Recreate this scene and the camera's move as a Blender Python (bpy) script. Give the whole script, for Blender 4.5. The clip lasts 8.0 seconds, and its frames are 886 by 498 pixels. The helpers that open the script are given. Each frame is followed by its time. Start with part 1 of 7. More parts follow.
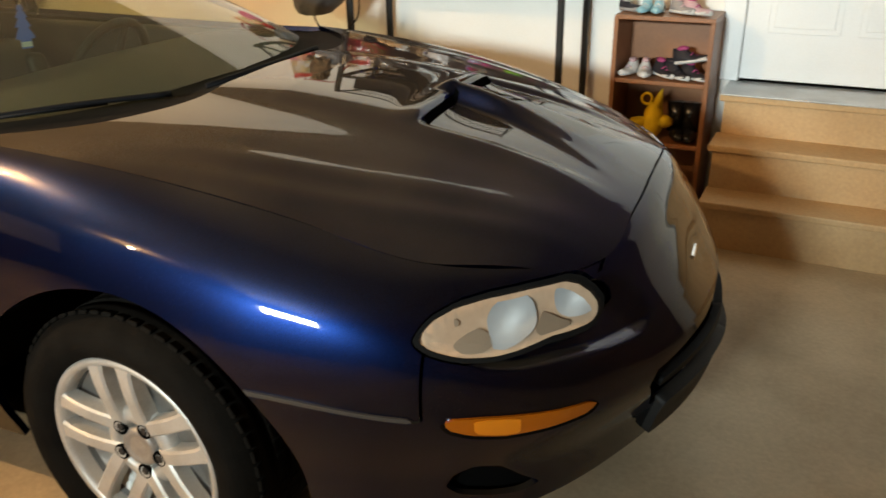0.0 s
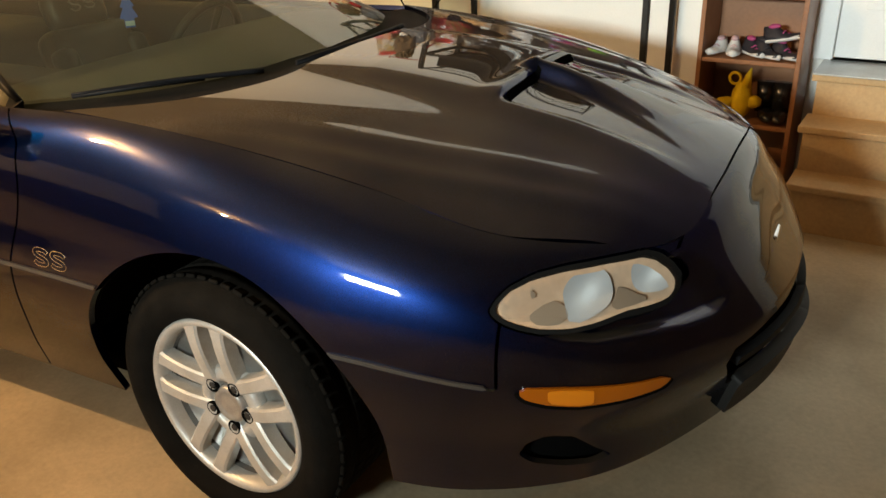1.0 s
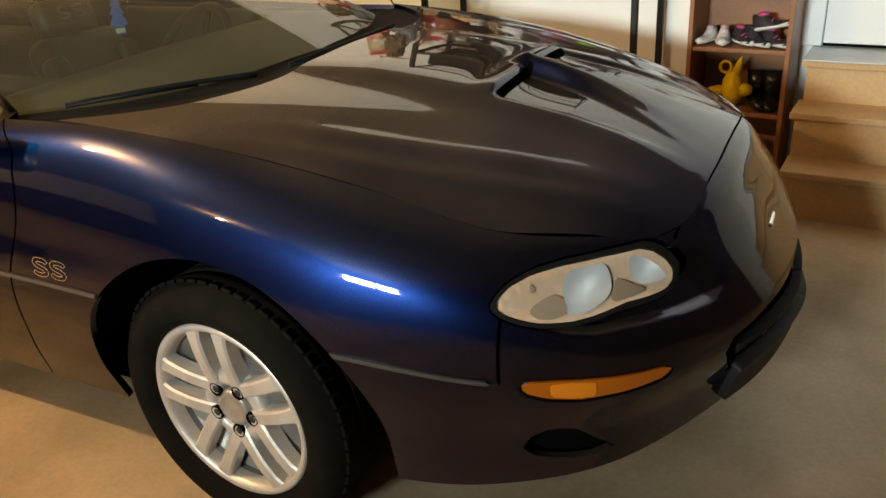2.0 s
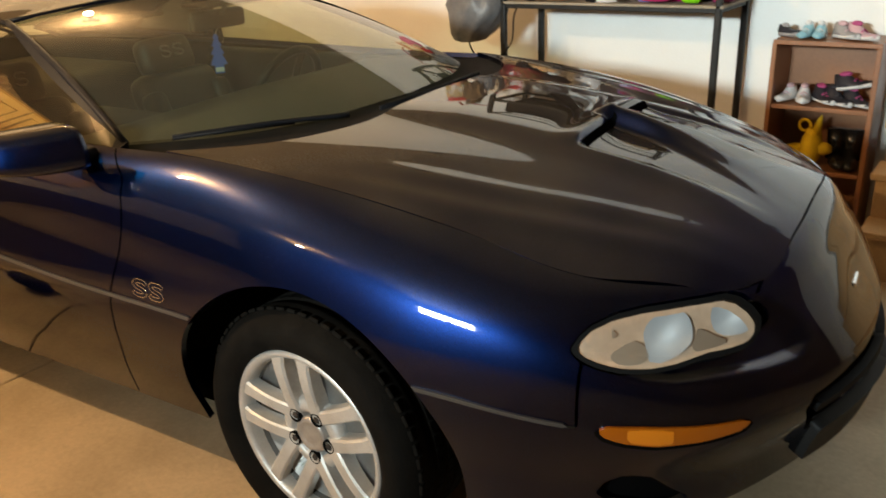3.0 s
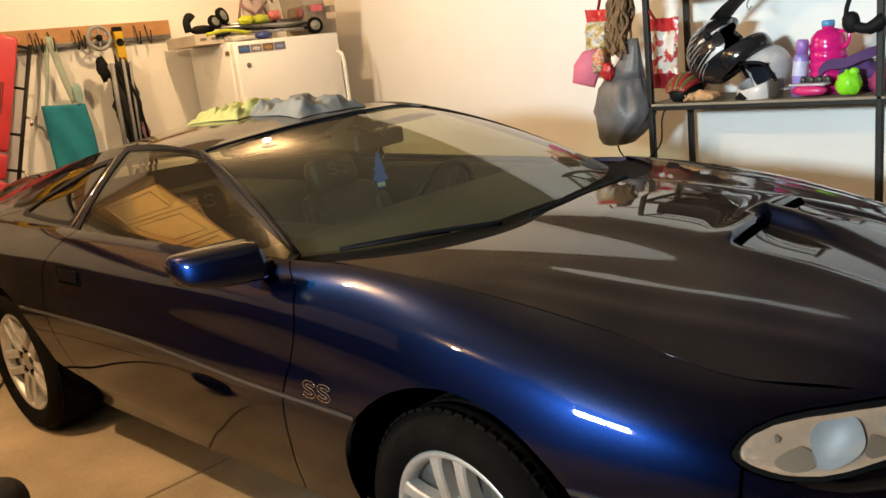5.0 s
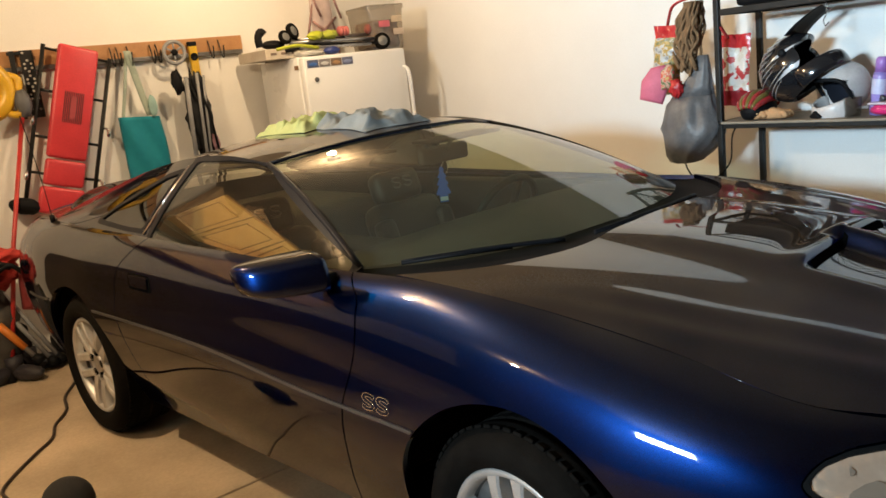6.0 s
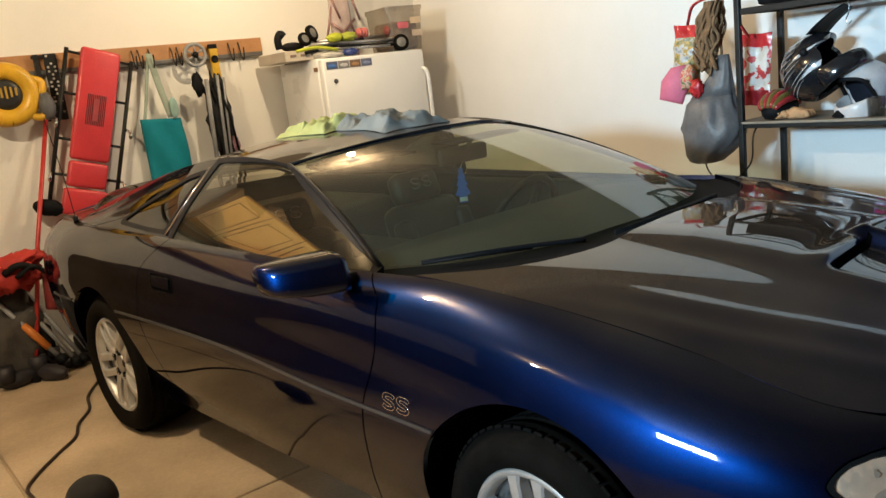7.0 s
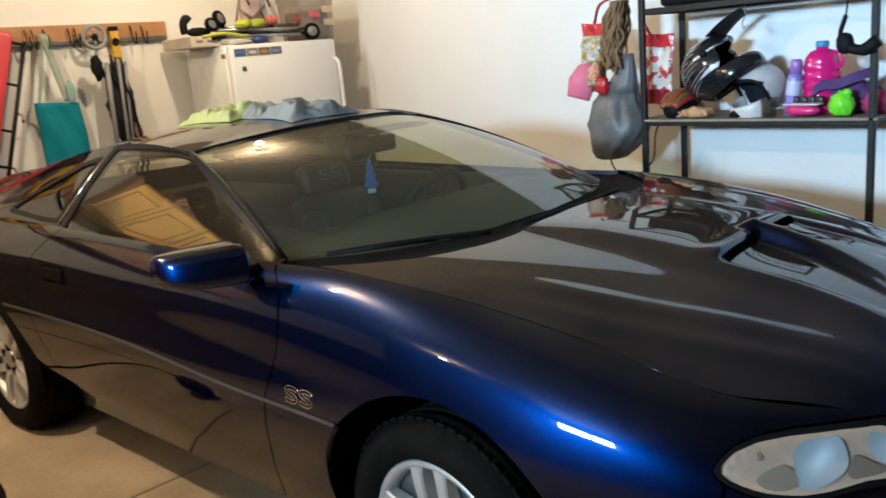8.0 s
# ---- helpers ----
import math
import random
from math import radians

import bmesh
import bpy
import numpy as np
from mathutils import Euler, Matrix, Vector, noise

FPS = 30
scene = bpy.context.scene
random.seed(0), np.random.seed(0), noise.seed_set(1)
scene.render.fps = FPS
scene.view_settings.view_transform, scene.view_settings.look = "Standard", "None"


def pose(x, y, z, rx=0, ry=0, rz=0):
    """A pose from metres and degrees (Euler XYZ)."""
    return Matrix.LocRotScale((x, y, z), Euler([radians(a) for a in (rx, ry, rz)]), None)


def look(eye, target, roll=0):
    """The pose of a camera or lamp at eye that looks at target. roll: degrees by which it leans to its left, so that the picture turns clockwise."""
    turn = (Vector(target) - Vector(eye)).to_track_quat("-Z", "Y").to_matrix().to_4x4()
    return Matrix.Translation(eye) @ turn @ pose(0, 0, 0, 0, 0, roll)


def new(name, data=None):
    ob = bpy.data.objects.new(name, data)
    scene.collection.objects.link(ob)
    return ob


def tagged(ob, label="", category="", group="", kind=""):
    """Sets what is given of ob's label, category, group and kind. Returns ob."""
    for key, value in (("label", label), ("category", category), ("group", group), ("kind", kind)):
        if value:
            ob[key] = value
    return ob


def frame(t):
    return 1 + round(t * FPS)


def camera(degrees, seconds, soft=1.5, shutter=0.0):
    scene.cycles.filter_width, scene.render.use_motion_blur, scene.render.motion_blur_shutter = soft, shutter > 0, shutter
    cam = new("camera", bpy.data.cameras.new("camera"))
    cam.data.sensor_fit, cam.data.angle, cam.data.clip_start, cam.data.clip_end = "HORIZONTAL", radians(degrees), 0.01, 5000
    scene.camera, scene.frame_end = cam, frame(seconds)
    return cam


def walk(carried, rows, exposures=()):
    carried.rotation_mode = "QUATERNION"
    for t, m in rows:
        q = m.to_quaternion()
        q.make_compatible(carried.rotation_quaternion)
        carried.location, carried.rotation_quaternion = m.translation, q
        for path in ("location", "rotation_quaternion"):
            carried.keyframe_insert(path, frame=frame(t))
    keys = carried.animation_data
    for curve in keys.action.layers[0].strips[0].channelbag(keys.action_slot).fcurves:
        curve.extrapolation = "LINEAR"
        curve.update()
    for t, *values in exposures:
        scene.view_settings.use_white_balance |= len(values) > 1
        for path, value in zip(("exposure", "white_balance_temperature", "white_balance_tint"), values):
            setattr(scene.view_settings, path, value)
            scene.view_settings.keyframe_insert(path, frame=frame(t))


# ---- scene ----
cam = camera(57.38, 8.0, shutter=0.3)
PATH = [
    (0, (1.3006, -1.8554, 1.429), (0.4928, -0.2183, 0.6121), -0.88),
    (0.5, (1.3196, -1.8927, 1.4294), (0.3614, -0.3393, 0.6115), -0.5),
    (1, (1.3214, -1.8952, 1.4301), (0.352, -0.3683, 0.5764), -2.14),
    (1.5, (1.3243, -1.8877, 1.4342), (0.3738, -0.3585, 0.5635), -3.77),
    (3, (1.302, -1.9758, 1.4518), (0.2036, -0.4845, 0.697), -2.59),
    (3.5, (1.2946, -1.9966, 1.4716), (-0.0182, -0.6138, 0.8679), -4.32),
    (4, (1.3137, -2.0124, 1.4818), (-0.0708, -0.6689, 0.9542), -6.58),
    (5.5, (1.3519, -2.021, 1.476), (-0.1064, -0.7327, 1.0138), -6.82),
    (6, (1.3379, -2.0171, 1.4757), (-0.187, -0.798, 1.0416), -6.65),
    (6.5, (1.3397, -2.0192, 1.4782), (-0.2119, -0.832, 1.0502), -6.72),
    (7, (1.338, -2.0257, 1.4755), (-0.2148, -0.8395, 1.0492), -6.93),
    (7.5, (1.3435, -2.0183, 1.4755), (-0.1837, -0.7988, 1.0509), -7.09),
    (8, (1.348, -2.0038, 1.4661), (-0.063, -0.6645, 1.0022), -5.2),
]
walk(cam, [(t, look(eye, target, roll)) for t, eye, target, roll in PATH], [(0.0, 0.37, 7450, 2), (1.5, 0.35, 7650, 2), (3.5, 0.30, 6850, 1), (5.5, 0.12, 6200, 1), (6.5, 0.03, 5350, -5), (7.5, 0.02, 5200, -6), (8.0, 0.07, 4950, -5)])

# ---------------------------------------------------------------- light
world = bpy.data.worlds.new("sky")
scene.world = world
world.use_nodes = True
wn = world.node_tree.nodes
sky = wn.new("ShaderNodeTexSky")
sky.sky_type = "NISHITA"
sky.sun_disc = False
sky.sun_elevation = radians(38)
sky.sun_rotation = radians(120)
world.node_tree.links.new(sky.outputs["Color"], wn["Background"].inputs["Color"])
wn["Background"].inputs["Strength"].default_value = 0.12


def area_lamp(name, where, target, size, watts, colour):
    d = bpy.data.lights.new(name, "AREA")
    d.shape = "RECTANGLE"
    d.size, d.size_y = size
    d.energy, d.color = watts, colour
    ob = new(name, d)
    ob.matrix_world = look(where, target)
    return ob


def bulb_lamp(name, where, watts, radius, colour):
    d = bpy.data.lights.new(name, "POINT")
    d.energy, d.shadow_soft_size, d.color = watts, radius, colour
    ob = new(name, d)
    ob.location = where
    return ob


# room: x along the house wall, y towards it, z up
WALL_Y, WALL_X, FRONT_X, SIDE_Y, CEIL = 2.14, -4.12, 3.3, -6.2, 2.75
WARM, DAY = (1.0, 0.65, 0.36), (0.75, 0.88, 1.0)
WIN_A, WIN_B, WIN_LO, WIN_HI = -0.26, 0.70, 2.10, 2.60  # window in the south wall
DOOR_B = -1.70  # where the west wall turns from the seen drywall to the unseen part with a dark foot
WIN_MID = (WIN_A + WIN_B) / 2
area_lamp("daylight_in_window", (WIN_MID, SIDE_Y - 0.04, (WIN_LO + WIN_HI) / 2), (WIN_MID - 0.2, 2.0, 2.5), (WIN_B - WIN_A, WIN_HI - WIN_LO), 112, DAY).data.spread = radians(56)
BULBS = [(-1.6, -3.9, 50), (-2.9, 0.5, 66), (-1.9, -2.0, 155)]  # x, y, watts
for bx, by, watts in BULBS:
    bulb_lamp("bulb_light", (bx, by, CEIL - 0.16), watts, 0.034, WARM)


# ---------------------------------------------------------------- materials
def principled(name, colour, rough=0.5, metal=0.0, **extra):
    m = bpy.data.materials.new(name)
    m.use_nodes = True
    b = m.node_tree.nodes["Principled BSDF"]
    b.inputs["Base Color"].default_value = (*colour, 1)
    b.inputs["Roughness"].default_value = rough
    b.inputs["Metallic"].default_value = metal
    for key, value in extra.items():
        b.inputs[key.replace("_", " ")].default_value = value
    return m


def worn(name, colour, other, rough=0.6, scale=6.0, fine=90.0, bump=0.15, metal=0.0, spread=0.5, dist=0.004, **extra):
    """Two scales of variation: broad stains and fine grain, with a little relief."""
    m = principled(name, colour, rough, metal, **extra)
    n, l = m.node_tree.nodes, m.node_tree.links
    b = n["Principled BSDF"]
    tc = n.new("ShaderNodeTexCoord")
    big, small = n.new("ShaderNodeTexNoise"), n.new("ShaderNodeTexNoise")
    big.inputs["Scale"].default_value, small.inputs["Scale"].default_value = scale, fine
    big.inputs["Detail"].default_value, small.inputs["Detail"].default_value = 6, 3
    l.new(tc.outputs["Object"], big.inputs["Vector"])
    l.new(tc.outputs["Object"], small.inputs["Vector"])
    ramp = n.new("ShaderNodeMapRange")
    ramp.inputs["From Min"].default_value, ramp.inputs["From Max"].default_value = 0.5 - spread * 0.4, 0.5 + spread * 0.4
    l.new(big.outputs["Fac"], ramp.inputs["Value"])
    mix = n.new("ShaderNodeMix")
    mix.data_type = "RGBA"
    mix.inputs["A"].default_value, mix.inputs["B"].default_value = (*colour, 1), (*other, 1)
    l.new(ramp.outputs["Result"], mix.inputs["Factor"])
    grain = n.new("ShaderNodeMix")
    grain.data_type, grain.blend_type = "RGBA", "OVERLAY"
    grain.inputs["Factor"].default_value = 0.25
    l.new(mix.outputs["Result"], grain.inputs["A"])
    l.new(small.outputs["Color"], grain.inputs["B"])
    sat = n.new("ShaderNodeRGBToBW")
    l.new(small.outputs["Color"], sat.inputs["Color"])
    l.new(sat.outputs["Val"], grain.inputs["B"])
    l.new(grain.outputs["Result"], b.inputs["Base Color"])
    rr = n.new("ShaderNodeMapRange")
    rr.inputs["To Min"].default_value, rr.inputs["To Max"].default_value = max(0.02, rough - 0.1), min(1, rough + 0.1)
    l.new(big.outputs["Fac"], rr.inputs["Value"])
    l.new(rr.outputs["Result"], b.inputs["Roughness"])
    if bump:
        bp = n.new("ShaderNodeBump")
        bp.inputs["Strength"].default_value, bp.inputs["Distance"].default_value = bump, dist
        l.new(small.outputs["Fac"], bp.inputs["Height"])
        l.new(bp.outputs["Normal"], b.inputs["Normal"])
    return m


M_WALL = worn("painted_drywall", (0.82, 0.80, 0.765), (0.78, 0.76, 0.725), 0.85, 2.5, 160, 0.25, dist=0.002)
# dark tone for unseen walls, to hold bounce and reflections down
M_UNSEEN_DARK = worn("unseen_wall_dark", (0.13, 0.095, 0.065), (0.09, 0.065, 0.045), 0.6, 4, 60, 0.2)
# brown chosen for how the unseen ceiling reflects in the car
M_CEIL = worn("brown_ceiling", (0.40, 0.33, 0.25), (0.33, 0.27, 0.20), 0.9, 2.0, 120, 0.3)
M_FLOOR = worn("garage_concrete", (0.54, 0.425, 0.285), (0.33, 0.255, 0.165), 0.58, 1.9, 70, 0.15, spread=0.42)
M_BLACK = principled("black_trim", (0.007, 0.007, 0.008), 0.6, 0.0, Specular_IOR_Level=0.12)
# near-black that puts the shade of gaps and recesses into colour
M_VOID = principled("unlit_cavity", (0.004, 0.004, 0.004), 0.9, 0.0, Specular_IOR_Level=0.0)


def car_paint():
    m = principled("dark_blue_metallic_paint", (0.004, 0.012, 0.05), 0.35, 1.0, Specular_Tint=(0.02, 0.05, 0.25, 1), Coat_Weight=1.0, Coat_Roughness=0.02, Coat_IOR=1.49)
    n, l = m.node_tree.nodes, m.node_tree.links
    b = n["Principled BSDF"]
    tc = n.new("ShaderNodeTexCoord")
    v = n.new("ShaderNodeTexVoronoi")
    v.inputs["Scale"].default_value = 900
    l.new(tc.outputs["Object"], v.inputs["Vector"])
    mr = n.new("ShaderNodeMapRange")
    mr.inputs["To Min"].default_value, mr.inputs["To Max"].default_value = 0.6, 1.4
    bw = n.new("ShaderNodeRGBToBW")
    l.new(v.outputs["Color"], bw.inputs["Color"])
    l.new(bw.outputs["Val"], mr.inputs["Value"])
    mul = n.new("ShaderNodeMix")
    mul.data_type, mul.blend_type = "RGBA", "MULTIPLY"
    mul.inputs["Factor"].default_value = 1
    mul.inputs["A"].default_value = (0.0027, 0.0102, 0.050, 1)
    l.new(mr.outputs["Result"], mul.inputs["B"])
    l.new(mul.outputs["Result"], b.inputs["Base Color"])
    dust_veil = n.new("ShaderNodeTexNoise")
    dust_veil.inputs["Scale"].default_value, dust_veil.inputs["Detail"].default_value = 5, 8
    l.new(tc.outputs["Object"], dust_veil.inputs["Vector"])
    rr = n.new("ShaderNodeMapRange")
    rr.inputs["From Min"].default_value, rr.inputs["From Max"].default_value = 0.35, 0.75
    rr.inputs["To Min"].default_value, rr.inputs["To Max"].default_value = 0.015, 0.05
    l.new(dust_veil.outputs["Fac"], rr.inputs["Value"])
    l.new(rr.outputs["Result"], b.inputs["Coat Roughness"])
    # thin settled dust on what faces up; its tan also stands for reflections
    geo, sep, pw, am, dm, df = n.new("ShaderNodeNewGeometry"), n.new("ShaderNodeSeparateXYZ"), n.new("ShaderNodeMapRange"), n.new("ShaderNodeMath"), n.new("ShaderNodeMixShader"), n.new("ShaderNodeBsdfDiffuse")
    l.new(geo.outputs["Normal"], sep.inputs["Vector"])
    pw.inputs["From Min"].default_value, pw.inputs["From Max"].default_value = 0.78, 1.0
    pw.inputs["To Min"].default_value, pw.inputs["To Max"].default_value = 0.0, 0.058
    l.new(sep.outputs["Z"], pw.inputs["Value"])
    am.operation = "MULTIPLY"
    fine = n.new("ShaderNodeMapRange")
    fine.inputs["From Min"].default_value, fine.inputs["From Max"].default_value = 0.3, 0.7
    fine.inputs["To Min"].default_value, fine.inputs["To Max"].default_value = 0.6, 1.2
    l.new(dust_veil.outputs["Fac"], fine.inputs["Value"])
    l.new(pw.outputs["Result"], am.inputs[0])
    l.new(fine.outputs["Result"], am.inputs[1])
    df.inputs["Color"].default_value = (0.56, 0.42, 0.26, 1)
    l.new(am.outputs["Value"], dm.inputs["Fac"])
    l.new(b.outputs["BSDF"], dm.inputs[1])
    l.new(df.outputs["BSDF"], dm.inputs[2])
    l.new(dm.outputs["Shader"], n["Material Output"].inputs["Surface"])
    return m


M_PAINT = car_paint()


def glass(name, tint, rough=0.0, dust_veil=0.0, ior=1.52):
    m = bpy.data.materials.new(name)
    m.use_nodes = True
    n, l = m.node_tree.nodes, m.node_tree.links
    n.remove(n["Principled BSDF"])
    tr, gl, fr, mx = n.new("ShaderNodeBsdfTransparent"), n.new("ShaderNodeBsdfGlossy"), n.new("ShaderNodeLayerWeight"), n.new("ShaderNodeMixShader")
    tr.inputs["Color"].default_value = (*tint, 1)
    gl.inputs["Roughness"].default_value = rough
    fr.inputs["Blend"].default_value = 0.5
    fifth, base = n.new("ShaderNodeMath"), n.new("ShaderNodeMapRange")  # the gloss rises towards the edge, alike on both faces
    fifth.operation, fifth.inputs[1].default_value = "POWER", 5.0
    base.inputs["To Min"].default_value, base.inputs["To Max"].default_value = 2 * ((ior - 1) / (ior + 1)) ** 2, 1.0
    l.new(fr.outputs["Facing"], fifth.inputs[0])
    l.new(fifth.outputs["Value"], base.inputs["Value"])
    l.new(base.outputs["Result"], mx.inputs["Fac"])
    l.new(tr.outputs["BSDF"], mx.inputs[1])
    l.new(gl.outputs["BSDF"], mx.inputs[2])
    last = mx
    if dust_veil:
        df, dm, tn, tcd, mr = n.new("ShaderNodeBsdfDiffuse"), n.new("ShaderNodeMixShader"), n.new("ShaderNodeTexNoise"), n.new("ShaderNodeTexCoord"), n.new("ShaderNodeMapRange")
        # dust, mixed with a pale green veil that stands in for reflections
        df.inputs["Color"].default_value = (0.72, 0.76, 0.60, 1)
        tn.inputs["Scale"].default_value, tn.inputs["Detail"].default_value = 4.0, 8.0
        mr.inputs["To Min"].default_value, mr.inputs["To Max"].default_value = dust_veil * 0.6, dust_veil * 1.4
        l.new(tcd.outputs["Object"], tn.inputs["Vector"])
        l.new(tn.outputs["Fac"], mr.inputs["Value"])
        l.new(mr.outputs["Result"], dm.inputs["Fac"])
        l.new(mx.outputs["Shader"], dm.inputs[1])
        l.new(df.outputs["BSDF"], dm.inputs[2])
        last = dm
    l.new(last.outputs["Shader"], n["Material Output"].inputs["Surface"])
    return m


M_GLASS = glass("tinted_car_glass", (0.62, 0.70, 0.54), 0.0, 0.026, 1.56)
M_SIDEGLASS = glass("clear_side_glass", (0.74, 0.72, 0.56), 0.0, 0.006, 1.6)
M_DARKGLASS = glass("dark_tinted_glass", (0.10, 0.11, 0.10))
M_LENS = glass("clear_lens", (0.985, 0.985, 0.98))


# ---------------------------------------------------------------- building helpers
def mesh_of(name, verts, faces, material, parent=None, label="", smooth=True, normals=None):
    me = bpy.data.meshes.new(name)
    me.from_pydata([tuple(map(float, v)) for v in verts], [], [tuple(f) for f in faces])
    me.polygons.foreach_set("use_smooth", [smooth] * len(me.polygons))
    if material:
        me.materials.append(material)
    if normals is not None:
        me.normals_split_custom_set_from_vertices([tuple(map(float, n)) for n in normals])
    ob = new(name, me)
    ob.parent = parent
    if label:
        tagged(ob, label)
    return ob


def part(name, bm, material, parent=None, label="", smooth=True):
    me = bpy.data.meshes.new(name)
    bm.to_mesh(me)
    bm.free()
    me.polygons.foreach_set("use_smooth", [smooth] * len(me.polygons))
    if material:
        me.materials.append(material)
    ob = new(name, me)
    ob.parent = parent
    if label:
        tagged(ob, label)
    return ob


def thing(name, where, label, category, group="", turn=0.0):
    ob = new(name)
    ob.matrix_world = pose(*where, 0, 0, turn)
    return tagged(ob, label, category, group)


def box(bm, c, s, bevel=0.0, m=None, seg=2):
    mat = Matrix.Translation(c) @ Matrix.Diagonal((*s, 1))
    if m is not None:
        mat = m @ mat
    r = bmesh.ops.create_cube(bm, size=1.0, matrix=mat)
    if bevel:
        edges = {e for v in r["verts"] for e in v.link_edges}
        bmesh.ops.bevel(bm, geom=list(edges), offset=bevel, segments=seg, affect="EDGES", profile=0.5)
    return bm


def tube(bm, pts, r, n=8, caps=True):
    """A round bar along points; r is one radius or one for each point."""
    pts = [Vector(p) for p in pts]
    rs = r if isinstance(r, (list, tuple)) else [r] * len(pts)
    rings, up = [], None
    for i, p in enumerate(pts):
        d = (pts[min(i + 1, len(pts) - 1)] - pts[max(i - 1, 0)]).normalized()
        if up is None:
            up = d.orthogonal().normalized()
        a = (up - d * up.dot(d)).normalized()
        up = a
        b = d.cross(a)
        rings.append([bm.verts.new(p + (a * math.cos(2 * math.pi * k / n) + b * math.sin(2 * math.pi * k / n)) * rs[i]) for k in range(n)])
    for q, w in zip(rings, rings[1:]):
        for k in range(n):
            bm.faces.new((q[k], q[(k + 1) % n], w[(k + 1) % n], w[k]))
    if caps:
        bm.faces.new(rings[0][::-1])
        bm.faces.new(rings[-1])
    return bm


def lathe(bm, profile, n=32, m=None):
    """Turns (radius, height) points round the z axis."""
    m = m or Matrix()
    rings = []
    for r, h in profile:
        rings.append([bm.verts.new(m @ Vector((r * math.cos(2 * math.pi * k / n), r * math.sin(2 * math.pi * k / n), h))) for k in range(n)])
    for q, w in zip(rings, rings[1:]):
        for k in range(n):
            bm.faces.new((q[k], q[(k + 1) % n], w[(k + 1) % n], w[k]))
    bm.faces.new(rings[0][::-1])
    bm.faces.new(rings[-1])
    return bm


def smooth_path(pts, n=6):
    """A Catmull-Rom curve through points."""
    p = [np.array(q, float) for q in pts]
    p = [2 * p[0] - p[1]] + p + [2 * p[-1] - p[-2]]
    out = []
    for i in range(1, len(p) - 2):
        for k in range(n):
            t = k / n
            a, b, c, d = p[i - 1 : i + 3]
            out.append(0.5 * (2 * b + (c - a) * t + (2 * a - 5 * b + 4 * c - d) * t * t + (3 * b - a - 3 * c + d) * t**3))
    return out + [p[-2]]


def keys(x, xs, ys):
    """A smooth curve of one value through keys."""
    x, xs, ys = np.asarray(x, float), np.array(xs, float), np.array(ys, float)
    g = np.gradient(ys, xs)
    i = np.clip(np.searchsorted(xs, x) - 1, 0, len(xs) - 2)
    h = xs[i + 1] - xs[i]
    t = np.clip((x - xs[i]) / h, 0, 1)
    return (1 + 2 * t) * (1 - t) ** 2 * ys[i] + t * (1 - t) ** 2 * h * g[i] + t * t * (3 - 2 * t) * ys[i + 1] + t * t * (t - 1) * h * g[i + 1]


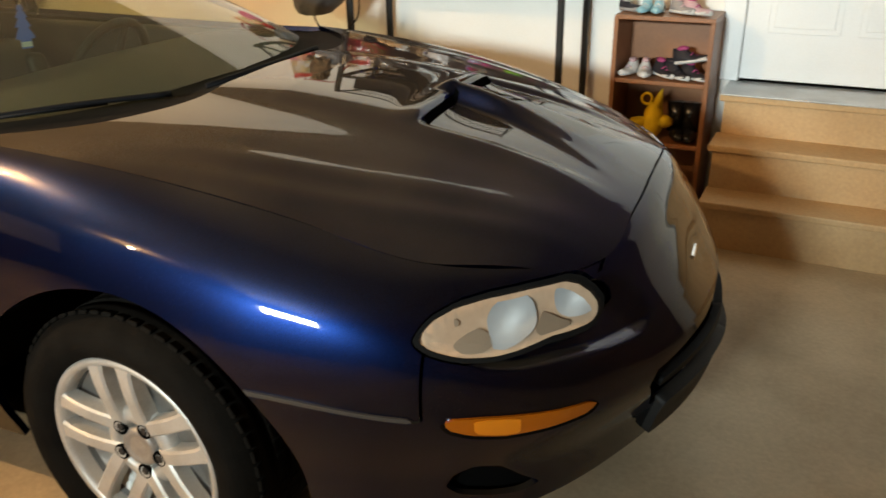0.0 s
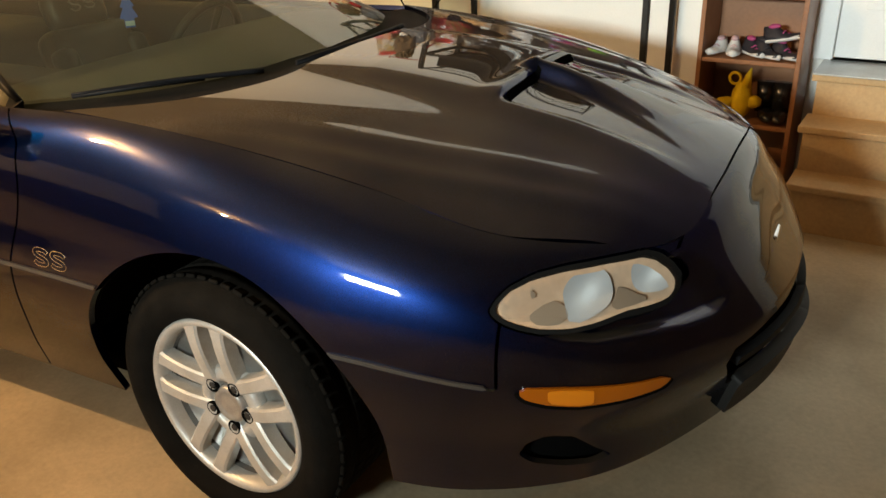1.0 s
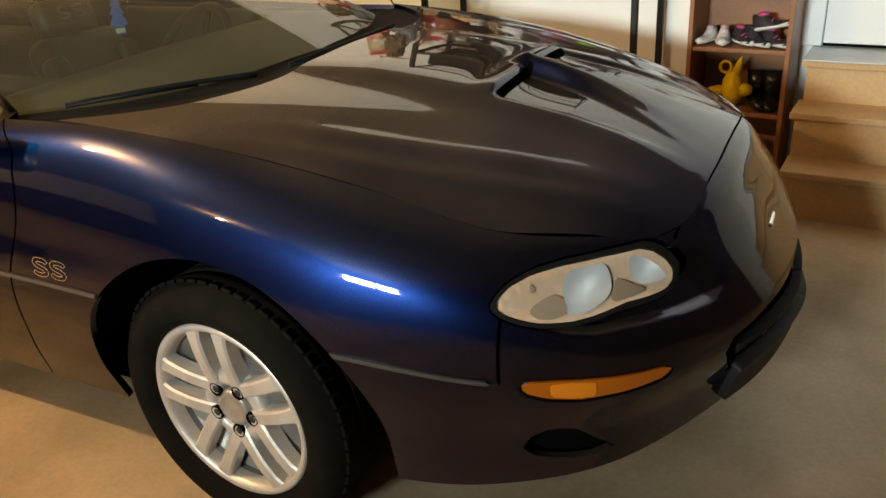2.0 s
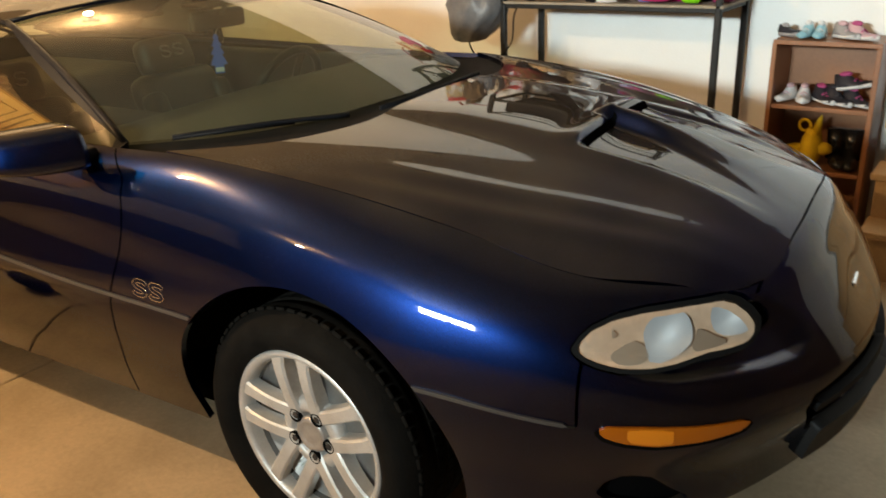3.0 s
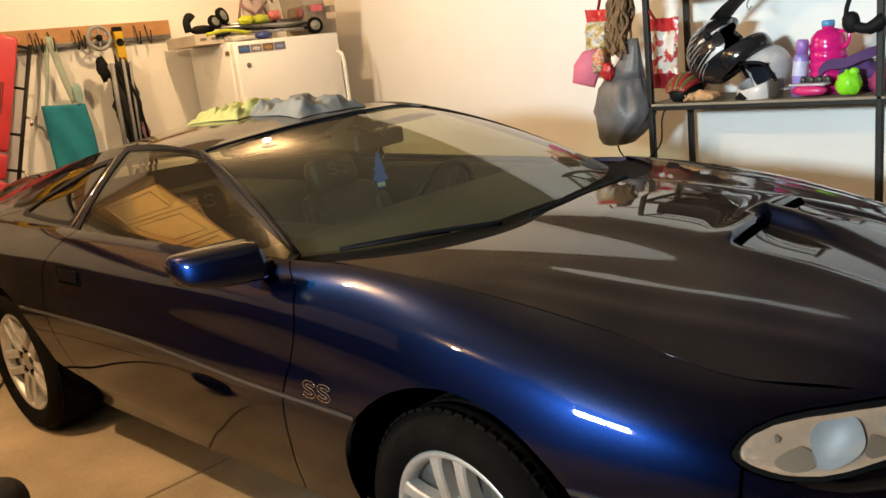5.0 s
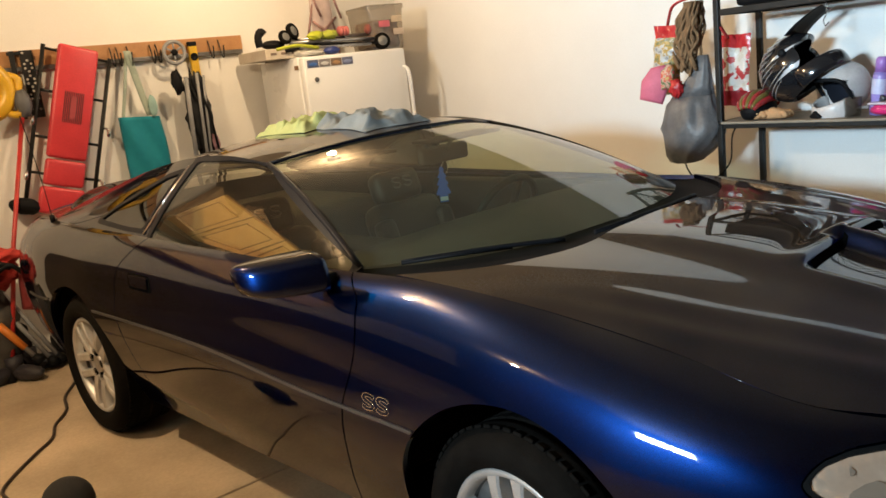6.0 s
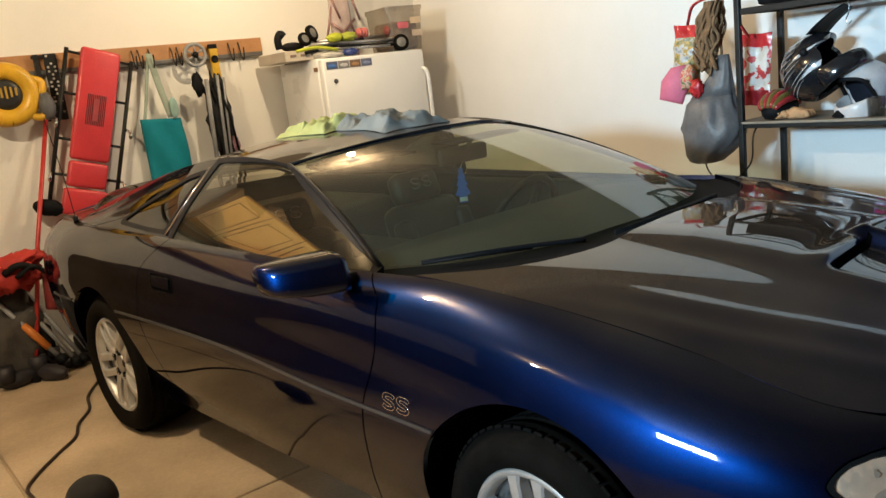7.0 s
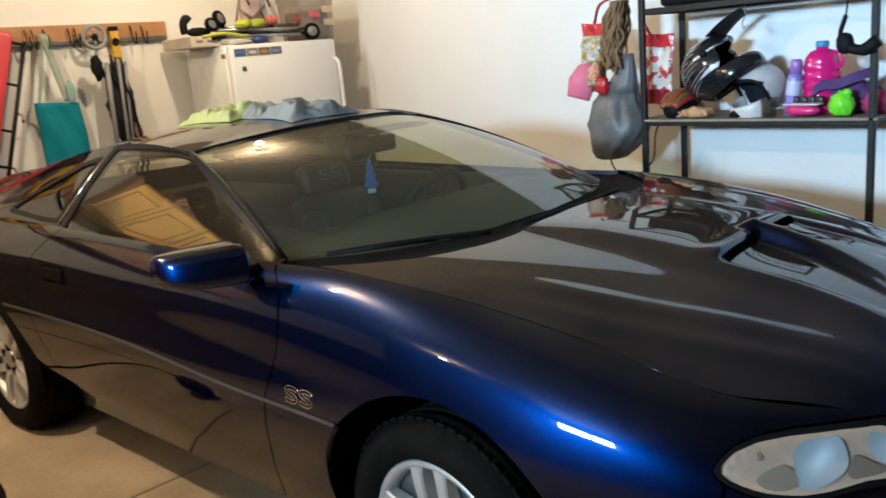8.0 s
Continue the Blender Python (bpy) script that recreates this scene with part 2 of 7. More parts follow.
class Sheet:
    """A surface of quads with normals, and plane values at its corners by which it is cut."""

    def __init__(self, pts=None, uv=None, up=False, middle=None):
        if pts is None:
            return
        nu, nv = pts.shape[:2]
        du, dv = np.gradient(pts, axis=0), np.gradient(pts, axis=1)
        nr = np.cross(du, dv)
        nr /= np.linalg.norm(nr, axis=-1, keepdims=True) + 1e-12
        turned = (up and nr[..., 2].mean() < 0) or (middle is not None and (nr * (pts - np.array(middle))).sum() < 0)
        nr = -nr if turned else nr
        self.v, self.n = pts.reshape(-1, 3), nr.reshape(-1, 3)
        uu, vv = np.meshgrid(np.linspace(0, 1, nu), np.linspace(0, 1, nv), indexing="ij")
        self.uv = np.stack([uu, vv], -1).reshape(-1, 2) if uv is None else uv.reshape(-1, 2)
        k = np.arange(nu * nv).reshape(nu, nv)
        self.f = np.stack([k[:-1, :-1], k[1:, :-1], k[1:, 1:], k[:-1, 1:]], -1).reshape(-1, 4).tolist()
        if turned:
            self.f = [f[::-1] for f in self.f]

    def copy(self):
        s = Sheet()
        s.v, s.n, s.uv, s.f = self.v.copy(), self.n.copy(), self.uv.copy(), [list(f) for f in self.f]
        return s

    def cut(self, field):
        """Keeps where field (one value a corner) is positive."""
        f = np.asarray(field, float)
        v, n, uv = self.v.tolist(), self.n.tolist(), self.uv.tolist()
        cache, out = {}, []

        def between(a, b):
            key = (min(a, b), max(a, b))
            if key not in cache:
                t = f[a] / (f[a] - f[b])
                for data in (v, n, uv):
                    data.append([p + (q - p) * t for p, q in zip(data[a], data[b])])
                cache[key] = len(v) - 1
            return cache[key]

        for face in self.f:
            signs = [f[k] > 0 for k in face]
            if all(signs):
                out.append(face)
            elif any(signs):
                poly = []
                for a, b in zip(face, face[1:] + face[:1]):
                    if f[a] > 0:
                        poly.append(a)
                    if (f[a] > 0) != (f[b] > 0):
                        poly.append(between(a, b))
                if len(poly) > 2:
                    out.append(poly)
        used = sorted({k for face in out for k in face})
        index = {k: i for i, k in enumerate(used)}
        s = Sheet()
        s.v, s.n, s.uv = np.array([v[k] for k in used]).reshape(-1, 3), np.array([n[k] for k in used]).reshape(-1, 3), np.array([uv[k] for k in used]).reshape(-1, 2)
        s.f = [[index[k] for k in face] for face in out]
        return s

    def offset(self, d):
        s = self.copy()
        s.v = s.v + s.n * (d if np.isscalar(d) else np.asarray(d)[:, None])
        return s

    def mirror(self):
        s = self.copy()
        s.v, s.n, s.f = s.v * (1, -1, 1), s.n * (1, -1, 1), [f[::-1] for f in s.f]
        return s

    def rim(self, depth):
        """Turns the open edges in by depth, so that the sheet has thickness."""
        count = {}
        for f in self.f:
            for a, b in zip(f, f[1:] + f[:1]):
                count[(a, b)] = 1
        edges = [(a, b) for a, b in count if (b, a) not in count]
        side = np.zeros_like(self.v)
        for a, b in edges:  # each edge's own outward direction
            out = np.cross(self.v[b] - self.v[a], self.n[a])
            side[a] += out
            side[b] += out
        side /= np.linalg.norm(side, axis=1, keepdims=True) + 1e-12
        s = self.copy()
        v, n, uv, made = s.v.tolist(), s.n.tolist(), s.uv.tolist(), {}

        def copies(k):
            if k not in made:
                p, q = np.array(v[k]), np.array(n[k])
                for at in (p, p - q * depth):
                    v.append(at.tolist())
                    n.append(side[k].tolist())
                    uv.append(uv[k])
                made[k] = (len(v) - 2, len(v) - 1)
            return made[k]

        for a, b in edges:
            (a0, a1), (b0, b1) = copies(a), copies(b)
            s.f.append([b0, a0, a1, b1])
        s.v, s.n, s.uv = np.array(v), np.array(n), np.array(uv)
        return s

    def ob(self, name, material, parent, label=""):
        return mesh_of(name, self.v, self.f, material, parent, label, True, self.n)


def inside(points, outline):
    """A value for each 2D point: positive inside the outline, about its distance from the edge."""
    p, q = np.asarray(points, float), np.array(outline, float)
    a, b = q, np.roll(q, -1, 0)
    ab = b - a
    t = np.clip(((p[:, None] - a) * ab).sum(-1) / ((ab * ab).sum(-1) + 1e-12), 0, 1)
    d = np.linalg.norm(p[:, None] - (a + t[..., None] * ab), axis=-1).min(1)
    cr = ((a[:, 1] > p[:, None, 1]) != (b[:, 1] > p[:, None, 1])) & (p[:, None, 0] < (b[:, 0] - a[:, 0]) * (p[:, None, 1] - a[:, 1]) / (b[:, 1] - a[:, 1] + 1e-12) + a[:, 0])
    return np.where(cr.sum(1) % 2 == 1, d, -d)


# ---------------------------------------------------------------- the room
def slab(name, lo, hi, material, label, category="", kind="structure"):
    bm = bmesh.new()
    c, s = [(a + b) / 2 for a, b in zip(lo, hi)], [b - a for a, b in zip(lo, hi)]
    box(bm, c, s)
    return tagged(part(name, bm, material, None, "", False), label, category or name.split("_")[0], "", kind)


slab("wall_north", (WALL_X - 0.15, WALL_Y, 0), (FRONT_X + 0.15, WALL_Y + 0.15, CEIL), M_WALL, "cream painted drywall garage wall", "wall")
DARK_BASE_TOP = 1.02
slab("wall_west_back", (WALL_X - 0.15, SIDE_Y - 0.15, DARK_BASE_TOP), (WALL_X, DOOR_B, CEIL), M_WALL, "cream painted drywall garage wall", "wall")
# unseen dark foot, added for the dark shape the car door reflects
slab("wall_west_base", (WALL_X - 0.15, SIDE_Y - 0.15, 0), (WALL_X + 0.012, DOOR_B, DARK_BASE_TOP), M_UNSEEN_DARK, "unseen dark panel at the wall's foot, added for the door's reflection", "wall")
slab("wall_west", (WALL_X - 0.15, DOOR_B, 0), (WALL_X, WALL_Y, CEIL), M_WALL, "cream painted drywall end wall with a tool rail", "wall")
# unseen walls, dark so that they bounce and reflect little
slab("wall_south_a", (WALL_X, SIDE_Y - 0.15, 0), (WIN_A, SIDE_Y, CEIL), M_UNSEEN_DARK, "unseen garage wall, made dark to keep bounce and reflections low", "wall")
slab("wall_south_b", (WIN_B, SIDE_Y - 0.15, 0), (FRONT_X + 0.15, SIDE_Y, CEIL), M_UNSEEN_DARK, "unseen garage wall, made dark to keep bounce and reflections low", "wall")
slab("wall_south_head", (WIN_A, SIDE_Y - 0.15, WIN_HI), (WIN_B, SIDE_Y, CEIL), M_UNSEEN_DARK, "unseen wall above the window, made dark to keep bounce low", "wall")
slab("wall_south_sill", (WIN_A, SIDE_Y - 0.15, 0), (WIN_B, SIDE_Y, WIN_LO), M_UNSEEN_DARK, "unseen wall below the window, made dark to keep bounce low", "wall")
slab("ceiling", (WALL_X - 0.15, SIDE_Y - 0.15, CEIL), (FRONT_X + 0.15, WALL_Y + 0.15, CEIL + 0.12), M_CEIL, "brown garage ceiling, unseen, toned for the car's reflections", "ceiling")
slab("floor", (WALL_X - 0.15, SIDE_Y - 0.15, -0.12), (FRONT_X + 0.15, WALL_Y + 0.15, -0.004), M_FLOOR, "stained bare concrete garage floor", "floor")
slab("wall_east", (FRONT_X, SIDE_Y - 0.15, 0), (FRONT_X + 0.15, WALL_Y, CEIL), M_UNSEEN_DARK, "unseen garage wall, made dark to keep bounce and reflections low", "wall")


def wall_cabinets():
    """A row of honey oak cupboards hung under the ceiling on the end wall, with framed doors."""
    m_oak = worn("honey_oak", (0.80, 0.56, 0.32), (0.70, 0.47, 0.25), 0.38, 5, 70, 0.15)
    wide, z0, z1, deep = 0.52, 1.88, CEIL - 0.012, 0.31
    for k in range(4):
        y0 = -1.75 - wide * k
        cab = thing("wall_cabinet", (WALL_X, y0 - wide / 2, z0), "honey oak wall cupboard with a framed door", "cabinet", "wall cupboards")
        bm = bmesh.new()
        box(bm, (deep / 2, 0, (z1 - z0) / 2), (deep, wide - 0.004, z1 - z0), 0.003)
        part("body", bm, m_oak, cab, "", False)
        bm = bmesh.new()
        w, h = wide - 0.012, z1 - z0 - 0.012
        for c, sz in (((0, -w / 2 + 0.032, 0), (0.022, 0.064, h)), ((0, w / 2 - 0.032, 0), (0.022, 0.064, h)), ((0, 0, h / 2 - 0.032), (0.0215, w - 0.13, 0.064)), ((0, 0, -h / 2 + 0.032), (0.0215, w - 0.13, 0.064)), ((-0.004, 0, 0), (0.012, w - 0.12, h - 0.12))):
            box(bm, c, sz, 0.002)
        d = part("cabinet_door", bm, m_oak, cab, "", False)
        d.location = (deep + 0.013, 0, (z1 - z0) / 2)
        bm = bmesh.new()
        lathe(bm, [(0.006, 0), (0.006, 0.012), (0.013, 0.018), (0.012, 0.026), (0.003, 0.029)], 16, pose(0.011, w / 2 - 0.03, -h / 2 + 0.08, 0, 90, 0))
        part("knob", bm, principled("dark_knob", (0.05, 0.04, 0.03), 0.4, 0.8), d)


def south_window():
    w = tagged(new("window_1"), "white two-pane sash window in the far wall", "window", "", "structure")
    w.location = (0, SIDE_Y - 0.02, 0)
    m_frame = principled("white_window_frame", (0.8, 0.8, 0.8), 0.4)
    for a, b, c, d in ((WIN_A, WIN_A + 0.05, WIN_LO, WIN_HI), (WIN_B - 0.05, WIN_B, WIN_LO, WIN_HI), (WIN_MID - 0.025, WIN_MID + 0.025, WIN_LO, WIN_HI), (WIN_A, WIN_B, WIN_LO, WIN_LO + 0.05), (WIN_A, WIN_B, WIN_HI - 0.05, WIN_HI)):
        bm = bmesh.new()
        box(bm, ((a + b) / 2, 0, (c + d) / 2), (b - a, 0.05 if b - a < 0.5 else 0.044, d - c), 0.004)
        part("window_frame", bm, m_frame, w, "", False)
    for s in (-1, 1):
        bm = bmesh.new()
        box(bm, (WIN_MID + s * 0.2125, 0, (WIN_LO + WIN_HI) / 2), (0.375, 0.004, WIN_HI - WIN_LO - 0.1))
        pane = part("pane", bm, M_LENS, w, "", False)
        pane.visible_shadow = False


wall_cabinets()
south_window()

# ---------------------------------------------------------------- the car (nose along +x, front axle at 0)
CAR = thing("car", (0, 0, 0), "dark blue two-door sports coupe parked on the concrete floor", "car", turn=4.5)


def hood_z(x, w):
    zc = keys(x, [-0.9, -0.4, -0.13, 0.25, 0.58, 0.79, 0.935, 1.1], [0.982, 0.979, 0.969, 0.940, 0.891, 0.838, 0.787, 0.71])
    zs = keys(x, [-0.9, -0.4, 0.0, 0.35, 0.6, 0.78, 0.935, 1.1], [0.968, 0.956, 0.922, 0.860, 0.785, 0.697, 0.52, 0.40])
    we = keys(x, [-0.9, -0.4, 0.0, 0.35, 0.6, 1.1], [0.80, 0.785, 0.765, 0.735, 0.72, 0.72])
    q = np.clip(np.abs(w) / we, 0, 1.3)
    return zc - (zc - zs) * q**2.3


# stations from the middle of the tail round the flank to the middle of the nose; each row runs along the car
def line(xs, ws, zs):
    return np.stack([np.array(xs, float), np.array(ws, float), np.array(zs, float)], -1)


SX = [-3.15, -2.57, -2.0, -1.3, -0.7, -0.3, 0.0, 0.35]
S = [
    line([-3.60, -3.56, -3.40] + SX + [0.605, 0.81, 0.965, 1.06, 1.095], [0, 0.5, 0.76, 0.81, 0.815, 0.82, 0.83, 0.83, 0.835, 0.84, 0.845, 0.785, 0.645, 0.425, 0.208, 0], [0.30, 0.30, 0.28, 0.24, 0.21, 0.225, 0.23, 0.23, 0.23, 0.225, 0.23, 0.235, 0.24, 0.255, 0.27, 0.275]),
    line([-3.70, -3.66, -3.46] + SX + [0.62, 0.83, 0.99, 1.08, 1.115], [0, 0.5, 0.80, 0.875, 0.888, 0.886, 0.887, 0.887, 0.889, 0.892, 0.872, 0.80, 0.66, 0.43, 0.21, 0], [0.42, 0.42, 0.42, 0.40, 0.40, 0.39, 0.39, 0.39, 0.39, 0.38, 0.37, 0.36, 0.355, 0.35, 0.345, 0.34]),
    line([-3.76, -3.72, -3.50] + SX + [0.655, 0.885, 1.03, 1.105, 1.13], [0, 0.5, 0.825, 0.91, 0.934, 0.931, 0.931, 0.928, 0.924, 0.925, 0.905, 0.83, 0.69, 0.45, 0.22, 0], [0.60, 0.60, 0.60, 0.61, 0.635, 0.645, 0.645, 0.61, 0.598, 0.585, 0.572, 0.535, 0.52, 0.505, 0.49, 0.475]),
    line([-3.76, -3.72, -3.50] + SX + [0.66, 0.88, 1.005, 1.065, 1.075], [0, 0.5, 0.825, 0.908, 0.927, 0.917, 0.914, 0.911, 0.909, 0.912, 0.896, 0.825, 0.675, 0.44, 0.22, 0], [0.74, 0.74, 0.73, 0.72, 0.725, 0.725, 0.725, 0.71, 0.69, 0.685, 0.665, 0.62, 0.60, 0.585, 0.575, 0.57]),
    line([-3.72, -3.68, -3.47] + SX + [0.63, 0.835, 0.955, 1.00, 1.005], [0, 0.5, 0.785, 0.87, 0.90, 0.898, 0.893, 0.885, 0.87, 0.865, 0.84, 0.785, 0.625, 0.44, 0.22, 0], [0.90, 0.90, 0.875, 0.87, 0.868, 0.868, 0.866, 0.868, 0.856, 0.836, 0.790, 0.722, 0.685, 0.66, 0.68, 0.69]),
]
top_x = [-3.66, -3.62, -3.42] + SX + [0.60, 0.78, 0.895, 0.93, 0.935]
top_w = [0, 0.45, 0.70, 0.76, 0.80, 0.82, 0.815, 0.80, 0.782, 0.765, 0.735, 0.70, 0.58, 0.44, 0.22, 0]
top_z = [0.965, 0.965, 0.955, 0.958, 0.965, 0.968, 0.958, 0.95] + [float(hood_z(x, w)) for x, w in zip(top_x[8:], top_w[8:])]
S.append(line(top_x, top_w, top_z))
inn = line(top_x, np.maximum(np.array(top_w) - 0.07, 0), np.zeros(16))
inn[:, 2] = np.where(np.array(top_x) < -0.35, np.array(top_z) + 0.012, hood_z(inn[:, 0], inn[:, 1]))
inn[-3:, 0] -= (0.04, 0.07, 0.07)
inn[-3:, 2] = hood_z(inn[-3:, 0], inn[-3:, 1])
inn[:3, 0] += 0.07
ROWS = np.stack(S + [inn], 1)  # station, row, xyz


def spread(p, n, par):
    """Hermite curve along the first axis of p, at n even places of its parameter."""
    g = np.gradient(p, par, axis=0)
    t = np.linspace(par[0], par[-1], n)
    i = np.clip(np.searchsorted(par, t) - 1, 0, len(par) - 2)
    h = (par[i + 1] - par[i])[:, None, None]
    s = ((t - par[i]) / (par[i + 1] - par[i]))[:, None, None]
    return (1 + 2 * s) * (1 - s) ** 2 * p[i] + s * (1 - s) ** 2 * h * g[i] + s * s * (3 - 2 * s) * p[i + 1] + s * s * (s - 1) * h * g[i + 1]


# hollow of the bumper under and beside the head lamp, along x and z
PIT = [(0.700, 0.668), (0.735, 0.640), (0.76, 0.630), (0.81, 0.620), (0.868, 0.619), (0.918, 0.611), (0.966, 0.598), (0.993, 0.592), (1.002, 0.610), (0.980, 0.642), (0.945, 0.677), (0.908, 0.706), (0.87, 0.69), (0.78, 0.67)]


def flank(rows=79, hollow=0.0):
    m = (1, -1, 1)
    p = np.concatenate([ROWS[1:2] * m, ROWS, ROWS[-2:-1] * m])
    par = np.concatenate([[0], np.cumsum(np.linalg.norm(np.diff(p[:, 2], axis=0), axis=-1))])
    along = spread(p, 330, par)
    lo, hi = math.ceil(329 * par[1] / par[-1]), math.floor(329 * par[-2] / par[-1])
    along = along[lo : hi + 1]
    along[0, :, 1], along[-1, :, 1] = 0, 0
    across = np.swapaxes(along, 0, 1)
    par = np.array([0, 0.19, 0.40, 0.50, 0.65, 0.78, 0.86])
    across = spread(across, 87, par)[:rows]
    pts = np.swapaxes(across, 0, 1)
    pts[..., 1] *= -1  # the near flank has negative y
    s = Sheet(pts)
    if hollow:
        d = np.clip(inside(s.v[:, [0, 2]], PIT) / 0.020 + 0.15, 0, 1)
        s = Sheet((s.v - s.n * (hollow * d * d * (3 - 2 * d) * (s.v[:, 0] > 0.5))[:, None]).reshape(pts.shape))
    return s


FLANK = flank(79, 0.020)
WHOLE, PLAIN = flank(80), flank()
x, y, z = FLANK.v.T
ARCH_F, ARCH_R, ARCH_Z, ARCH_RAD = 0.012, -2.56, 0.325, 0.402
up = np.maximum(z - ARCH_Z, 0)
arch = np.minimum(np.hypot(x - ARCH_F, up), np.hypot(x - ARCH_R, up) + 0.012) - ARCH_RAD
FLANK = FLANK.cut(np.where(np.abs(y) > 0.5, arch, 1))


def seam_front(z):
    return keys(z, [0.15, 0.2, 0.6, 0.86, 0.90, 0.93, 0.99], [-0.70, -0.685, -0.570, -0.515, -0.53, -0.575, -0.68])


def seam_rear(z):
    return keys(z, [0.15, 0.3, 0.6, 0.75, 0.85, 0.97], [-1.92, -1.96, -2.05, -2.06, -2.01, -1.85])


def crease_z(x):
    return keys(x, [-3.5, -3.15, -2.57, -2.0, -1.3, -0.7, -0.3, 0.0, 0.35, 0.655], [0.60, 0.61, 0.635, 0.645, 0.645, 0.61, 0.598, 0.585, 0.572, 0.535])


# head lamp outline, in metres along x and z as seen from the side
LAMP = [(0.640, 0.689), (0.646, 0.703), (0.657, 0.716), (0.687, 0.728), (0.730, 0.731), (0.797, 0.728), (0.847, 0.723), (0.871, 0.712), (0.894, 0.694), (0.911, 0.675), (0.915, 0.660), (0.908, 0.652), (0.882, 0.653), (0.849, 0.656), (0.802, 0.649), (0.769, 0.647), (0.724, 0.651), (0.691, 0.660), (0.658, 0.674)]
FOG = [(0.676, 0.339), (0.691, 0.372), (0.733, 0.396), (0.775, 0.384), (0.805, 0.338), (0.835, 0.298), (0.806, 0.284), (0.756, 0.292), (0.697, 0.312)]
GRILLE = [(-0.47, 0.470), (-0.45, 0.500), (-0.30, 0.508), (0.30, 0.508), (0.45, 0.500), (0.47, 0.470), (0.40, 0.375), (-0.40, 0.375)]
GAP = 0.003


def panels(sheet, side):
    own = "near" if side < 0 else "far"
    s = sheet if side < 0 else sheet.mirror()

    def made(name, fields, label):
        p = sheet.copy()
        for fn in fields:
            p = p.cut(fn(*p.v.T))
        p = p.rim(0.018)
        return (p if side < 0 else p.mirror()).ob(name, M_PAINT, CAR, label)

    front = lambda x, y, z: np.maximum(x - 0.655 - 0.243 * np.clip((z - 0.70) / 0.012, 0, 1), np.where(x > 0.1, crease_z(x) - 0.004 - z, -1))
    made("fender", [lambda x, y, z: x - seam_front(z) - GAP, lambda x, y, z: -front(x, y, z) - GAP, lambda x, y, z: -inside(np.stack([x, z], -1), LAMP) - 0.010], "dark blue metallic front fender")
    made("door", [lambda x, y, z: seam_front(z) - GAP - x, lambda x, y, z: x - seam_rear(z) - GAP], "dark blue metallic door")
    made("quarter_panel", [lambda x, y, z: seam_rear(z) - GAP - x], "dark blue metallic rear quarter and tail")
    return front


front_field = panels(FLANK, -1)
panels(FLANK, 1)
fascia = FLANK.cut(front_field(*FLANK.v.T) - GAP)
fascia = fascia.cut(-inside(fascia.v[:, [0, 2]], LAMP) - 0.010)
fascia = fascia.cut(-inside(fascia.v[:, [0, 2]], FOG))
fascia = fascia.cut(np.where(fascia.v[:, 0] > 0.95, -inside(fascia.v[:, [1, 2]], GRILLE), 1))
for sgn in (-1, 1):
    (fascia if sgn < 0 else fascia.mirror()).rim(0.015).ob("front_bumper", M_PAINT, CAR, "dark blue front bumper cover")
# black sheet behind the panels, so gaps and openings read as shade
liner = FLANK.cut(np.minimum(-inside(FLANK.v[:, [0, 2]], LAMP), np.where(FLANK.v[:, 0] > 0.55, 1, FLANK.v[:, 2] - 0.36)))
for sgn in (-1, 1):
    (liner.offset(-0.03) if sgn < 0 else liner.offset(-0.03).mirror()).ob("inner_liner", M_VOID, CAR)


def hood_front(w):
    return keys(w, [0, 0.22, 0.44, 0.58, 0.70, 0.80], [0.935, 0.93, 0.897, 0.790, 0.61, 0.35])


def hood_back(w):
    return keys(w, [0, 0.22, 0.48, 0.61, 0.72, 0.80], [-0.13, -0.125, -0.165, -0.235, -0.345, -0.45])


def hood_edge(x):
    return keys(x, [-1, -0.7, -0.3, 0.0, 0.35, 0.60, 0.78, 1.0], [0.80, 0.80, 0.782, 0.765, 0.735, 0.70, 0.58, 0.40])


def hood_shape(x, w):
    """Height of the bonnet with its ribs and the sunk air scoop."""
    z = hood_z(x, w)
    a = np.abs(w)
    fade = np.clip((x + 0.05) / 0.3, 0, 1) * np.clip((0.95 - x) / 0.3, 0, 1)
    outer, inner = keys(x, [-0.2, 0.1, 0.36, 0.6, 0.9], [0.74, 0.705, 0.655, 0.565, 0.43]), keys(x, [-0.2, 0.1, 0.36, 0.6, 0.9], [0.64, 0.605, 0.555, 0.475, 0.37])
    z = z + fade * (0.0040 * np.exp(-(((a - inner) / 0.038) ** 2)) + 0.0044 * np.exp(-(((a - outer) / 0.036) ** 2)))
    bulge = 1 / (1 + np.exp((a - keys(x, [-0.3, 0.3, 0.9], [0.275, 0.280, 0.30])) / 0.024))
    z = z + 0.022 * bulge * np.clip((x + 0.40) / 0.45, 0, 1) * np.clip((0.95 - x) / 0.35, 0, 1)
    # two nostrils behind a wedge that widens towards the nose
    edge_in, edge_out = keys(x, [0.3, 0.43, 0.6, 0.9], [0.010, 0.018, 0.075, 0.190]), keys(x, [0.3, 0.45, 0.9], [0.245, 0.245, 0.225])
    trough = 1 / ((1 + np.exp((a - edge_out) / 0.006)) * (1 + np.exp((edge_in - a) / 0.006)))
    depth = keys(x, [0.2, 0.40, 0.50, 0.65, 0.90, 1.0], [0.017, 0.017, 0.020, 0.015, 0.0, 0.0])
    front_of = 1 / (1 + np.exp(-(x - 0.415) / 0.004))
    lip = np.exp(-(((x - 0.395) / 0.045) ** 2)) / (1 + np.exp((a - 0.25) / 0.012))
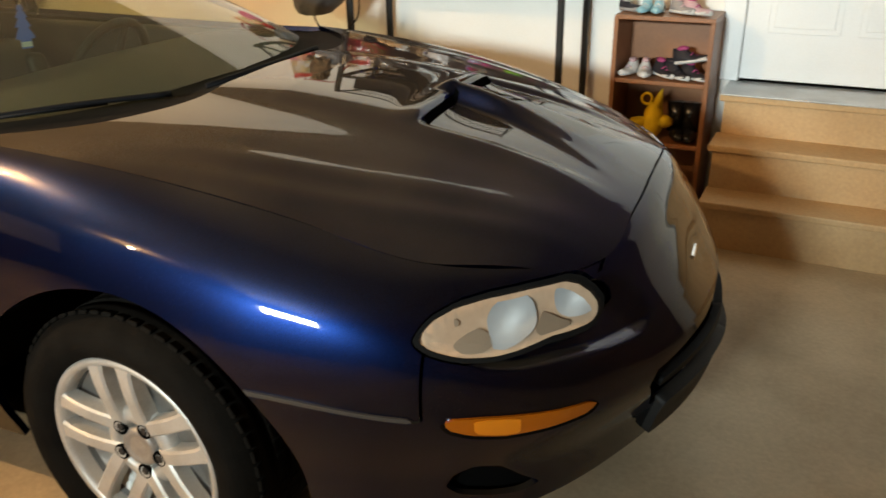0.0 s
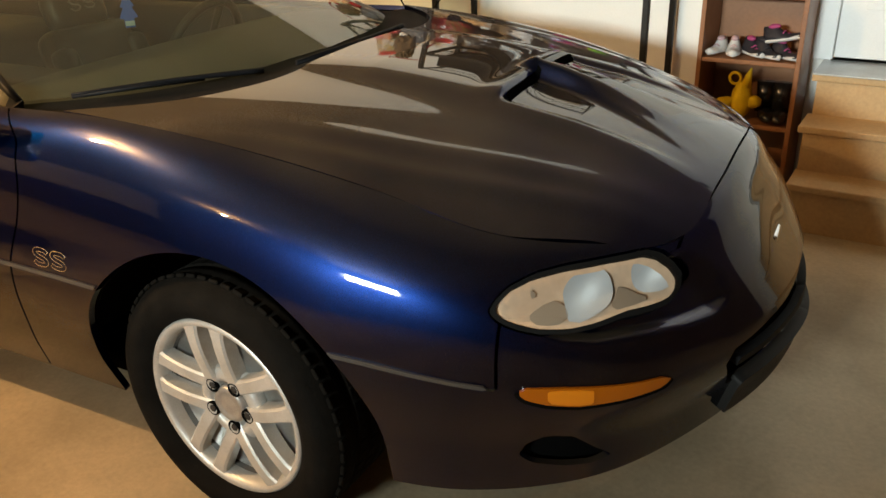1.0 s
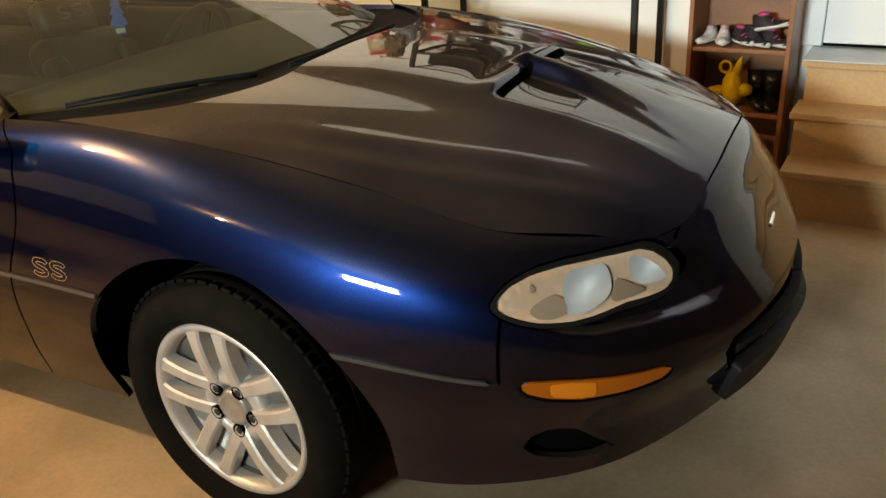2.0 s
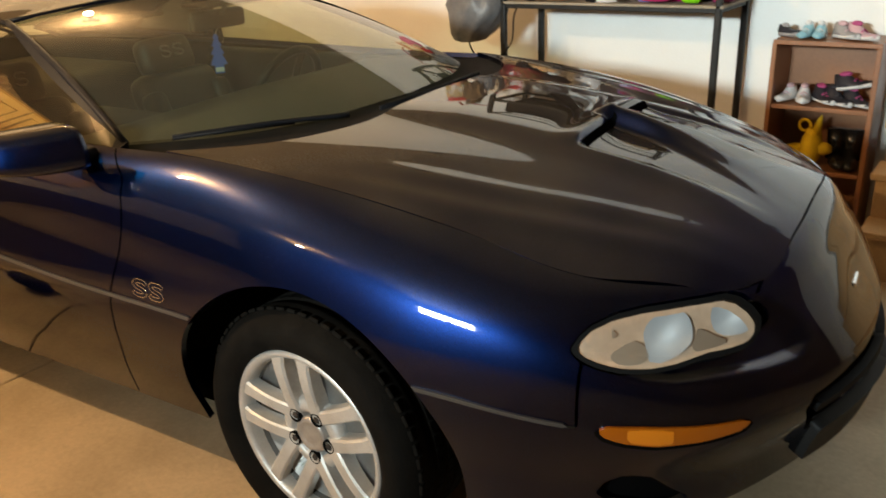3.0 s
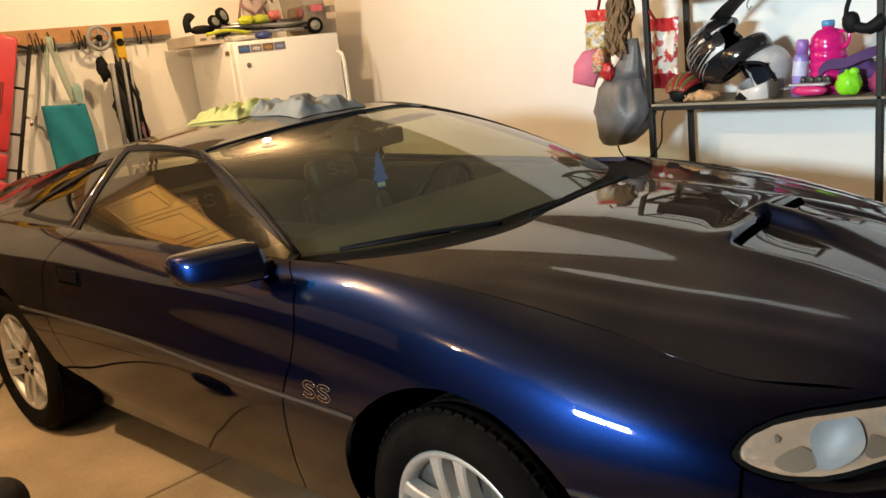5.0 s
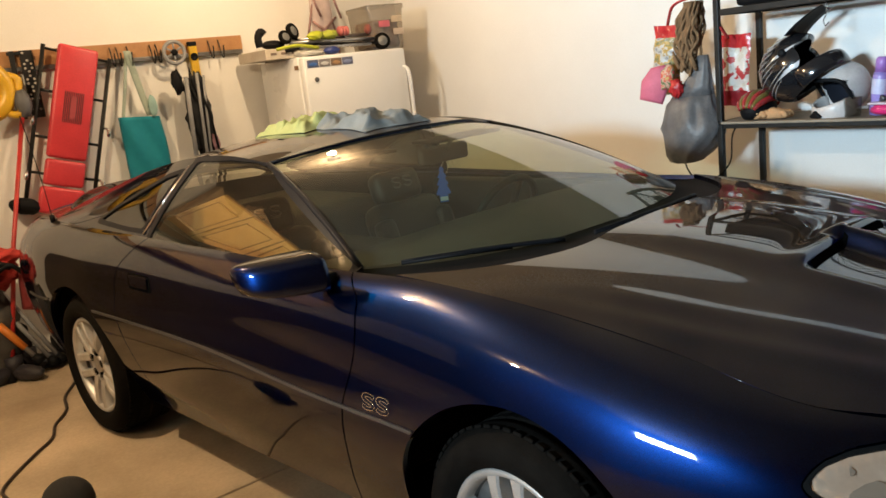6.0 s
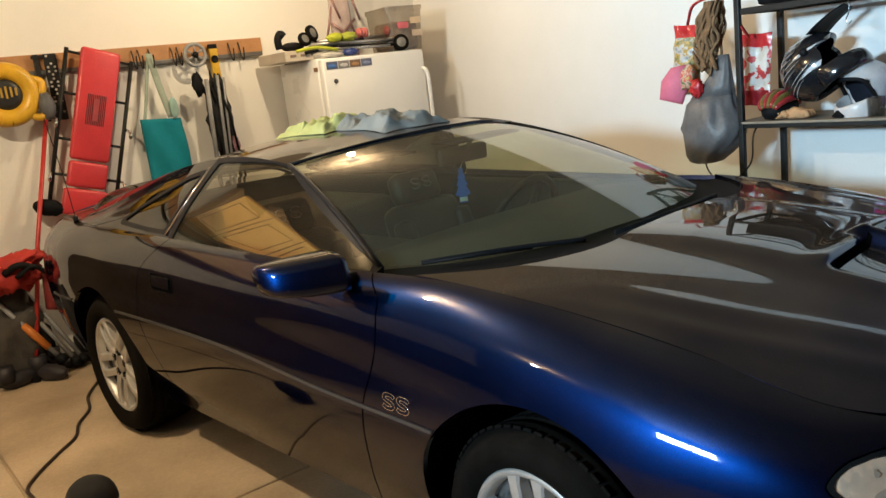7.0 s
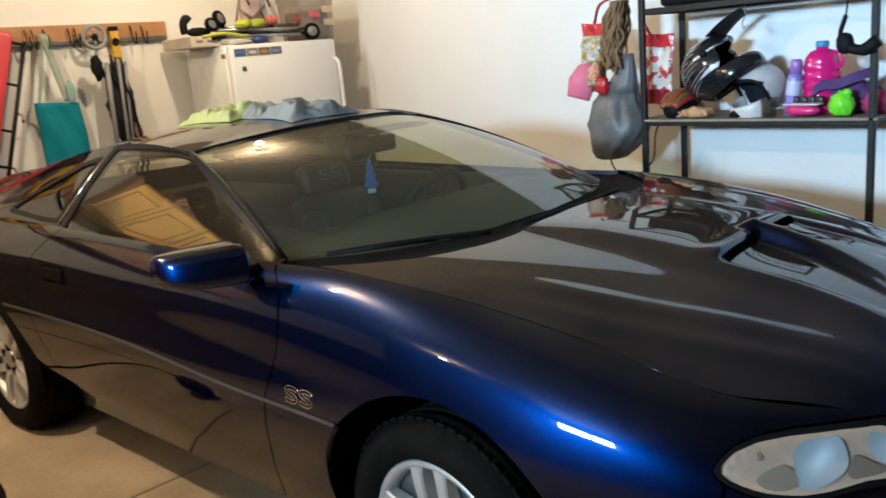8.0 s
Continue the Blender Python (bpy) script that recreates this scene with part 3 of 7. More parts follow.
    spine = np.exp(-((a / keys(x, [0.3, 0.45, 0.7, 0.9], [0.03, 0.032, 0.075, 0.12])) ** 4)) * np.clip((x - 0.36) / 0.05, 0, 1) * np.clip((0.90 - x) / 0.42, 0, 1)
    return z - depth * trough * front_of + 0.010 * lip * (1 - front_of * 0.5) + 0.027 * spine


hx = np.linspace(-0.46, 0.95, 260)
hq = np.linspace(-1, 1, 221)
hw = hood_edge(hx)[:, None] * hq[None]
pts = np.stack([np.broadcast_to(hx[:, None], hw.shape), hw, hood_shape(hx[:, None], hw)], -1)
HOOD = Sheet(pts)
for fn in (lambda v: hood_front(np.abs(v[:, 1])) - v[:, 0] - 0.004, lambda v: v[:, 0] - hood_back(np.abs(v[:, 1]))):
    HOOD = HOOD.cut(fn(HOOD.v))
HOOD = HOOD.cut(hood_edge(HOOD.v[:, 0]) - np.abs(HOOD.v[:, 1]) - 0.0015)
HOOD.rim(0.02).ob("hood", M_PAINT, CAR, "dark blue bonnet with a sunk air scoop")
hw = hood_edge(hx)[:, None] * hq[None] * 1.025
base = Sheet(np.stack([np.broadcast_to(hx[:, None], hw.shape), hw, hood_shape(hx[:, None], hw)], -1), up=True).offset(-0.014)
base = base.cut(hood_front(np.abs(base.v[:, 1])) - base.v[:, 0] - 0.01)
base = base.cut(base.v[:, 0] - hood_back(np.abs(base.v[:, 1])) - 0.012)
base.ob("hood_flange", M_PAINT, CAR, "painted flange under the bonnet's edge")

# ---- greenhouse


def ws_base(w):
    return keys(w, [0, 0.4, 0.6, 0.76], [-0.235, -0.30, -0.42, -0.61]), keys(w, [0, 0.4, 0.6, 0.76], [0.962, 0.962, 0.958, 0.955])


def ws_top(w):
    return keys(w, [0, 0.3, 0.58], [-1.13, -1.18, -1.295]), keys(w, [0, 0.3, 0.58], [1.262, 1.250, 1.214])


q = np.linspace(-1, 1, 61)
t = np.linspace(0, 1, 30)
bx, bz = ws_base(np.abs(q) * 0.76)
tx, tz = ws_top(np.abs(q) * 0.575)
lo = np.stack([bx, q * 0.76, bz], -1)
hi = np.stack([tx, q * 0.575, tz], -1)
arc = (4 * t * (1 - t))[:, None] * 0.028
pane = lo[None] + (hi - lo)[None] * t[:, None, None]
pane[..., 2] += arc
pane[..., 0] += arc * 0.35
WIND = Sheet(np.swapaxes(pane, 0, 1), up=True)
WIND.ob("windshield", M_GLASS, CAR, "raked windshield with dust and a pale veil for reflections")

# roof
rx = np.linspace(0, 1, 50)
edge_w = lambda x: keys(x, [-3.1, -2.6, -2.2, -1.8, -1.5, -1.295], [0.62, 0.60, 0.585, 0.59, 0.59, 0.585])
edge_z = lambda x: keys(x, [-3.1, -2.6, -2.2, -1.8, -1.5, -1.295], [1.0, 1.11, 1.19, 1.238, 1.24, 1.216])
mid_z = lambda x: keys(x, [-3.1, -2.6, -2.2, -1.8, -1.5, -1.13], [1.02, 1.145, 1.235, 1.287, 1.290, 1.264])
front = tx
roof = np.zeros((50, 61, 3))
for j, k in enumerate(q):
    xs = front[j] + (-2.08 - front[j]) * rx
    w = np.abs(k) * edge_w(xs)
    roof[:, j] = np.stack([xs, np.sign(k) * w, mid_z(xs) - (mid_z(xs) - edge_z(xs)) * np.abs(k) ** 2.2], -1)
Sheet(roof, up=True).rim(0.006).ob("roof", M_PAINT, CAR, "dark dusty roof panel")
hatch = np.zeros((40, 61, 3))
for j, k in enumerate(q):
    xs = -2.085 + (-3.02 + 2.085) * np.linspace(0, 1, 40)
    w = np.abs(k) * edge_w(xs)
    hatch[:, j] = np.stack([xs, np.sign(k) * w, mid_z(xs) - (mid_z(xs) - edge_z(xs)) * np.abs(k) ** 2.2], -1)
Sheet(hatch, up=True).ob("rear_hatch_glass", M_SIDEGLASS, CAR, "dark curved rear hatch glass")
# deck behind the hatch
deck = np.zeros((20, 41, 3))
for j, k in enumerate(np.linspace(-1, 1, 41)):
    xs = np.linspace(-3.0, -3.62 - 0.02 * (1 - abs(k)), 20)
    wd = keys(xs, [-3.66, -3.62, -3.42, -3.15, -3.0], [0.42, 0.45, 0.70, 0.76, 0.77])
    deck[:, j] = np.stack([xs, k * wd, 0.958 + 0.035 * (1 - k * k) + 0 * xs], -1)
Sheet(deck, up=True).ob("rear_deck", M_PAINT, CAR, "dark rear deck")

# ---- side windows, pillars and trim


def side_sheet(side):
    xs = np.linspace(-0.60, -3.04, 120)
    bw = keys(xs, [-3.1, -2.6, -2.0, -1.3, -0.60], [0.755, 0.795, 0.815, 0.810, 0.795])
    bz = keys(xs, [-3.1, -2.6, -2.0, -1.3, -0.60], [0.955, 0.962, 0.965, 0.955, 0.945])
    f = np.clip((xs + 0.61) / (-1.295 + 0.61), 0, 1)
    lift = 4 * f * (1 - f) * 0.026
    tw = np.where(xs > -1.295, 0.768 + (0.588 - 0.768) * f, edge_w(np.minimum(xs, -1.295)) + 0.004)
    tz = np.where(xs > -1.295, 0.955 + (1.216 - 0.955) * f + lift, edge_z(np.minimum(xs, -1.295)) + 0.004)
    s = np.linspace(0, 1, 40)
    w = bw[:, None] + (tw - bw)[:, None] * s + (4 * s * (1 - s))[None] * 0.018 * (tz - bz)[:, None] / 0.27
    z = bz[:, None] + (tz - bz)[:, None] * s
    p = np.stack([np.broadcast_to(xs[:, None], w.shape), side * w, z], -1)
    sh = Sheet(p)
    if side < 0:
        sh.n, sh.f = -sh.n, [f[::-1] for f in sh.f]
    return sh


M_DARKTRIM = principled("window_rubber", (0.009, 0.009, 0.011), 0.45, 0.0, Specular_IOR_Level=0.12)
M_GASKET = principled("dull_black_rubber", (0.008, 0.008, 0.008), 0.9, 0.0, Specular_IOR_Level=0.1)
M_STRIP = principled("dull_grey_strip", (0.045, 0.042, 0.04), 0.35)
M_CHROME = principled("bright_metal", (0.75, 0.76, 0.78), 0.14, 1.0)
DOORGLASS = [(-0.60, 0.90), (-0.638, 0.965), (-1.264, 1.206), (-1.36, 1.224), (-1.50, 1.232), (-1.745, 1.228), (-1.875, 0.90)]
FRAME = [(-0.60, 0.90), (-0.60, 0.96), (-1.26, 1.23), (-1.36, 1.26), (-1.50, 1.26), (-1.775, 1.26), (-1.90, 0.90)]
QUARTER = [(-1.835, 1.195), (-1.935, 0.985), (-2.10, 0.985), (-2.43, 0.995), (-2.30, 1.055), (-2.10, 1.125), (-1.95, 1.175)]
for side in (-1, 1):
    whole = side_sheet(side)
    d_glass, d_frame = inside(whole.v[:, [0, 2]], DOORGLASS), inside(whole.v[:, [0, 2]], FRAME)
    pane_s = whole.cut(d_glass)
    pane_s.ob("side_window", M_SIDEGLASS, CAR, "door window glass")
    fr = whole.cut(d_frame)
    fr = fr.cut(-inside(fr.v[:, [0, 2]], DOORGLASS))
    fr.offset(0.004).rim(0.02).ob("window_frame", M_DARKTRIM, CAR, "black rubber window frame")
    sail = whole.cut(-d_frame)
    sail = sail.cut(-1.5 - sail.v[:, 0])
    sail.cut(-inside(sail.v[:, [0, 2]], QUARTER)).rim(0.02).ob("rear_pillar", M_PAINT, CAR, "dark blue sloping rear pillar")
    qw = sail.cut(inside(sail.v[:, [0, 2]], QUARTER) + 0.004)
    qw.offset(-0.003).ob("quarter_window", M_DARKGLASS, CAR, "dark rear quarter window")
    rimq = sail.cut(inside(sail.v[:, [0, 2]], QUARTER) + 0.010)
    rimq = rimq.cut(0.006 - inside(rimq.v[:, [0, 2]], QUARTER))
    rimq.offset(0.003).rim(0.006).ob("quarter_window_trim", M_DARKTRIM, CAR)
    # bright strip on the pillar behind the door window
    bm = bmesh.new()
    tube(bm, [(-1.80, side * 0.625, 1.215), (-1.855, side * 0.72, 1.10), (-1.915, side * 0.812, 0.975)], 0.007, 8)
    part("pillar_strip", bm, M_CHROME, CAR, "bright metal pillar strip")
    # windshield pillar
    f = np.linspace(0, 1, 14)
    bm = bmesh.new()
    tube(bm, [(-0.61 - 0.685 * k, side * (0.768 - 0.183 * k), 0.952 + 0.263 * k + 4 * k * (1 - k) * 0.026) for k in f], 0.011 if side < 0 else 0.008, 8)
    part("windshield_pillar", bm, M_DARKTRIM, CAR, "dark windshield pillar")

bm = bmesh.new()
tube(bm, [(float(ws_top(abs(w))[0]) - 0.004, w, float(ws_top(abs(w))[1]) + 0.006) for w in np.linspace(-0.58, 0.58, 25)], 0.0055, 8)
part("windshield_top_seal", bm, M_DARKTRIM, CAR, "black rubber seal above the windshield")

# cowl under the windshield, and wipers
qq = np.linspace(-1, 1, 61)
cw = np.abs(qq) * 0.785
back = np.stack([ws_base(np.minimum(cw, 0.76))[0] - 0.03, qq * 0.785, 0.955 - 0.012 * np.abs(qq)], -1)
fore = np.stack([hood_back(cw) + 0.03, qq * 0.785, hood_shape(hood_back(cw), cw) - 0.012], -1)
k = np.linspace(0, 1, 12)[:, None, None]
cowl = back[None] + (fore - back)[None] * k
cowl[..., 2] -= (np.sin(np.linspace(0, math.pi, 12)) * 0.012)[:, None]
Sheet(cowl, up=True).rim(0.02).ob("cowl", worn("cowl_plastic", (0.006, 0.006, 0.007), (0.011, 0.010, 0.010), 0.75, 8, 200, 0.2, Specular_IOR_Level=0.06), CAR, "black plastic cowl grille")
for pts in ([(-0.215, -0.34, 0.968), (-0.355, -0.52, 0.972), (-0.51, -0.70, 0.966)], [(-0.165, 0.30, 0.974), (-0.150, 0.05, 0.979), (-0.175, -0.25, 0.974)]):
    bm = bmesh.new()
    arm = smooth_path(pts, 6)
    tube(bm, arm, [0.008 - 0.004 * i / len(arm) for i in range(len(arm))], 8)
    wiper = part("wiper", bm, M_BLACK, CAR, "black wiper arm")
    bm = bmesh.new()
    a, b = Vector(arm[len(arm) // 3]), Vector(arm[-1])
    tube(bm, [a + Vector((0, 0, -0.006)), (a + b) / 2 + Vector((0.012, 0, -0.002)), b + Vector((0, 0, -0.006))], 0.005, 6)
    part("wiper_blade", bm, M_BLACK, wiper)

# ---- wheels
M_RUBBER = worn("tyre_rubber", (0.0052, 0.0045, 0.0038), (0.009, 0.0078, 0.0065), 0.85, 18, 120, 0.3, Specular_IOR_Level=0.05)
M_ALLOY = worn("silver_painted_alloy", (0.62, 0.61, 0.59), (0.50, 0.48, 0.45), 0.46, 14, 300, 0.05, metal=0.55)
M_STEEL = worn("dark_steel", (0.16, 0.15, 0.14), (0.10, 0.09, 0.08), 0.45, 20, 200, 0.1, metal=0.9)
# barrel alloy toned dark: the shade inside the wheel is in its colour
M_BARREL = worn("shaded_alloy", (0.085, 0.078, 0.070), (0.05, 0.045, 0.04), 0.55, 14, 200, 0.1, metal=0.4)
# rusty iron held dark, so the disc reads as shaded between the spokes
M_RUST = worn("rusty_iron", (0.045, 0.035, 0.028), (0.025, 0.02, 0.017), 0.7, 20, 200, 0.1, metal=0.4)


def wheel_at(x, side, tilt):
    """Axis along the wheel's z, which points out of the car."""
    R = 0.327
    bm = bmesh.new()
    lathe(bm, [(0.2015, -0.03), (0.2015, -0.018), (0.206, 0.006), (0.212, 0.017), (0.223, 0.021), (0.2285, 0.015), (0.2285, -0.03)], 72)
    w = part("wheel", bm, M_ALLOY, CAR, "silver ten-spoke alloy wheel")
    w.matrix_local = pose(x, side * 0.868, 0.326) @ pose(0, 0, 0, 0, 0, -4 if x > -1 else 0) @ pose(0, 0, 0, 90 if side < 0 else -90, 0, 0) @ pose(0, 0, 0, 0, 0, tilt)
    bm = bmesh.new()
    lathe(bm, [(0.198, -0.20), (0.2005, -0.016), (0.2275, -0.016), (0.2275, -0.21), (0.198, -0.21)], 72)
    part("barrel", bm, M_BARREL, w, "wheel barrel coloured dark for the shade behind the spokes")
    # tyre with rounded shoulders
    prof = [(0.227, 0.010), (0.234, 0.024), (0.258, 0.038), (0.282, 0.041), (0.302, 0.034), (0.313, 0.022), (0.321, 0.006)]
    lows = [(0.3255, -0.004), (0.3268, -0.03)]
    bm = bmesh.new()
    n = 96
    grooves = (-0.055, -0.095, -0.135, -0.175)
    full = prof + lows
    for g in grooves:
        full += [(R, g + 0.006), (R - 0.007, g + 0.004), (R - 0.007, g - 0.004), (R, g - 0.006)]
    full += [(0.3255, -0.215), (0.316, -0.225), (0.28, -0.24), (0.24, -0.22)]
    rings = []
    for r, h in full:
        rings.append([bm.verts.new((r * math.cos(2 * math.pi * i / n), r * math.sin(2 * math.pi * i / n), h)) for i in range(n)])
    for a, b in zip(rings, rings[1:]):
        for i in range(n):
            bm.faces.new((a[i], a[(i + 1) % n], b[(i + 1) % n], b[i]))
    part("tyre", bm, M_RUBBER, w, "worn black tyre")
    # shoulder blocks of the tread
    bm = bmesh.new()
    for i in range(60):
        a = 2 * math.pi * i / 60
        m = Matrix.Rotation(a, 4, "Z") @ Matrix.Translation((0.3235, 0, -0.012)) @ Matrix.Rotation(0.32, 4, "Y")
        box(bm, (0, 0, 0), (0.009, 0.026, 0.036), 0.002, m, 1)
        m = Matrix.Rotation(a + 0.05, 4, "Z") @ Matrix.Translation((0.3255, 0, -0.075))
        box(bm, (0, 0, 0), (0.006, 0.027, 0.026), 0.0015, m, 1)
        m = Matrix.Rotation(a, 4, "Z") @ Matrix.Translation((0.3255, 0, -0.115))
        box(bm, (0, 0, 0), (0.006, 0.027, 0.026), 0.0015, m, 1)
    tagged(part("tread", bm, M_RUBBER, w, "tread blocks", False), kind="stuff")
    # spokes in five pairs
    bm = bmesh.new()
    rows = []
    for t in np.linspace(0, 1, 7):
        r = 0.045 + (0.214 - 0.045) * t
        h = 0.000 + 0.012 * math.sin(t * math.pi * 0.8) + 0.008 * t
        half = 0.0195 - 0.002 * math.sin(math.pi * t) + (0.005 if t > 0.9 else 0)
        deep = 0.045 - 0.012 * t
        rows.append([bm.verts.new(p) for p in ((r, -half, h - deep), (r, -half, h - 0.005), (r, -half * 0.72, h), (r, half * 0.72, h), (r, half, h - 0.005), (r, half, h - deep))])
    for a, b in zip(rows, rows[1:]):
        for i in range(6):
            bm.faces.new((a[i], b[i], b[(i + 1) % 6], a[(i + 1) % 6]))
    bm.faces.new(rows[0])
    bm.faces.new(rows[-1][::-1])
    bmesh.ops.recalc_face_normals(bm, faces=bm.faces)
    spoke_mesh = None
    for p in range(5):
        for s in (-1, 1):
            m = Matrix.Rotation(radians(72 * p + 90), 4, "Z") @ Matrix.Translation((0, s * 0.034, 0)) @ Matrix.Rotation(s * 0.035, 4, "Z")
            if spoke_mesh is None:
                o = part("spoke", bm, M_ALLOY, w, "", False)
                spoke_mesh = o.data
            else:
                o = new("spoke", spoke_mesh)
                o.parent = w
            o.matrix_local = m
    bm = bmesh.new()
    lathe(bm, [(0.098, -0.05), (0.098, -0.012), (0.088, -0.004), (0.072, 0.000), (0.060, -0.004), (0.058, -0.05)], 40)
    part("hub", bm, M_ALLOY, w)
    bm = bmesh.new()
    lathe(bm, [(0.048, -0.05), (0.048, -0.004), (0.044, 0.001), (0.034, 0.003), (0.031, 0.000), (0.020, 0.001), (0.006, 0.0015)], 40)
    part("hub_cap", bm, worn("hub_cap_grey", (0.42, 0.40, 0.38), (0.34, 0.32, 0.30), 0.4, 40, 300, 0.05, metal=0.6), w, "grey round hub cap")
    for p in range(5):
        a = radians(72 * p + 54)
        m = Matrix.Translation((0.060 * math.cos(a), 0.060 * math.sin(a), 0.002))
        # the hole's shade is in its near-black colour
        bm = bmesh.new()
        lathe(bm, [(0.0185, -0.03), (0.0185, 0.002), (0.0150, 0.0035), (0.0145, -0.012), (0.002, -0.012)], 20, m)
        part("lug_hole", bm, M_VOID, w, "lug hole blackened for its shade")
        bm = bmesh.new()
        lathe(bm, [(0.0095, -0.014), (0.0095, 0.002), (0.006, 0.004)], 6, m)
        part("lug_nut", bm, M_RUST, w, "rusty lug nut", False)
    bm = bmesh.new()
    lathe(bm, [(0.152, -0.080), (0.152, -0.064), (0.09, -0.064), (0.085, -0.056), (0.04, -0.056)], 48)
    part("brake_disc", bm, M_RUST, w, "rusty iron brake disc, kept dark for shade behind the spokes")
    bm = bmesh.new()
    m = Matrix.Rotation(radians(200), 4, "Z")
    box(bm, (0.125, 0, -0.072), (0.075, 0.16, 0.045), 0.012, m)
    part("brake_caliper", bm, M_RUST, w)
    # black disc close behind the spokes, for the shade in their gaps
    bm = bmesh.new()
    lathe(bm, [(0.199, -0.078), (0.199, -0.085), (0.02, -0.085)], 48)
    part("spoke_gap_shade", bm, M_VOID, w)


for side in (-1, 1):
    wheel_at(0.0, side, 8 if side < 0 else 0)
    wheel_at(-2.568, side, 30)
    for ax in (ARCH_F, ARCH_R):  # wheel housing, near-black in place of its shade
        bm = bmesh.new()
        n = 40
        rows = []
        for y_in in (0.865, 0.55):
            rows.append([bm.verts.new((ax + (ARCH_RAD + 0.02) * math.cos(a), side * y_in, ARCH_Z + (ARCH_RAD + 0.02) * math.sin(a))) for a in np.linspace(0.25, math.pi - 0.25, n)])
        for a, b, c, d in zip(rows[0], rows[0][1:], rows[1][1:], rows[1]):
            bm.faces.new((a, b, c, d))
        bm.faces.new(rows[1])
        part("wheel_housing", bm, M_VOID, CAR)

# underside, near-black like the shade under the car
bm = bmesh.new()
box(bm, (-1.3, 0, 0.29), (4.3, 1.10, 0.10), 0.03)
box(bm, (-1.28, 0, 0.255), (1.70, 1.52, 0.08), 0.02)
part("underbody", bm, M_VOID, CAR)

# ---- flank details, laid on the curved sheet
for side in (-1, 1):
    flip = (lambda s: s) if side < 0 else (lambda s: s.mirror())
    v = WHOLE.v
    band = WHOLE.cut(np.minimum(0.0048 - np.abs(v[:, 2] - crease_z(v[:, 0])), 0.645 - v[:, 0]))
    band = band.cut(band.v[:, 0] + 3.2)
    x, y, z = band.v.T
    band = band.cut(np.minimum(np.hypot(x - ARCH_F, z - ARCH_Z), np.hypot(x - ARCH_R, z - ARCH_Z - 0.01)) - ARCH_RAD - 0.004)
    # grey strip that puts the crease's light line into its colour
    flip(band.offset(0.005).rim(0.008)).ob("side_moulding", M_STRIP, CAR, "thin side moulding, greyed to carry the crease's highlight")
    # amber marker
    AMBER = [(0.691, 0.530), (0.70, 0.538), (0.76, 0.538), (0.83, 0.533), (0.93, 0.524), (0.935, 0.515), (0.925, 0.503), (0.863, 0.495), (0.79, 0.491), (0.735, 0.500), (0.70, 0.515)]
    d = inside(v[:, [0, 2]], AMBER)
    sel = WHOLE.cut(np.where(v[:, 0] > 0.6, d, -1))
    flip(sel.offset(0.006).rim(0.010)).ob("marker_lamp", principled("amber_plastic", (0.34, 0.085, 0.004), 0.14, 0.0, Coat_Weight=0.6), CAR, "amber front marker lamp")
    facet = WHOLE.cut(np.where(v[:, 0] > 0.6, np.minimum(d - 0.004, np.minimum(v[:, 0] - 0.742, 0.818 - v[:, 0])), -1))
    flip(facet.offset(0.0072).rim(0.004)).ob("marker_facet", principled("bright_amber_plastic", (0.62, 0.19, 0.012), 0.2, 0.0, Coat_Weight=0.6), CAR, "brighter ribbed middle of the amber lamp")
    # black sheet set a little lower, the lamp's shadow groove in colour
    sel = WHOLE.cut(np.where(v[:, 0] > 0.6, inside(v[:, [0, 2]] + (0, 0.008), AMBER) + 0.006, -1))
    flip(sel.offset(0.002)).ob("marker_shadow", M_VOID, CAR)
    # head lamp: gasket, peach bowl, patches coloured as reflections and shade, clear domed lens
    d = inside(v[:, [0, 2]], LAMP)
    near_front = v[:, 0] > 0.5
    ring = PLAIN.cut(np.where(PLAIN.v[:, 0] > 0.5, inside(PLAIN.v[:, [0, 2]], LAMP) + 0.007, -1))
    ring = ring.cut(0.001 - inside(ring.v[:, [0, 2]], LAMP))
    flip(ring.offset(-0.002).rim(0.02)).ob("headlight_gasket", M_GASKET, CAR, "black rubber headlight gasket")
    lens = WHOLE.cut(np.where(near_front, d, -1))
    dd = np.clip(inside(lens.v[:, [0, 2]], LAMP) / 0.03, 0, 1)
    lens_ob = flip(lens.offset(0.002 + 0.011 * np.sqrt(dd * (2 - dd)))).ob("headlight", M_LENS, CAR, "clear plastic headlight lens")
    bowl = WHOLE.cut(np.where(near_front, d, -1))
    dd = np.clip(inside(bowl.v[:, [0, 2]], LAMP) / 0.012, 0, 1)
    bowl = bowl.offset(-0.003 - 0.011 * dd)
    bowl.n = 0.25 * bowl.n + 0.75 * np.array((-0.38, -0.72, 0.58))  # normals bent towards the bulb, so the bowl catches its light
    bowl.n /= np.linalg.norm(bowl.n, axis=1, keepdims=True)
    flip(bowl).ob("headlight_bowl", worn("peach_lamp_bowl", (0.42, 0.31, 0.225), (0.35, 0.245, 0.17), 0.40, 9, 60, 0.05), lens_ob, "peach lamp bowl, reflected bulb light put into its colour")
    # white and grey tones put window reflections and shade into colour
    M_REFL = principled("window_glint_white", (0.27, 0.29, 0.31), 0.40, 0.0)
    M_SHADE = principled("lamp_shade_grey", (0.34, 0.27, 0.205), 0.35, 0.1)
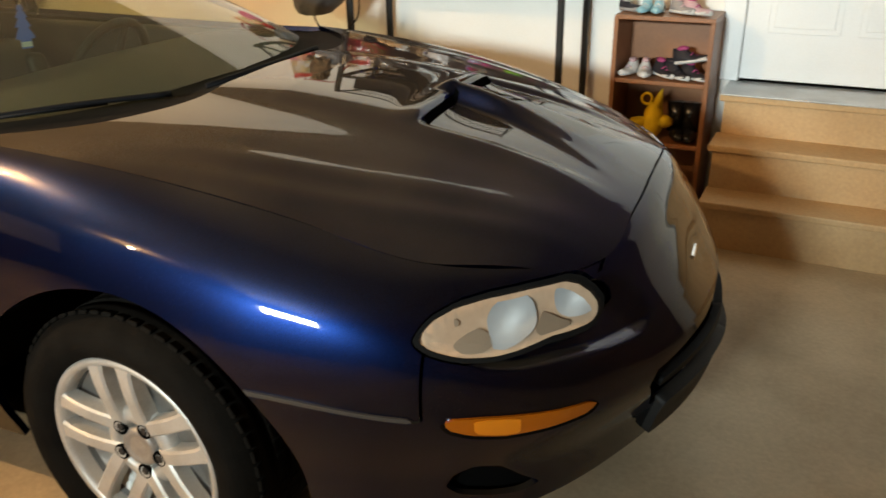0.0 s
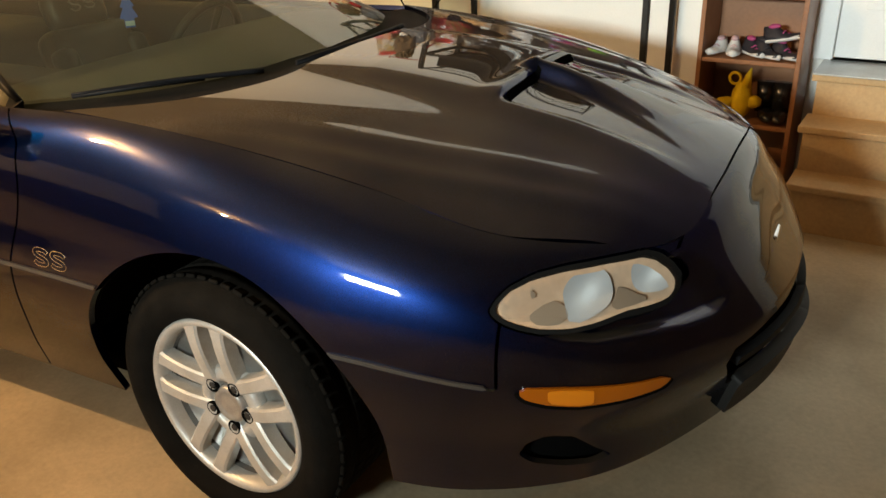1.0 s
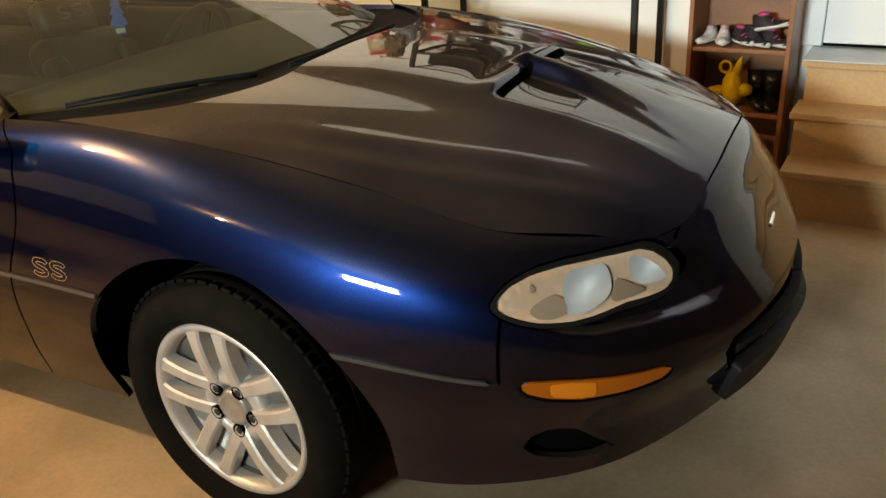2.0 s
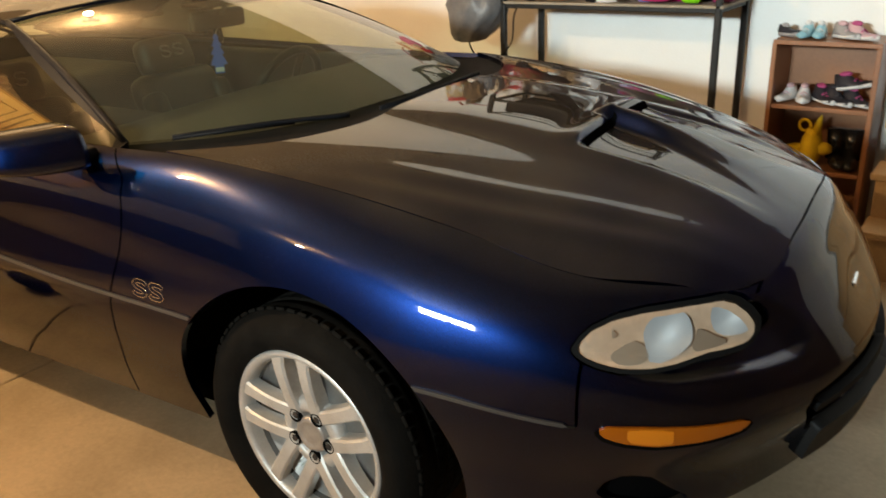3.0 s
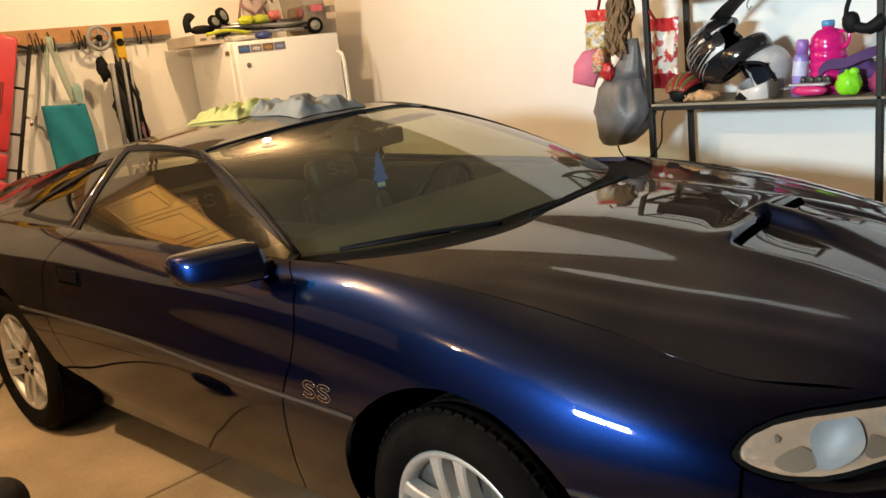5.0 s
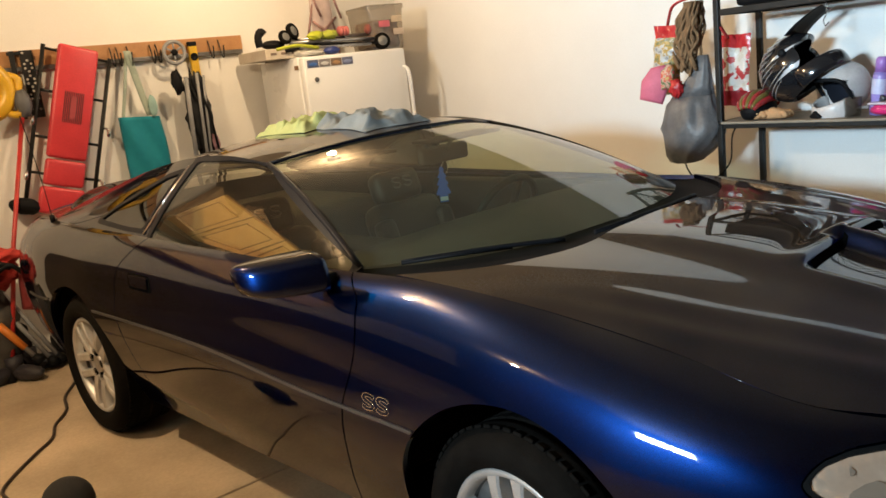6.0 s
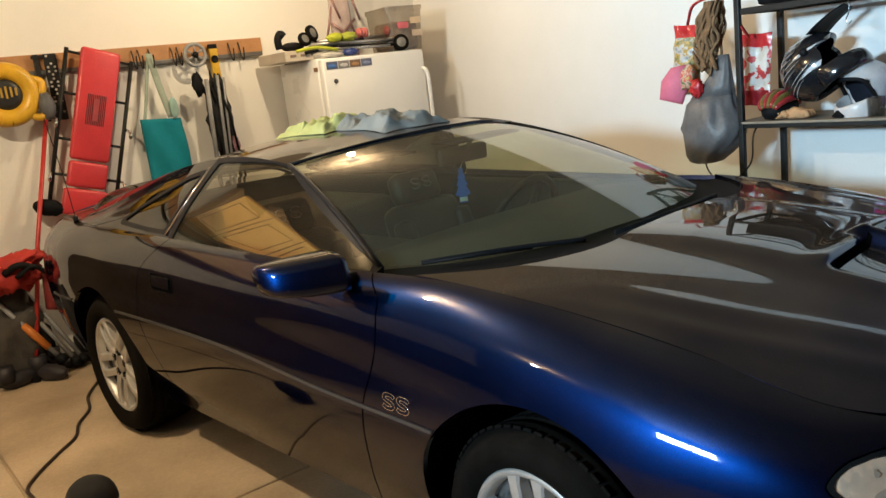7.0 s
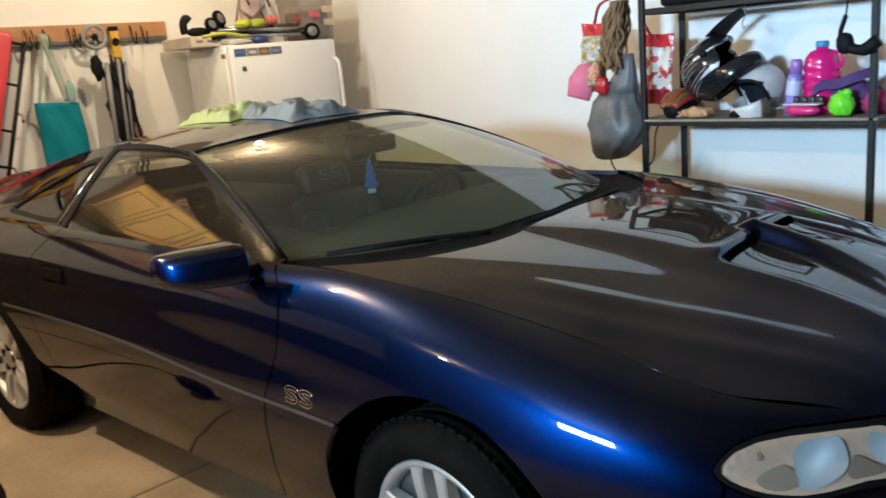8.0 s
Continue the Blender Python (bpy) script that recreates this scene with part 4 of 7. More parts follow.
    lamp_patches = (
        ("glint_patch", M_REFL, [(0.748, 0.725), (0.790, 0.724), (0.812, 0.704), (0.822, 0.676), (0.800, 0.660), (0.770, 0.656), (0.752, 0.684), (0.742, 0.706)]),
        ("glint_patch", M_REFL, [(0.836, 0.718), (0.868, 0.711), (0.893, 0.692), (0.907, 0.668), (0.882, 0.670), (0.858, 0.680), (0.843, 0.698)]),
        ("shade_patch", M_SHADE, [(0.716, 0.690), (0.738, 0.694), (0.755, 0.680), (0.762, 0.664), (0.742, 0.656), (0.712, 0.662), (0.700, 0.676)]),
        ("shade_patch", M_SHADE, [(0.826, 0.694), (0.842, 0.686), (0.862, 0.674), (0.880, 0.664), (0.850, 0.662), (0.826, 0.666)]),
        ("shade_dot", M_SHADE, [(0.690, 0.718), (0.704, 0.716), (0.710, 0.700), (0.696, 0.702)]),
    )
    for name, mat, outline in lamp_patches:  # curved patches inside the bowl, outlined like its glints and shade
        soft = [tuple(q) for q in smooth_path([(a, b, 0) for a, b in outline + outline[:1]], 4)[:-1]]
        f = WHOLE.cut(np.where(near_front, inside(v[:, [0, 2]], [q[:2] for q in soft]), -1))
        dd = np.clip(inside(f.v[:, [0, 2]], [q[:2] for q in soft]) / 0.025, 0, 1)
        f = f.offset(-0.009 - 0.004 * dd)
        if mat is M_REFL:  # normals turned towards the window and spread, to shade like a cup
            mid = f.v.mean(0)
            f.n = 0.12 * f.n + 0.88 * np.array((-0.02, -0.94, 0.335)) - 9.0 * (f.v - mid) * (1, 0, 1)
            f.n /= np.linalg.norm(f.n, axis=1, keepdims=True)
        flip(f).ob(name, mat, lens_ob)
    # dark plate bracket and lip under the grille
    lip = WHOLE.cut(np.where(v[:, 0] > 0.9, np.minimum((v[:, 1] + 0.375) * 0.6, np.minimum(0.392 - v[:, 2], v[:, 2] - 0.292)), -1))
    flip(lip.offset(0.020).rim(0.030)).ob("front_lip", worn("black_grained_plastic", (0.007, 0.007, 0.007), (0.013, 0.012, 0.011), 0.6, 10, 220, 0.25, Specular_IOR_Level=0.25), CAR, "black plastic plate bracket")
    bar = WHOLE.cut(np.where(v[:, 0] > 0.9, np.minimum(v[:, 1] + 0.41, np.minimum(0.455 - v[:, 2], v[:, 2] - 0.43)), -1))
    flip(bar.offset(-0.004).rim(0.02)).ob("grille_bar", M_BLACK, CAR)
    # door handle over a black sheet for the recess's shade
    rec = WHOLE.cut(np.where(np.abs(v[:, 0] + 1.81) < 0.2, inside(v[:, [0, 2]], [(-1.905, 0.782), (-1.912, 0.845), (-1.72, 0.845), (-1.715, 0.782)]), -1))
    rec_ob = flip(rec.offset(0.0015)).ob("handle_recess", M_VOID, CAR, "black sheet for the shade of the door handle recess")
    flap = WHOLE.cut(np.where(np.abs(v[:, 0] + 1.81) < 0.2, inside(v[:, [0, 2]], [(-1.885, 0.795), (-1.89, 0.838), (-1.735, 0.838), (-1.735, 0.795)]), -1))
    flip(flap.offset(0.008).rim(0.008)).ob("door_handle", M_PAINT, rec_ob, "body-coloured pull handle")
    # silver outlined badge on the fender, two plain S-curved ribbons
    for bx in (-0.446, -0.388):
        curve = [np.array(p) for p in smooth_path([(0.019, 0.013, 0), (0.009, 0.019, 0), (-0.010, 0.019, 0), (-0.017, 0.011, 0), (-0.009, 0.003, 0), (0.009, -0.003, 0), (0.017, -0.011, 0), (0.010, -0.019, 0), (-0.009, -0.019, 0), (-0.019, -0.013, 0)], 3)]
        edge_a, edge_b = [], []
        for i, p in enumerate(curve):
            d = curve[min(i + 1, len(curve) - 1)] - curve[max(i - 1, 0)]
            d = np.array((-d[1], d[0], 0)) / np.linalg.norm(d) * 0.0052
            edge_a.append(p + d)
            edge_b.append(p - d)
        loop = edge_a + edge_b[::-1] + edge_a[:1]
        bm = bmesh.new()
        tube(bm, [(bx + p[0] * 1.15 + p[1] * 0.2, side * 0.9285, 0.647 + p[1]) for p in loop], 0.0010, 5)
        part("badge", bm, M_CHROME, CAR, "silver outlined fender badge")
    # door mirror, on the near side alone
    if side > 0:
        continue
    bm = bmesh.new()
    rows = []
    for t in np.linspace(0, 1, 14):
        swell = float(keys(t, [0, 0.25, 0.6, 0.82, 0.93, 1.0], [1.18, 1.15, 1.04, 0.87, 0.68, 0.30]))
        low, high, deep = 0.052 * swell, 0.047 * (0.55 + 0.45 * swell), 0.066 * swell
        c = Vector((-0.656 - 0.090 * t, side * (0.905 + 0.180 * t), 0.984 - 0.004 * t))
        ring = []
        for a in np.linspace(0, 2 * math.pi, 28, endpoint=False):
            ca, sa = math.copysign(abs(math.cos(a)) ** 0.6, math.cos(a)), math.copysign(abs(math.sin(a)) ** 0.55, math.sin(a))
            ring.append(bm.verts.new(c + Vector((deep * ca * (1.12 if ca > 0 else 0.8) - 0.012 * sa, 0, (high if sa > 0 else low) * sa))))
        rows.append(ring)
    for a, b in zip(rows, rows[1:]):
        for i in range(28):
            bm.faces.new((a[i], a[(i + 1) % 28], b[(i + 1) % 28], b[i]))
    bm.faces.new(rows[0])
    bm.faces.new(rows[-1])
    bmesh.ops.recalc_face_normals(bm, faces=bm.faces)
    part("door_mirror", bm, M_PAINT, CAR, "dark blue door mirror housing")
    bm = bmesh.new()
    box(bm, (-0.675, side * 0.866, 0.940), (0.05, 0.10, 0.03), 0.010)
    part("mirror_mount", bm, M_BLACK, CAR)

# emblem sliver on the nose
bm = bmesh.new()
box(bm, (1.052, -0.055, 0.606), (0.012, 0.085, 0.016), 0.005, None)
part("nose_emblem", bm, M_CHROME, CAR, "small silver nose emblem")
# black sheets for the shade in the mouths of the two nostrils
for side in (-1, 1):
    bm = bmesh.new()
    ws = side * np.linspace(0.024, 0.238, 17)
    topv = [bm.verts.new((0.4235, w, float(hood_shape(0.400, w)) - 0.007)) for w in ws]
    botv = [bm.verts.new((0.4330, w, float(hood_shape(0.440, w)) + 0.002)) for w in ws]
    for a, b, c, d in zip(topv, topv[1:], botv[1:], botv):
        bm.faces.new((a, b, c, d))
    part("scoop_mouth", bm, M_VOID, CAR, "black sheet for the shade in the scoop opening")

# rear spoiler: a bridge over the tail
bm = bmesh.new()
rows = []
for k in np.linspace(-1, 1, 41):
    e = abs(k) ** 6
    c = Vector((-3.20 - 0.12 * (1 - abs(k) ** 2), k * 0.60, 1.050 - 0.08 * e))
    half, thick = 0.070, 0.013
    rows.append([bm.verts.new(c + Vector((half * math.cos(a), 0, thick * math.sin(a) + 0.02 * math.cos(a) * -0.6))) for a in np.linspace(0, 2 * math.pi, 16, endpoint=False)])
for a, b in zip(rows, rows[1:]):
    for i in range(16):
        bm.faces.new((a[i], a[(i + 1) % 16], b[(i + 1) % 16], b[i]))
bm.faces.new(rows[0])
bm.faces.new(rows[-1])
bmesh.ops.recalc_face_normals(bm, faces=bm.faces)
part("rear_spoiler", bm, M_PAINT, CAR, "dark rear spoiler")
# whip aerial on the rear wing
bm = bmesh.new()
tube(bm, [(-3.02, -0.78, 0.955), (-3.02, -0.78, 0.99)], 0.012, 10)
tube(bm, smooth_path([(-3.02, -0.78, 0.985), (-3.05, -0.785, 1.20), (-3.10, -0.80, 1.48)], 5), 0.0025, 6)
part("aerial", bm, M_BLACK, CAR, "thin black whip aerial")

# ---- interior
M_DASH = worn("dark_dash_plastic", (0.010, 0.010, 0.010), (0.016, 0.015, 0.014), 0.7, 6, 240, 0.2)
M_SEAT = worn("black_leather", (0.012, 0.0115, 0.0115), (0.019, 0.018, 0.017), 0.5, 9, 150, 0.25)
dash = np.zeros((14, 31, 3))
for j, k in enumerate(np.linspace(-1, 1, 31)):
    xx = np.linspace(-0.26 - 0.25 * abs(k) ** 2, -0.98, 14)
    dash[:, j] = np.stack([xx, 0 * xx + k * 0.74, 0.935 - 0.02 * k * k + 0.015 * np.sin(np.linspace(0, 3.1, 14)) - 0.10 * np.clip((-0.9 - xx) / 0.08, 0, 1) ** 2], -1)
Sheet(dash, up=True).rim(0.05).ob("dashboard", M_DASH, CAR, "dark plastic dashboard")
bm = bmesh.new()
box(bm, (-1.7, 0, 0.40), (2.2, 1.5, 0.05), 0.01)
box(bm, (-1.55, 0, 0.60), (1.1, 0.26, 0.36), 0.04)
box(bm, (-2.62, 0, 0.62), (0.9, 1.3, 0.5), 0.08)
box(bm, (-0.99, 0, 0.72), (0.1, 1.45, 0.36), 0.03)
part("cabin_floor", bm, M_DASH, CAR)
for side in (-1, 1):
    bm = bmesh.new()
    box(bm, (-1.25, side * 0.775, 0.70), (1.3, 0.06, 0.46), 0.02)
    part("door_card", bm, M_DASH, CAR)
    m = pose(-1.60, side * 0.37, 0.43) @ pose(0, 0, 0, 0, -17, 0)
    bm = bmesh.new()
    box(bm, (0, 0, 0.20), (0.15, 0.42, 0.56), 0.06, m, 3)
    box(bm, (0.06, 0.18, 0.17), (0.10, 0.09, 0.46), 0.035, m, 3)
    box(bm, (0.06, -0.18, 0.17), (0.10, 0.09, 0.46), 0.035, m, 3)
    seat = part("seat_back", bm, M_SEAT, CAR, "black leather bucket seat")
    bm = bmesh.new()
    box(bm, (0, 0, 0.545), (0.11, 0.27, 0.16), 0.045, m, 3)
    part("headrest", bm, M_SEAT, seat)
    bm = bmesh.new()
    box(bm, (-1.34, side * 0.37, 0.40), (0.52, 0.50, 0.15), 0.05, None, 3)
    part("seat_cushion", bm, M_SEAT, seat)
    bm = bmesh.new()
    for by in (-0.035, 0.035):
        path = [(0.020, 0.016), (0.010, 0.023), (-0.012, 0.023), (-0.020, 0.012), (-0.010, 0.002), (0.012, -0.002), (0.019, -0.013), (0.010, -0.023), (-0.013, -0.023), (-0.021, -0.014)]
        tube(bm, [m @ Vector((0.060, by + px * 1.2, 0.555 + pz)) for px, pz in path], 0.004, 5)
    part("stitched_mark", bm, principled("grey_thread", (0.13, 0.13, 0.13), 0.8), seat, "grey stitched mark on the headrest")
    bm = bmesh.new()
    box(bm, (-1.235, side * 0.30, 1.192), (0.14, 0.40, 0.014), 0.006, pose(0, 0, 0) )
    part("sun_visor", bm, M_DASH, CAR)
bm = bmesh.new()
ring = [(0.185 * math.cos(a), 0.185 * math.sin(a), 0) for a in np.linspace(0, 2 * math.pi, 41)]
m = pose(-1.08, 0.37, 0.84) @ pose(0, 0, 0, 0, -64, 0)
tube(bm, [m @ Vector(p) for p in ring], 0.016, 10, False)
for a in (0.2, 2.94, 4.7):
    tube(bm, [m @ Vector((0.03 * math.cos(a), 0.03 * math.sin(a), -0.02)), m @ Vector((0.18 * math.cos(a), 0.18 * math.sin(a), 0))], 0.014, 8)
lathe(bm, [(0.075, -0.05), (0.075, -0.01), (0.05, 0.005), (0.01, 0.008)], 24, m)
tube(bm, [m @ Vector((0, 0, -0.03)), m @ Vector((0.03, 0, -0.28))], 0.035, 10)
part("steering_wheel", bm, M_SEAT, CAR, "black steering wheel")
bm = bmesh.new()
box(bm, (-1.02, 0.0, 1.165), (0.03, 0.25, 0.065), 0.014, None, 3)
tube(bm, [(-1.0, 0, 1.18), (-0.97, 0, 1.215)], 0.008, 8)
part("rear_view_mirror", bm, M_DASH, CAR, "dark rear-view mirror")
FRESH = thing("air_freshener", (0, 0, 0), "blue tree-shaped cardboard air freshener hanging from the car mirror", "air freshener", turn=4.5)
bm = bmesh.new()
prof = [(0.004, 0.06), (0.010, 0.045), (0.006, 0.043), (0.017, 0.020), (0.010, 0.018), (0.023, -0.008), (0.014, -0.010), (0.028, -0.04), (0.028, -0.045), (0.016, -0.047), (0.016, -0.075)]
mf = pose(-1.03, -0.011, 1.055) @ pose(0, 0, 0, 0, 0, -30)
lft = [mf @ Vector((0.0015, -a, b)) for a, b in prof]
rgt = [mf @ Vector((0.0015, a, b)) for a, b in prof]
f1 = [bm.verts.new(p) for p in lft + rgt[::-1]]
face = bm.faces.new(f1)
ext = bmesh.ops.extrude_face_region(bm, geom=[face])
bmesh.ops.translate(bm, verts=[g for g in ext["geom"] if isinstance(g, bmesh.types.BMVert)], vec=mf.to_3x3() @ Vector((-0.003, 0, 0)))
part("card_tree", bm, principled("blue_card", (0.03, 0.13, 0.60), 0.6), FRESH, "", False)
bm = bmesh.new()
tube(bm, [(-1.03, -0.011, 1.112), (-1.02, -0.005, 1.135)], 0.0012, 5)
part("string", bm, principled("white_string", (0.7, 0.7, 0.7), 0.8), FRESH)
bm = bmesh.new()
box(bm, (0.0, 0, -0.062), (0.006, 0.030, 0.016), 0.001, mf)
part("label_panel", bm, principled("pale_card", (0.55, 0.65, 0.75), 0.6), FRESH)


# ---------------------------------------------------------------- soft and lumpy shapes
def lump(bm, c, r, rough=0.12, freq=3.0, n=24, m=None, squash=None, seed=0.0):
    """An uneven rounded mass with radii r about c."""
    m = m or Matrix()
    rings = []
    for i in range(n // 2 + 1):
        th = math.pi * i / (n // 2)
        ring = []
        for k in range(n):
            ph = 2 * math.pi * k / n
            d = Vector((math.sin(th) * math.cos(ph), math.sin(th) * math.sin(ph), math.cos(th)))
            s = 1 + rough * noise.noise(d * freq + Vector((seed, seed * 2, 0))) + 0.4 * rough * noise.noise(d * freq * 3 + Vector((0, seed, seed)))
            p = Vector((d.x * r[0] * s, d.y * r[1] * s, d.z * r[2] * s))
            if squash is not None and p.z < squash:
                p.z = squash + (p.z - squash) * 0.1
            ring.append(bm.verts.new(m @ (Vector(c) + p)))
        rings.append(ring)
    for a, b in zip(rings, rings[1:]):
        for k in range(n):
            bm.faces.new((a[k], b[k], b[(k + 1) % n], a[(k + 1) % n]))
    bmesh.ops.remove_doubles(bm, verts=[v for ring in (rings[0], rings[-1]) for v in ring], dist=1e-5)
    return bm


def loft(bm, sections):
    """Closed rings of equal count joined end to end, with caps."""
    rings = [[bm.verts.new(p) for p in s] for s in sections]
    n = len(rings[0])
    for a, b in zip(rings, rings[1:]):
        for k in range(n):
            bm.faces.new((a[k], a[(k + 1) % n], b[(k + 1) % n], b[k]))
    bm.faces.new(rings[0][::-1])
    bm.faces.new(rings[-1])
    bmesh.ops.recalc_face_normals(bm, faces=bm.faces)
    return bm


def flat(bm, outline, thick, m=None, bulge=0.0):
    """A plate or thin pad: outline in local (x, z), thickness along y."""
    m = m or Matrix()
    n = len(outline)
    cx, cz = sum(p[0] for p in outline) / n, sum(p[1] for p in outline) / n
    fr = [bm.verts.new(m @ Vector((x, -thick / 2, z))) for x, z in outline]
    bk = [bm.verts.new(m @ Vector((x, thick / 2, z))) for x, z in outline]
    mid = [bm.verts.new(m @ Vector((cx + (x - cx) * 0.82, -thick / 2 - bulge, cz + (z - cz) * 0.82))) for x, z in outline]
    for k in range(n):
        j = (k + 1) % n
        bm.faces.new((fr[k], fr[j], bk[j], bk[k]))
        bm.faces.new((fr[j], fr[k], mid[k], mid[j]))
    bm.faces.new(mid)
    bm.faces.new(bk[::-1])
    bmesh.ops.recalc_face_normals(bm, faces=bm.faces)
    return bm


def plain(name, colour, rough=0.5, metal=0.0, **extra):
    k = 0.72
    return worn(name, colour, tuple(c * k for c in colour), rough, 12, 160, 0.12, metal, 0.6, 0.002, **extra)


# ---------------------------------------------------------------- floor slabs with tooled joints
floor_ob = bpy.data.objects["floor"]
JX, JY = -1.442, -1.607
cuts_x, cuts_y = [WALL_X, JX, 1.62, FRONT_X], [SIDE_Y, JY, WALL_Y]
floor_ob.location.z = -0.012
for xa, xb in zip(cuts_x, cuts_x[1:]):
    for ya, yb in zip(cuts_y, cuts_y[1:]):
        bm = bmesh.new()
        g = 0.005
        box(bm, ((xa + xb) / 2, (ya + yb) / 2, -0.0085), (xb - xa - 2 * g, yb - ya - 2 * g, 0.017), 0.004, None, 1)
        o = part("slab", bm, M_FLOOR, floor_ob, "", False)
        o.matrix_parent_inverse = Matrix.Translation((0, 0, 0.012))

# ---------------------------------------------------------------- house door, casing and steps
M_WHITE = worn("white_door_paint", (0.82, 0.83, 0.84), (0.78, 0.79, 0.80), 0.45, 4, 120, 0.05)
M_STEPWOOD = worn("worn_plywood", (0.60, 0.40, 0.21), (0.46, 0.29, 0.14), 0.65, 3.5, 70, 0.25, spread=0.8)
dx0, dx1, dz0, dz1 = 0.885, 1.745, 0.600, 2.62
door = tagged(new("door_house"), "closed white panelled house door above wooden steps", "door", "", "structure")
door.location = (0, WALL_Y, 0)
bm = bmesh.new()
box(bm, ((dx0 + dx1) / 2, -0.012, (dz0 + dz1) / 2), (dx1 - dx0, 0.020, dz1 - dz0), 0.002)
part("door_leaf", bm, M_WHITE, door, "", False)
for px in (dx0 + 0.245, dx1 - 0.245):
    for z0, z1 in ((0.81, 1.32), (1.47, 2.10), (2.22, 2.50)):
        bm = bmesh.new()
        for q0, q1, s in ((0.30, z1 - z0, 0.004), (0.25, z1 - z0 - 0.05, 0.009)):
            box(bm, (px, -0.022 - s / 2, (z0 + z1) / 2), (q0, s, q1), 0.003)
        part("door_panel", bm, M_WHITE, door, "", False)
for a, b, c, d in ((dx0 - 0.105, dx0 - 0.004, 0.586, 2.72), (dx1 + 0.004, dx1 + 0.105, 0.586, 2.72), (dx0 - 0.105, dx1 + 0.105, 2.625, 2.72)):
    bm = bmesh.new()
    box(bm, ((a + b) / 2, -0.016, (c + d) / 2), (b - a, 0.030, d - c), 0.006)
    part("casing", bm, M_WHITE, door, "", False)
bm = bmesh.new()
box(bm, ((dx0 + 2.35) / 2 - 0.02, -0.158, 0.5815), (2.35 - dx0 + 0.04, 0.300, 0.007), 0.003)
part("threshold", bm, worn("grey_threshold", (0.55, 0.56, 0.56), (0.42, 0.43, 0.43), 0.4, 8, 100, 0.05, metal=0.5), door, "", False)
# black bar in place of the shade under the door leaf
bm = bmesh.new()
box(bm, ((dx0 + dx1) / 2, -0.014, 0.5935), (dx1 - dx0, 0.014, 0.012))
part("door_gap", bm, M_VOID, door, "", False)
steps = thing("wooden_steps", (0, 0, 0), "scuffed tan plywood steps up to the house door", "steps")
sx0, sx1 = 0.845, 2.35
for k, (y0, z) in enumerate(((1.475, 0.208), (1.655, 0.402), (1.845, 0.578))):
    x0 = sx0 + 0.012 * (k == 0)
    z_low = (0.0, 0.178, 0.372)[k]
    bm = bmesh.new()
    box(bm, ((x0 + 0.02 + sx1) / 2, y0 + 0.028, (z_low + z - 0.03) / 2), (sx1 - x0 - 0.02, 0.02, z - 0.03 - z_low), 0.002)
    part("riser", bm, M_STEPWOOD, steps, "", False)
    yb = (1.685, 1.875, 2.135)[k]
    bm = bmesh.new()
    box(bm, ((x0 + sx1) / 2, (y0 + yb) / 2, z - 0.015), (sx1 - x0, yb - y0, 0.030), 0.006)
    part("tread", bm, M_STEPWOOD, steps, "", False)
bm = bmesh.new()
for k, (y0, z) in enumerate(((1.505, 0.178), (1.685, 0.372), (1.875, 0.548))):
    box(bm, (sx0 + 0.034 + 0.003 * k, (y0 + 2.13) / 2, z / 2), (0.02, 2.13 - y0, z), 0.002)
part("stringer", bm, M_STEPWOOD, steps, "", False)

# ---------------------------------------------------------------- shoe rack (a small bookcase) and its load
M_BOOK = worn("cherry_veneer", (0.30, 0.125, 0.050), (0.22, 0.085, 0.032), 0.38, 5, 60, 0.12, spread=0.8)
bx0, bx1, by0, by1, btop = 0.352, 0.792, 1.840, 2.128, 0.885
rack = thing("shoe_rack", (0, 0, 0), "small reddish-brown bookcase used as a shoe rack", "bookcase")
for xa in (bx0, bx1 - 0.02):
    bm = bmesh.new()
    box(bm, (xa + 0.01, (by0 + by1) / 2, btop / 2), (0.02, by1 - by0, btop), 0.002)
    part("side_panel", bm, M_BOOK, rack, "", False)
for z in (btop - 0.010, 0.603, 0.318, 0.045):
    bm = bmesh.new()
    box(bm, ((bx0 + bx1) / 2, (by0 + by1) / 2, z), (bx1 - bx0 - 0.042 + (0.04 if z > 0.8 else 0), by1 - by0 - 0.012, 0.019), 0.002)
    if z > 0.8:
        bmesh.ops.translate(bm, verts=bm.verts, vec=(0, 0, 0.011))
    part("shelf", bm, M_BOOK, rack, "", False)
bm = bmesh.new()
box(bm, ((bx0 + bx1) / 2, by1 - 0.004, btop / 2), (bx1 - bx0 - 0.042, 0.006, btop - 0.03))
part("back_panel", bm, M_BOOK, rack, "", False)


def shoe(where, turn, upper, sole, accent, label, length=0.19, lean=0):
    t = thing("shoe", where, label, "shoe", "shoes on the rack", turn)
    t.matrix_world = pose(*where, lean, 0, turn)
    L, W = length, length * 0.36
    bm = bmesh.new()
    rows = []
    for s in np.linspace(0, 1, 9):
        half = W / 2 * (0.78 + 0.30 * math.sin(math.pi * min(1, s * 0.72 + 0.22))) * math.sqrt(max(0.05, 1 - (2 * s - 1) ** 8))
        rows.append([Vector((half * math.cos(a), (s - 0.5) * L, 0.012 + 0.012 * math.sin(a) + (0.008 * s * s))) for a in np.linspace(0, 2 * math.pi, 14, endpoint=False)])
    part("sole", loft(bm, rows), sole, t)
    bm = bmesh.new()
    rows = []
    for s in np.linspace(0.02, 0.97, 10):
        half = W / 2 * (0.74 + 0.28 * math.sin(math.pi * min(1, s * 0.72 + 0.22))) * math.sqrt(max(0.05, 1 - (2 * s - 1) ** 8))
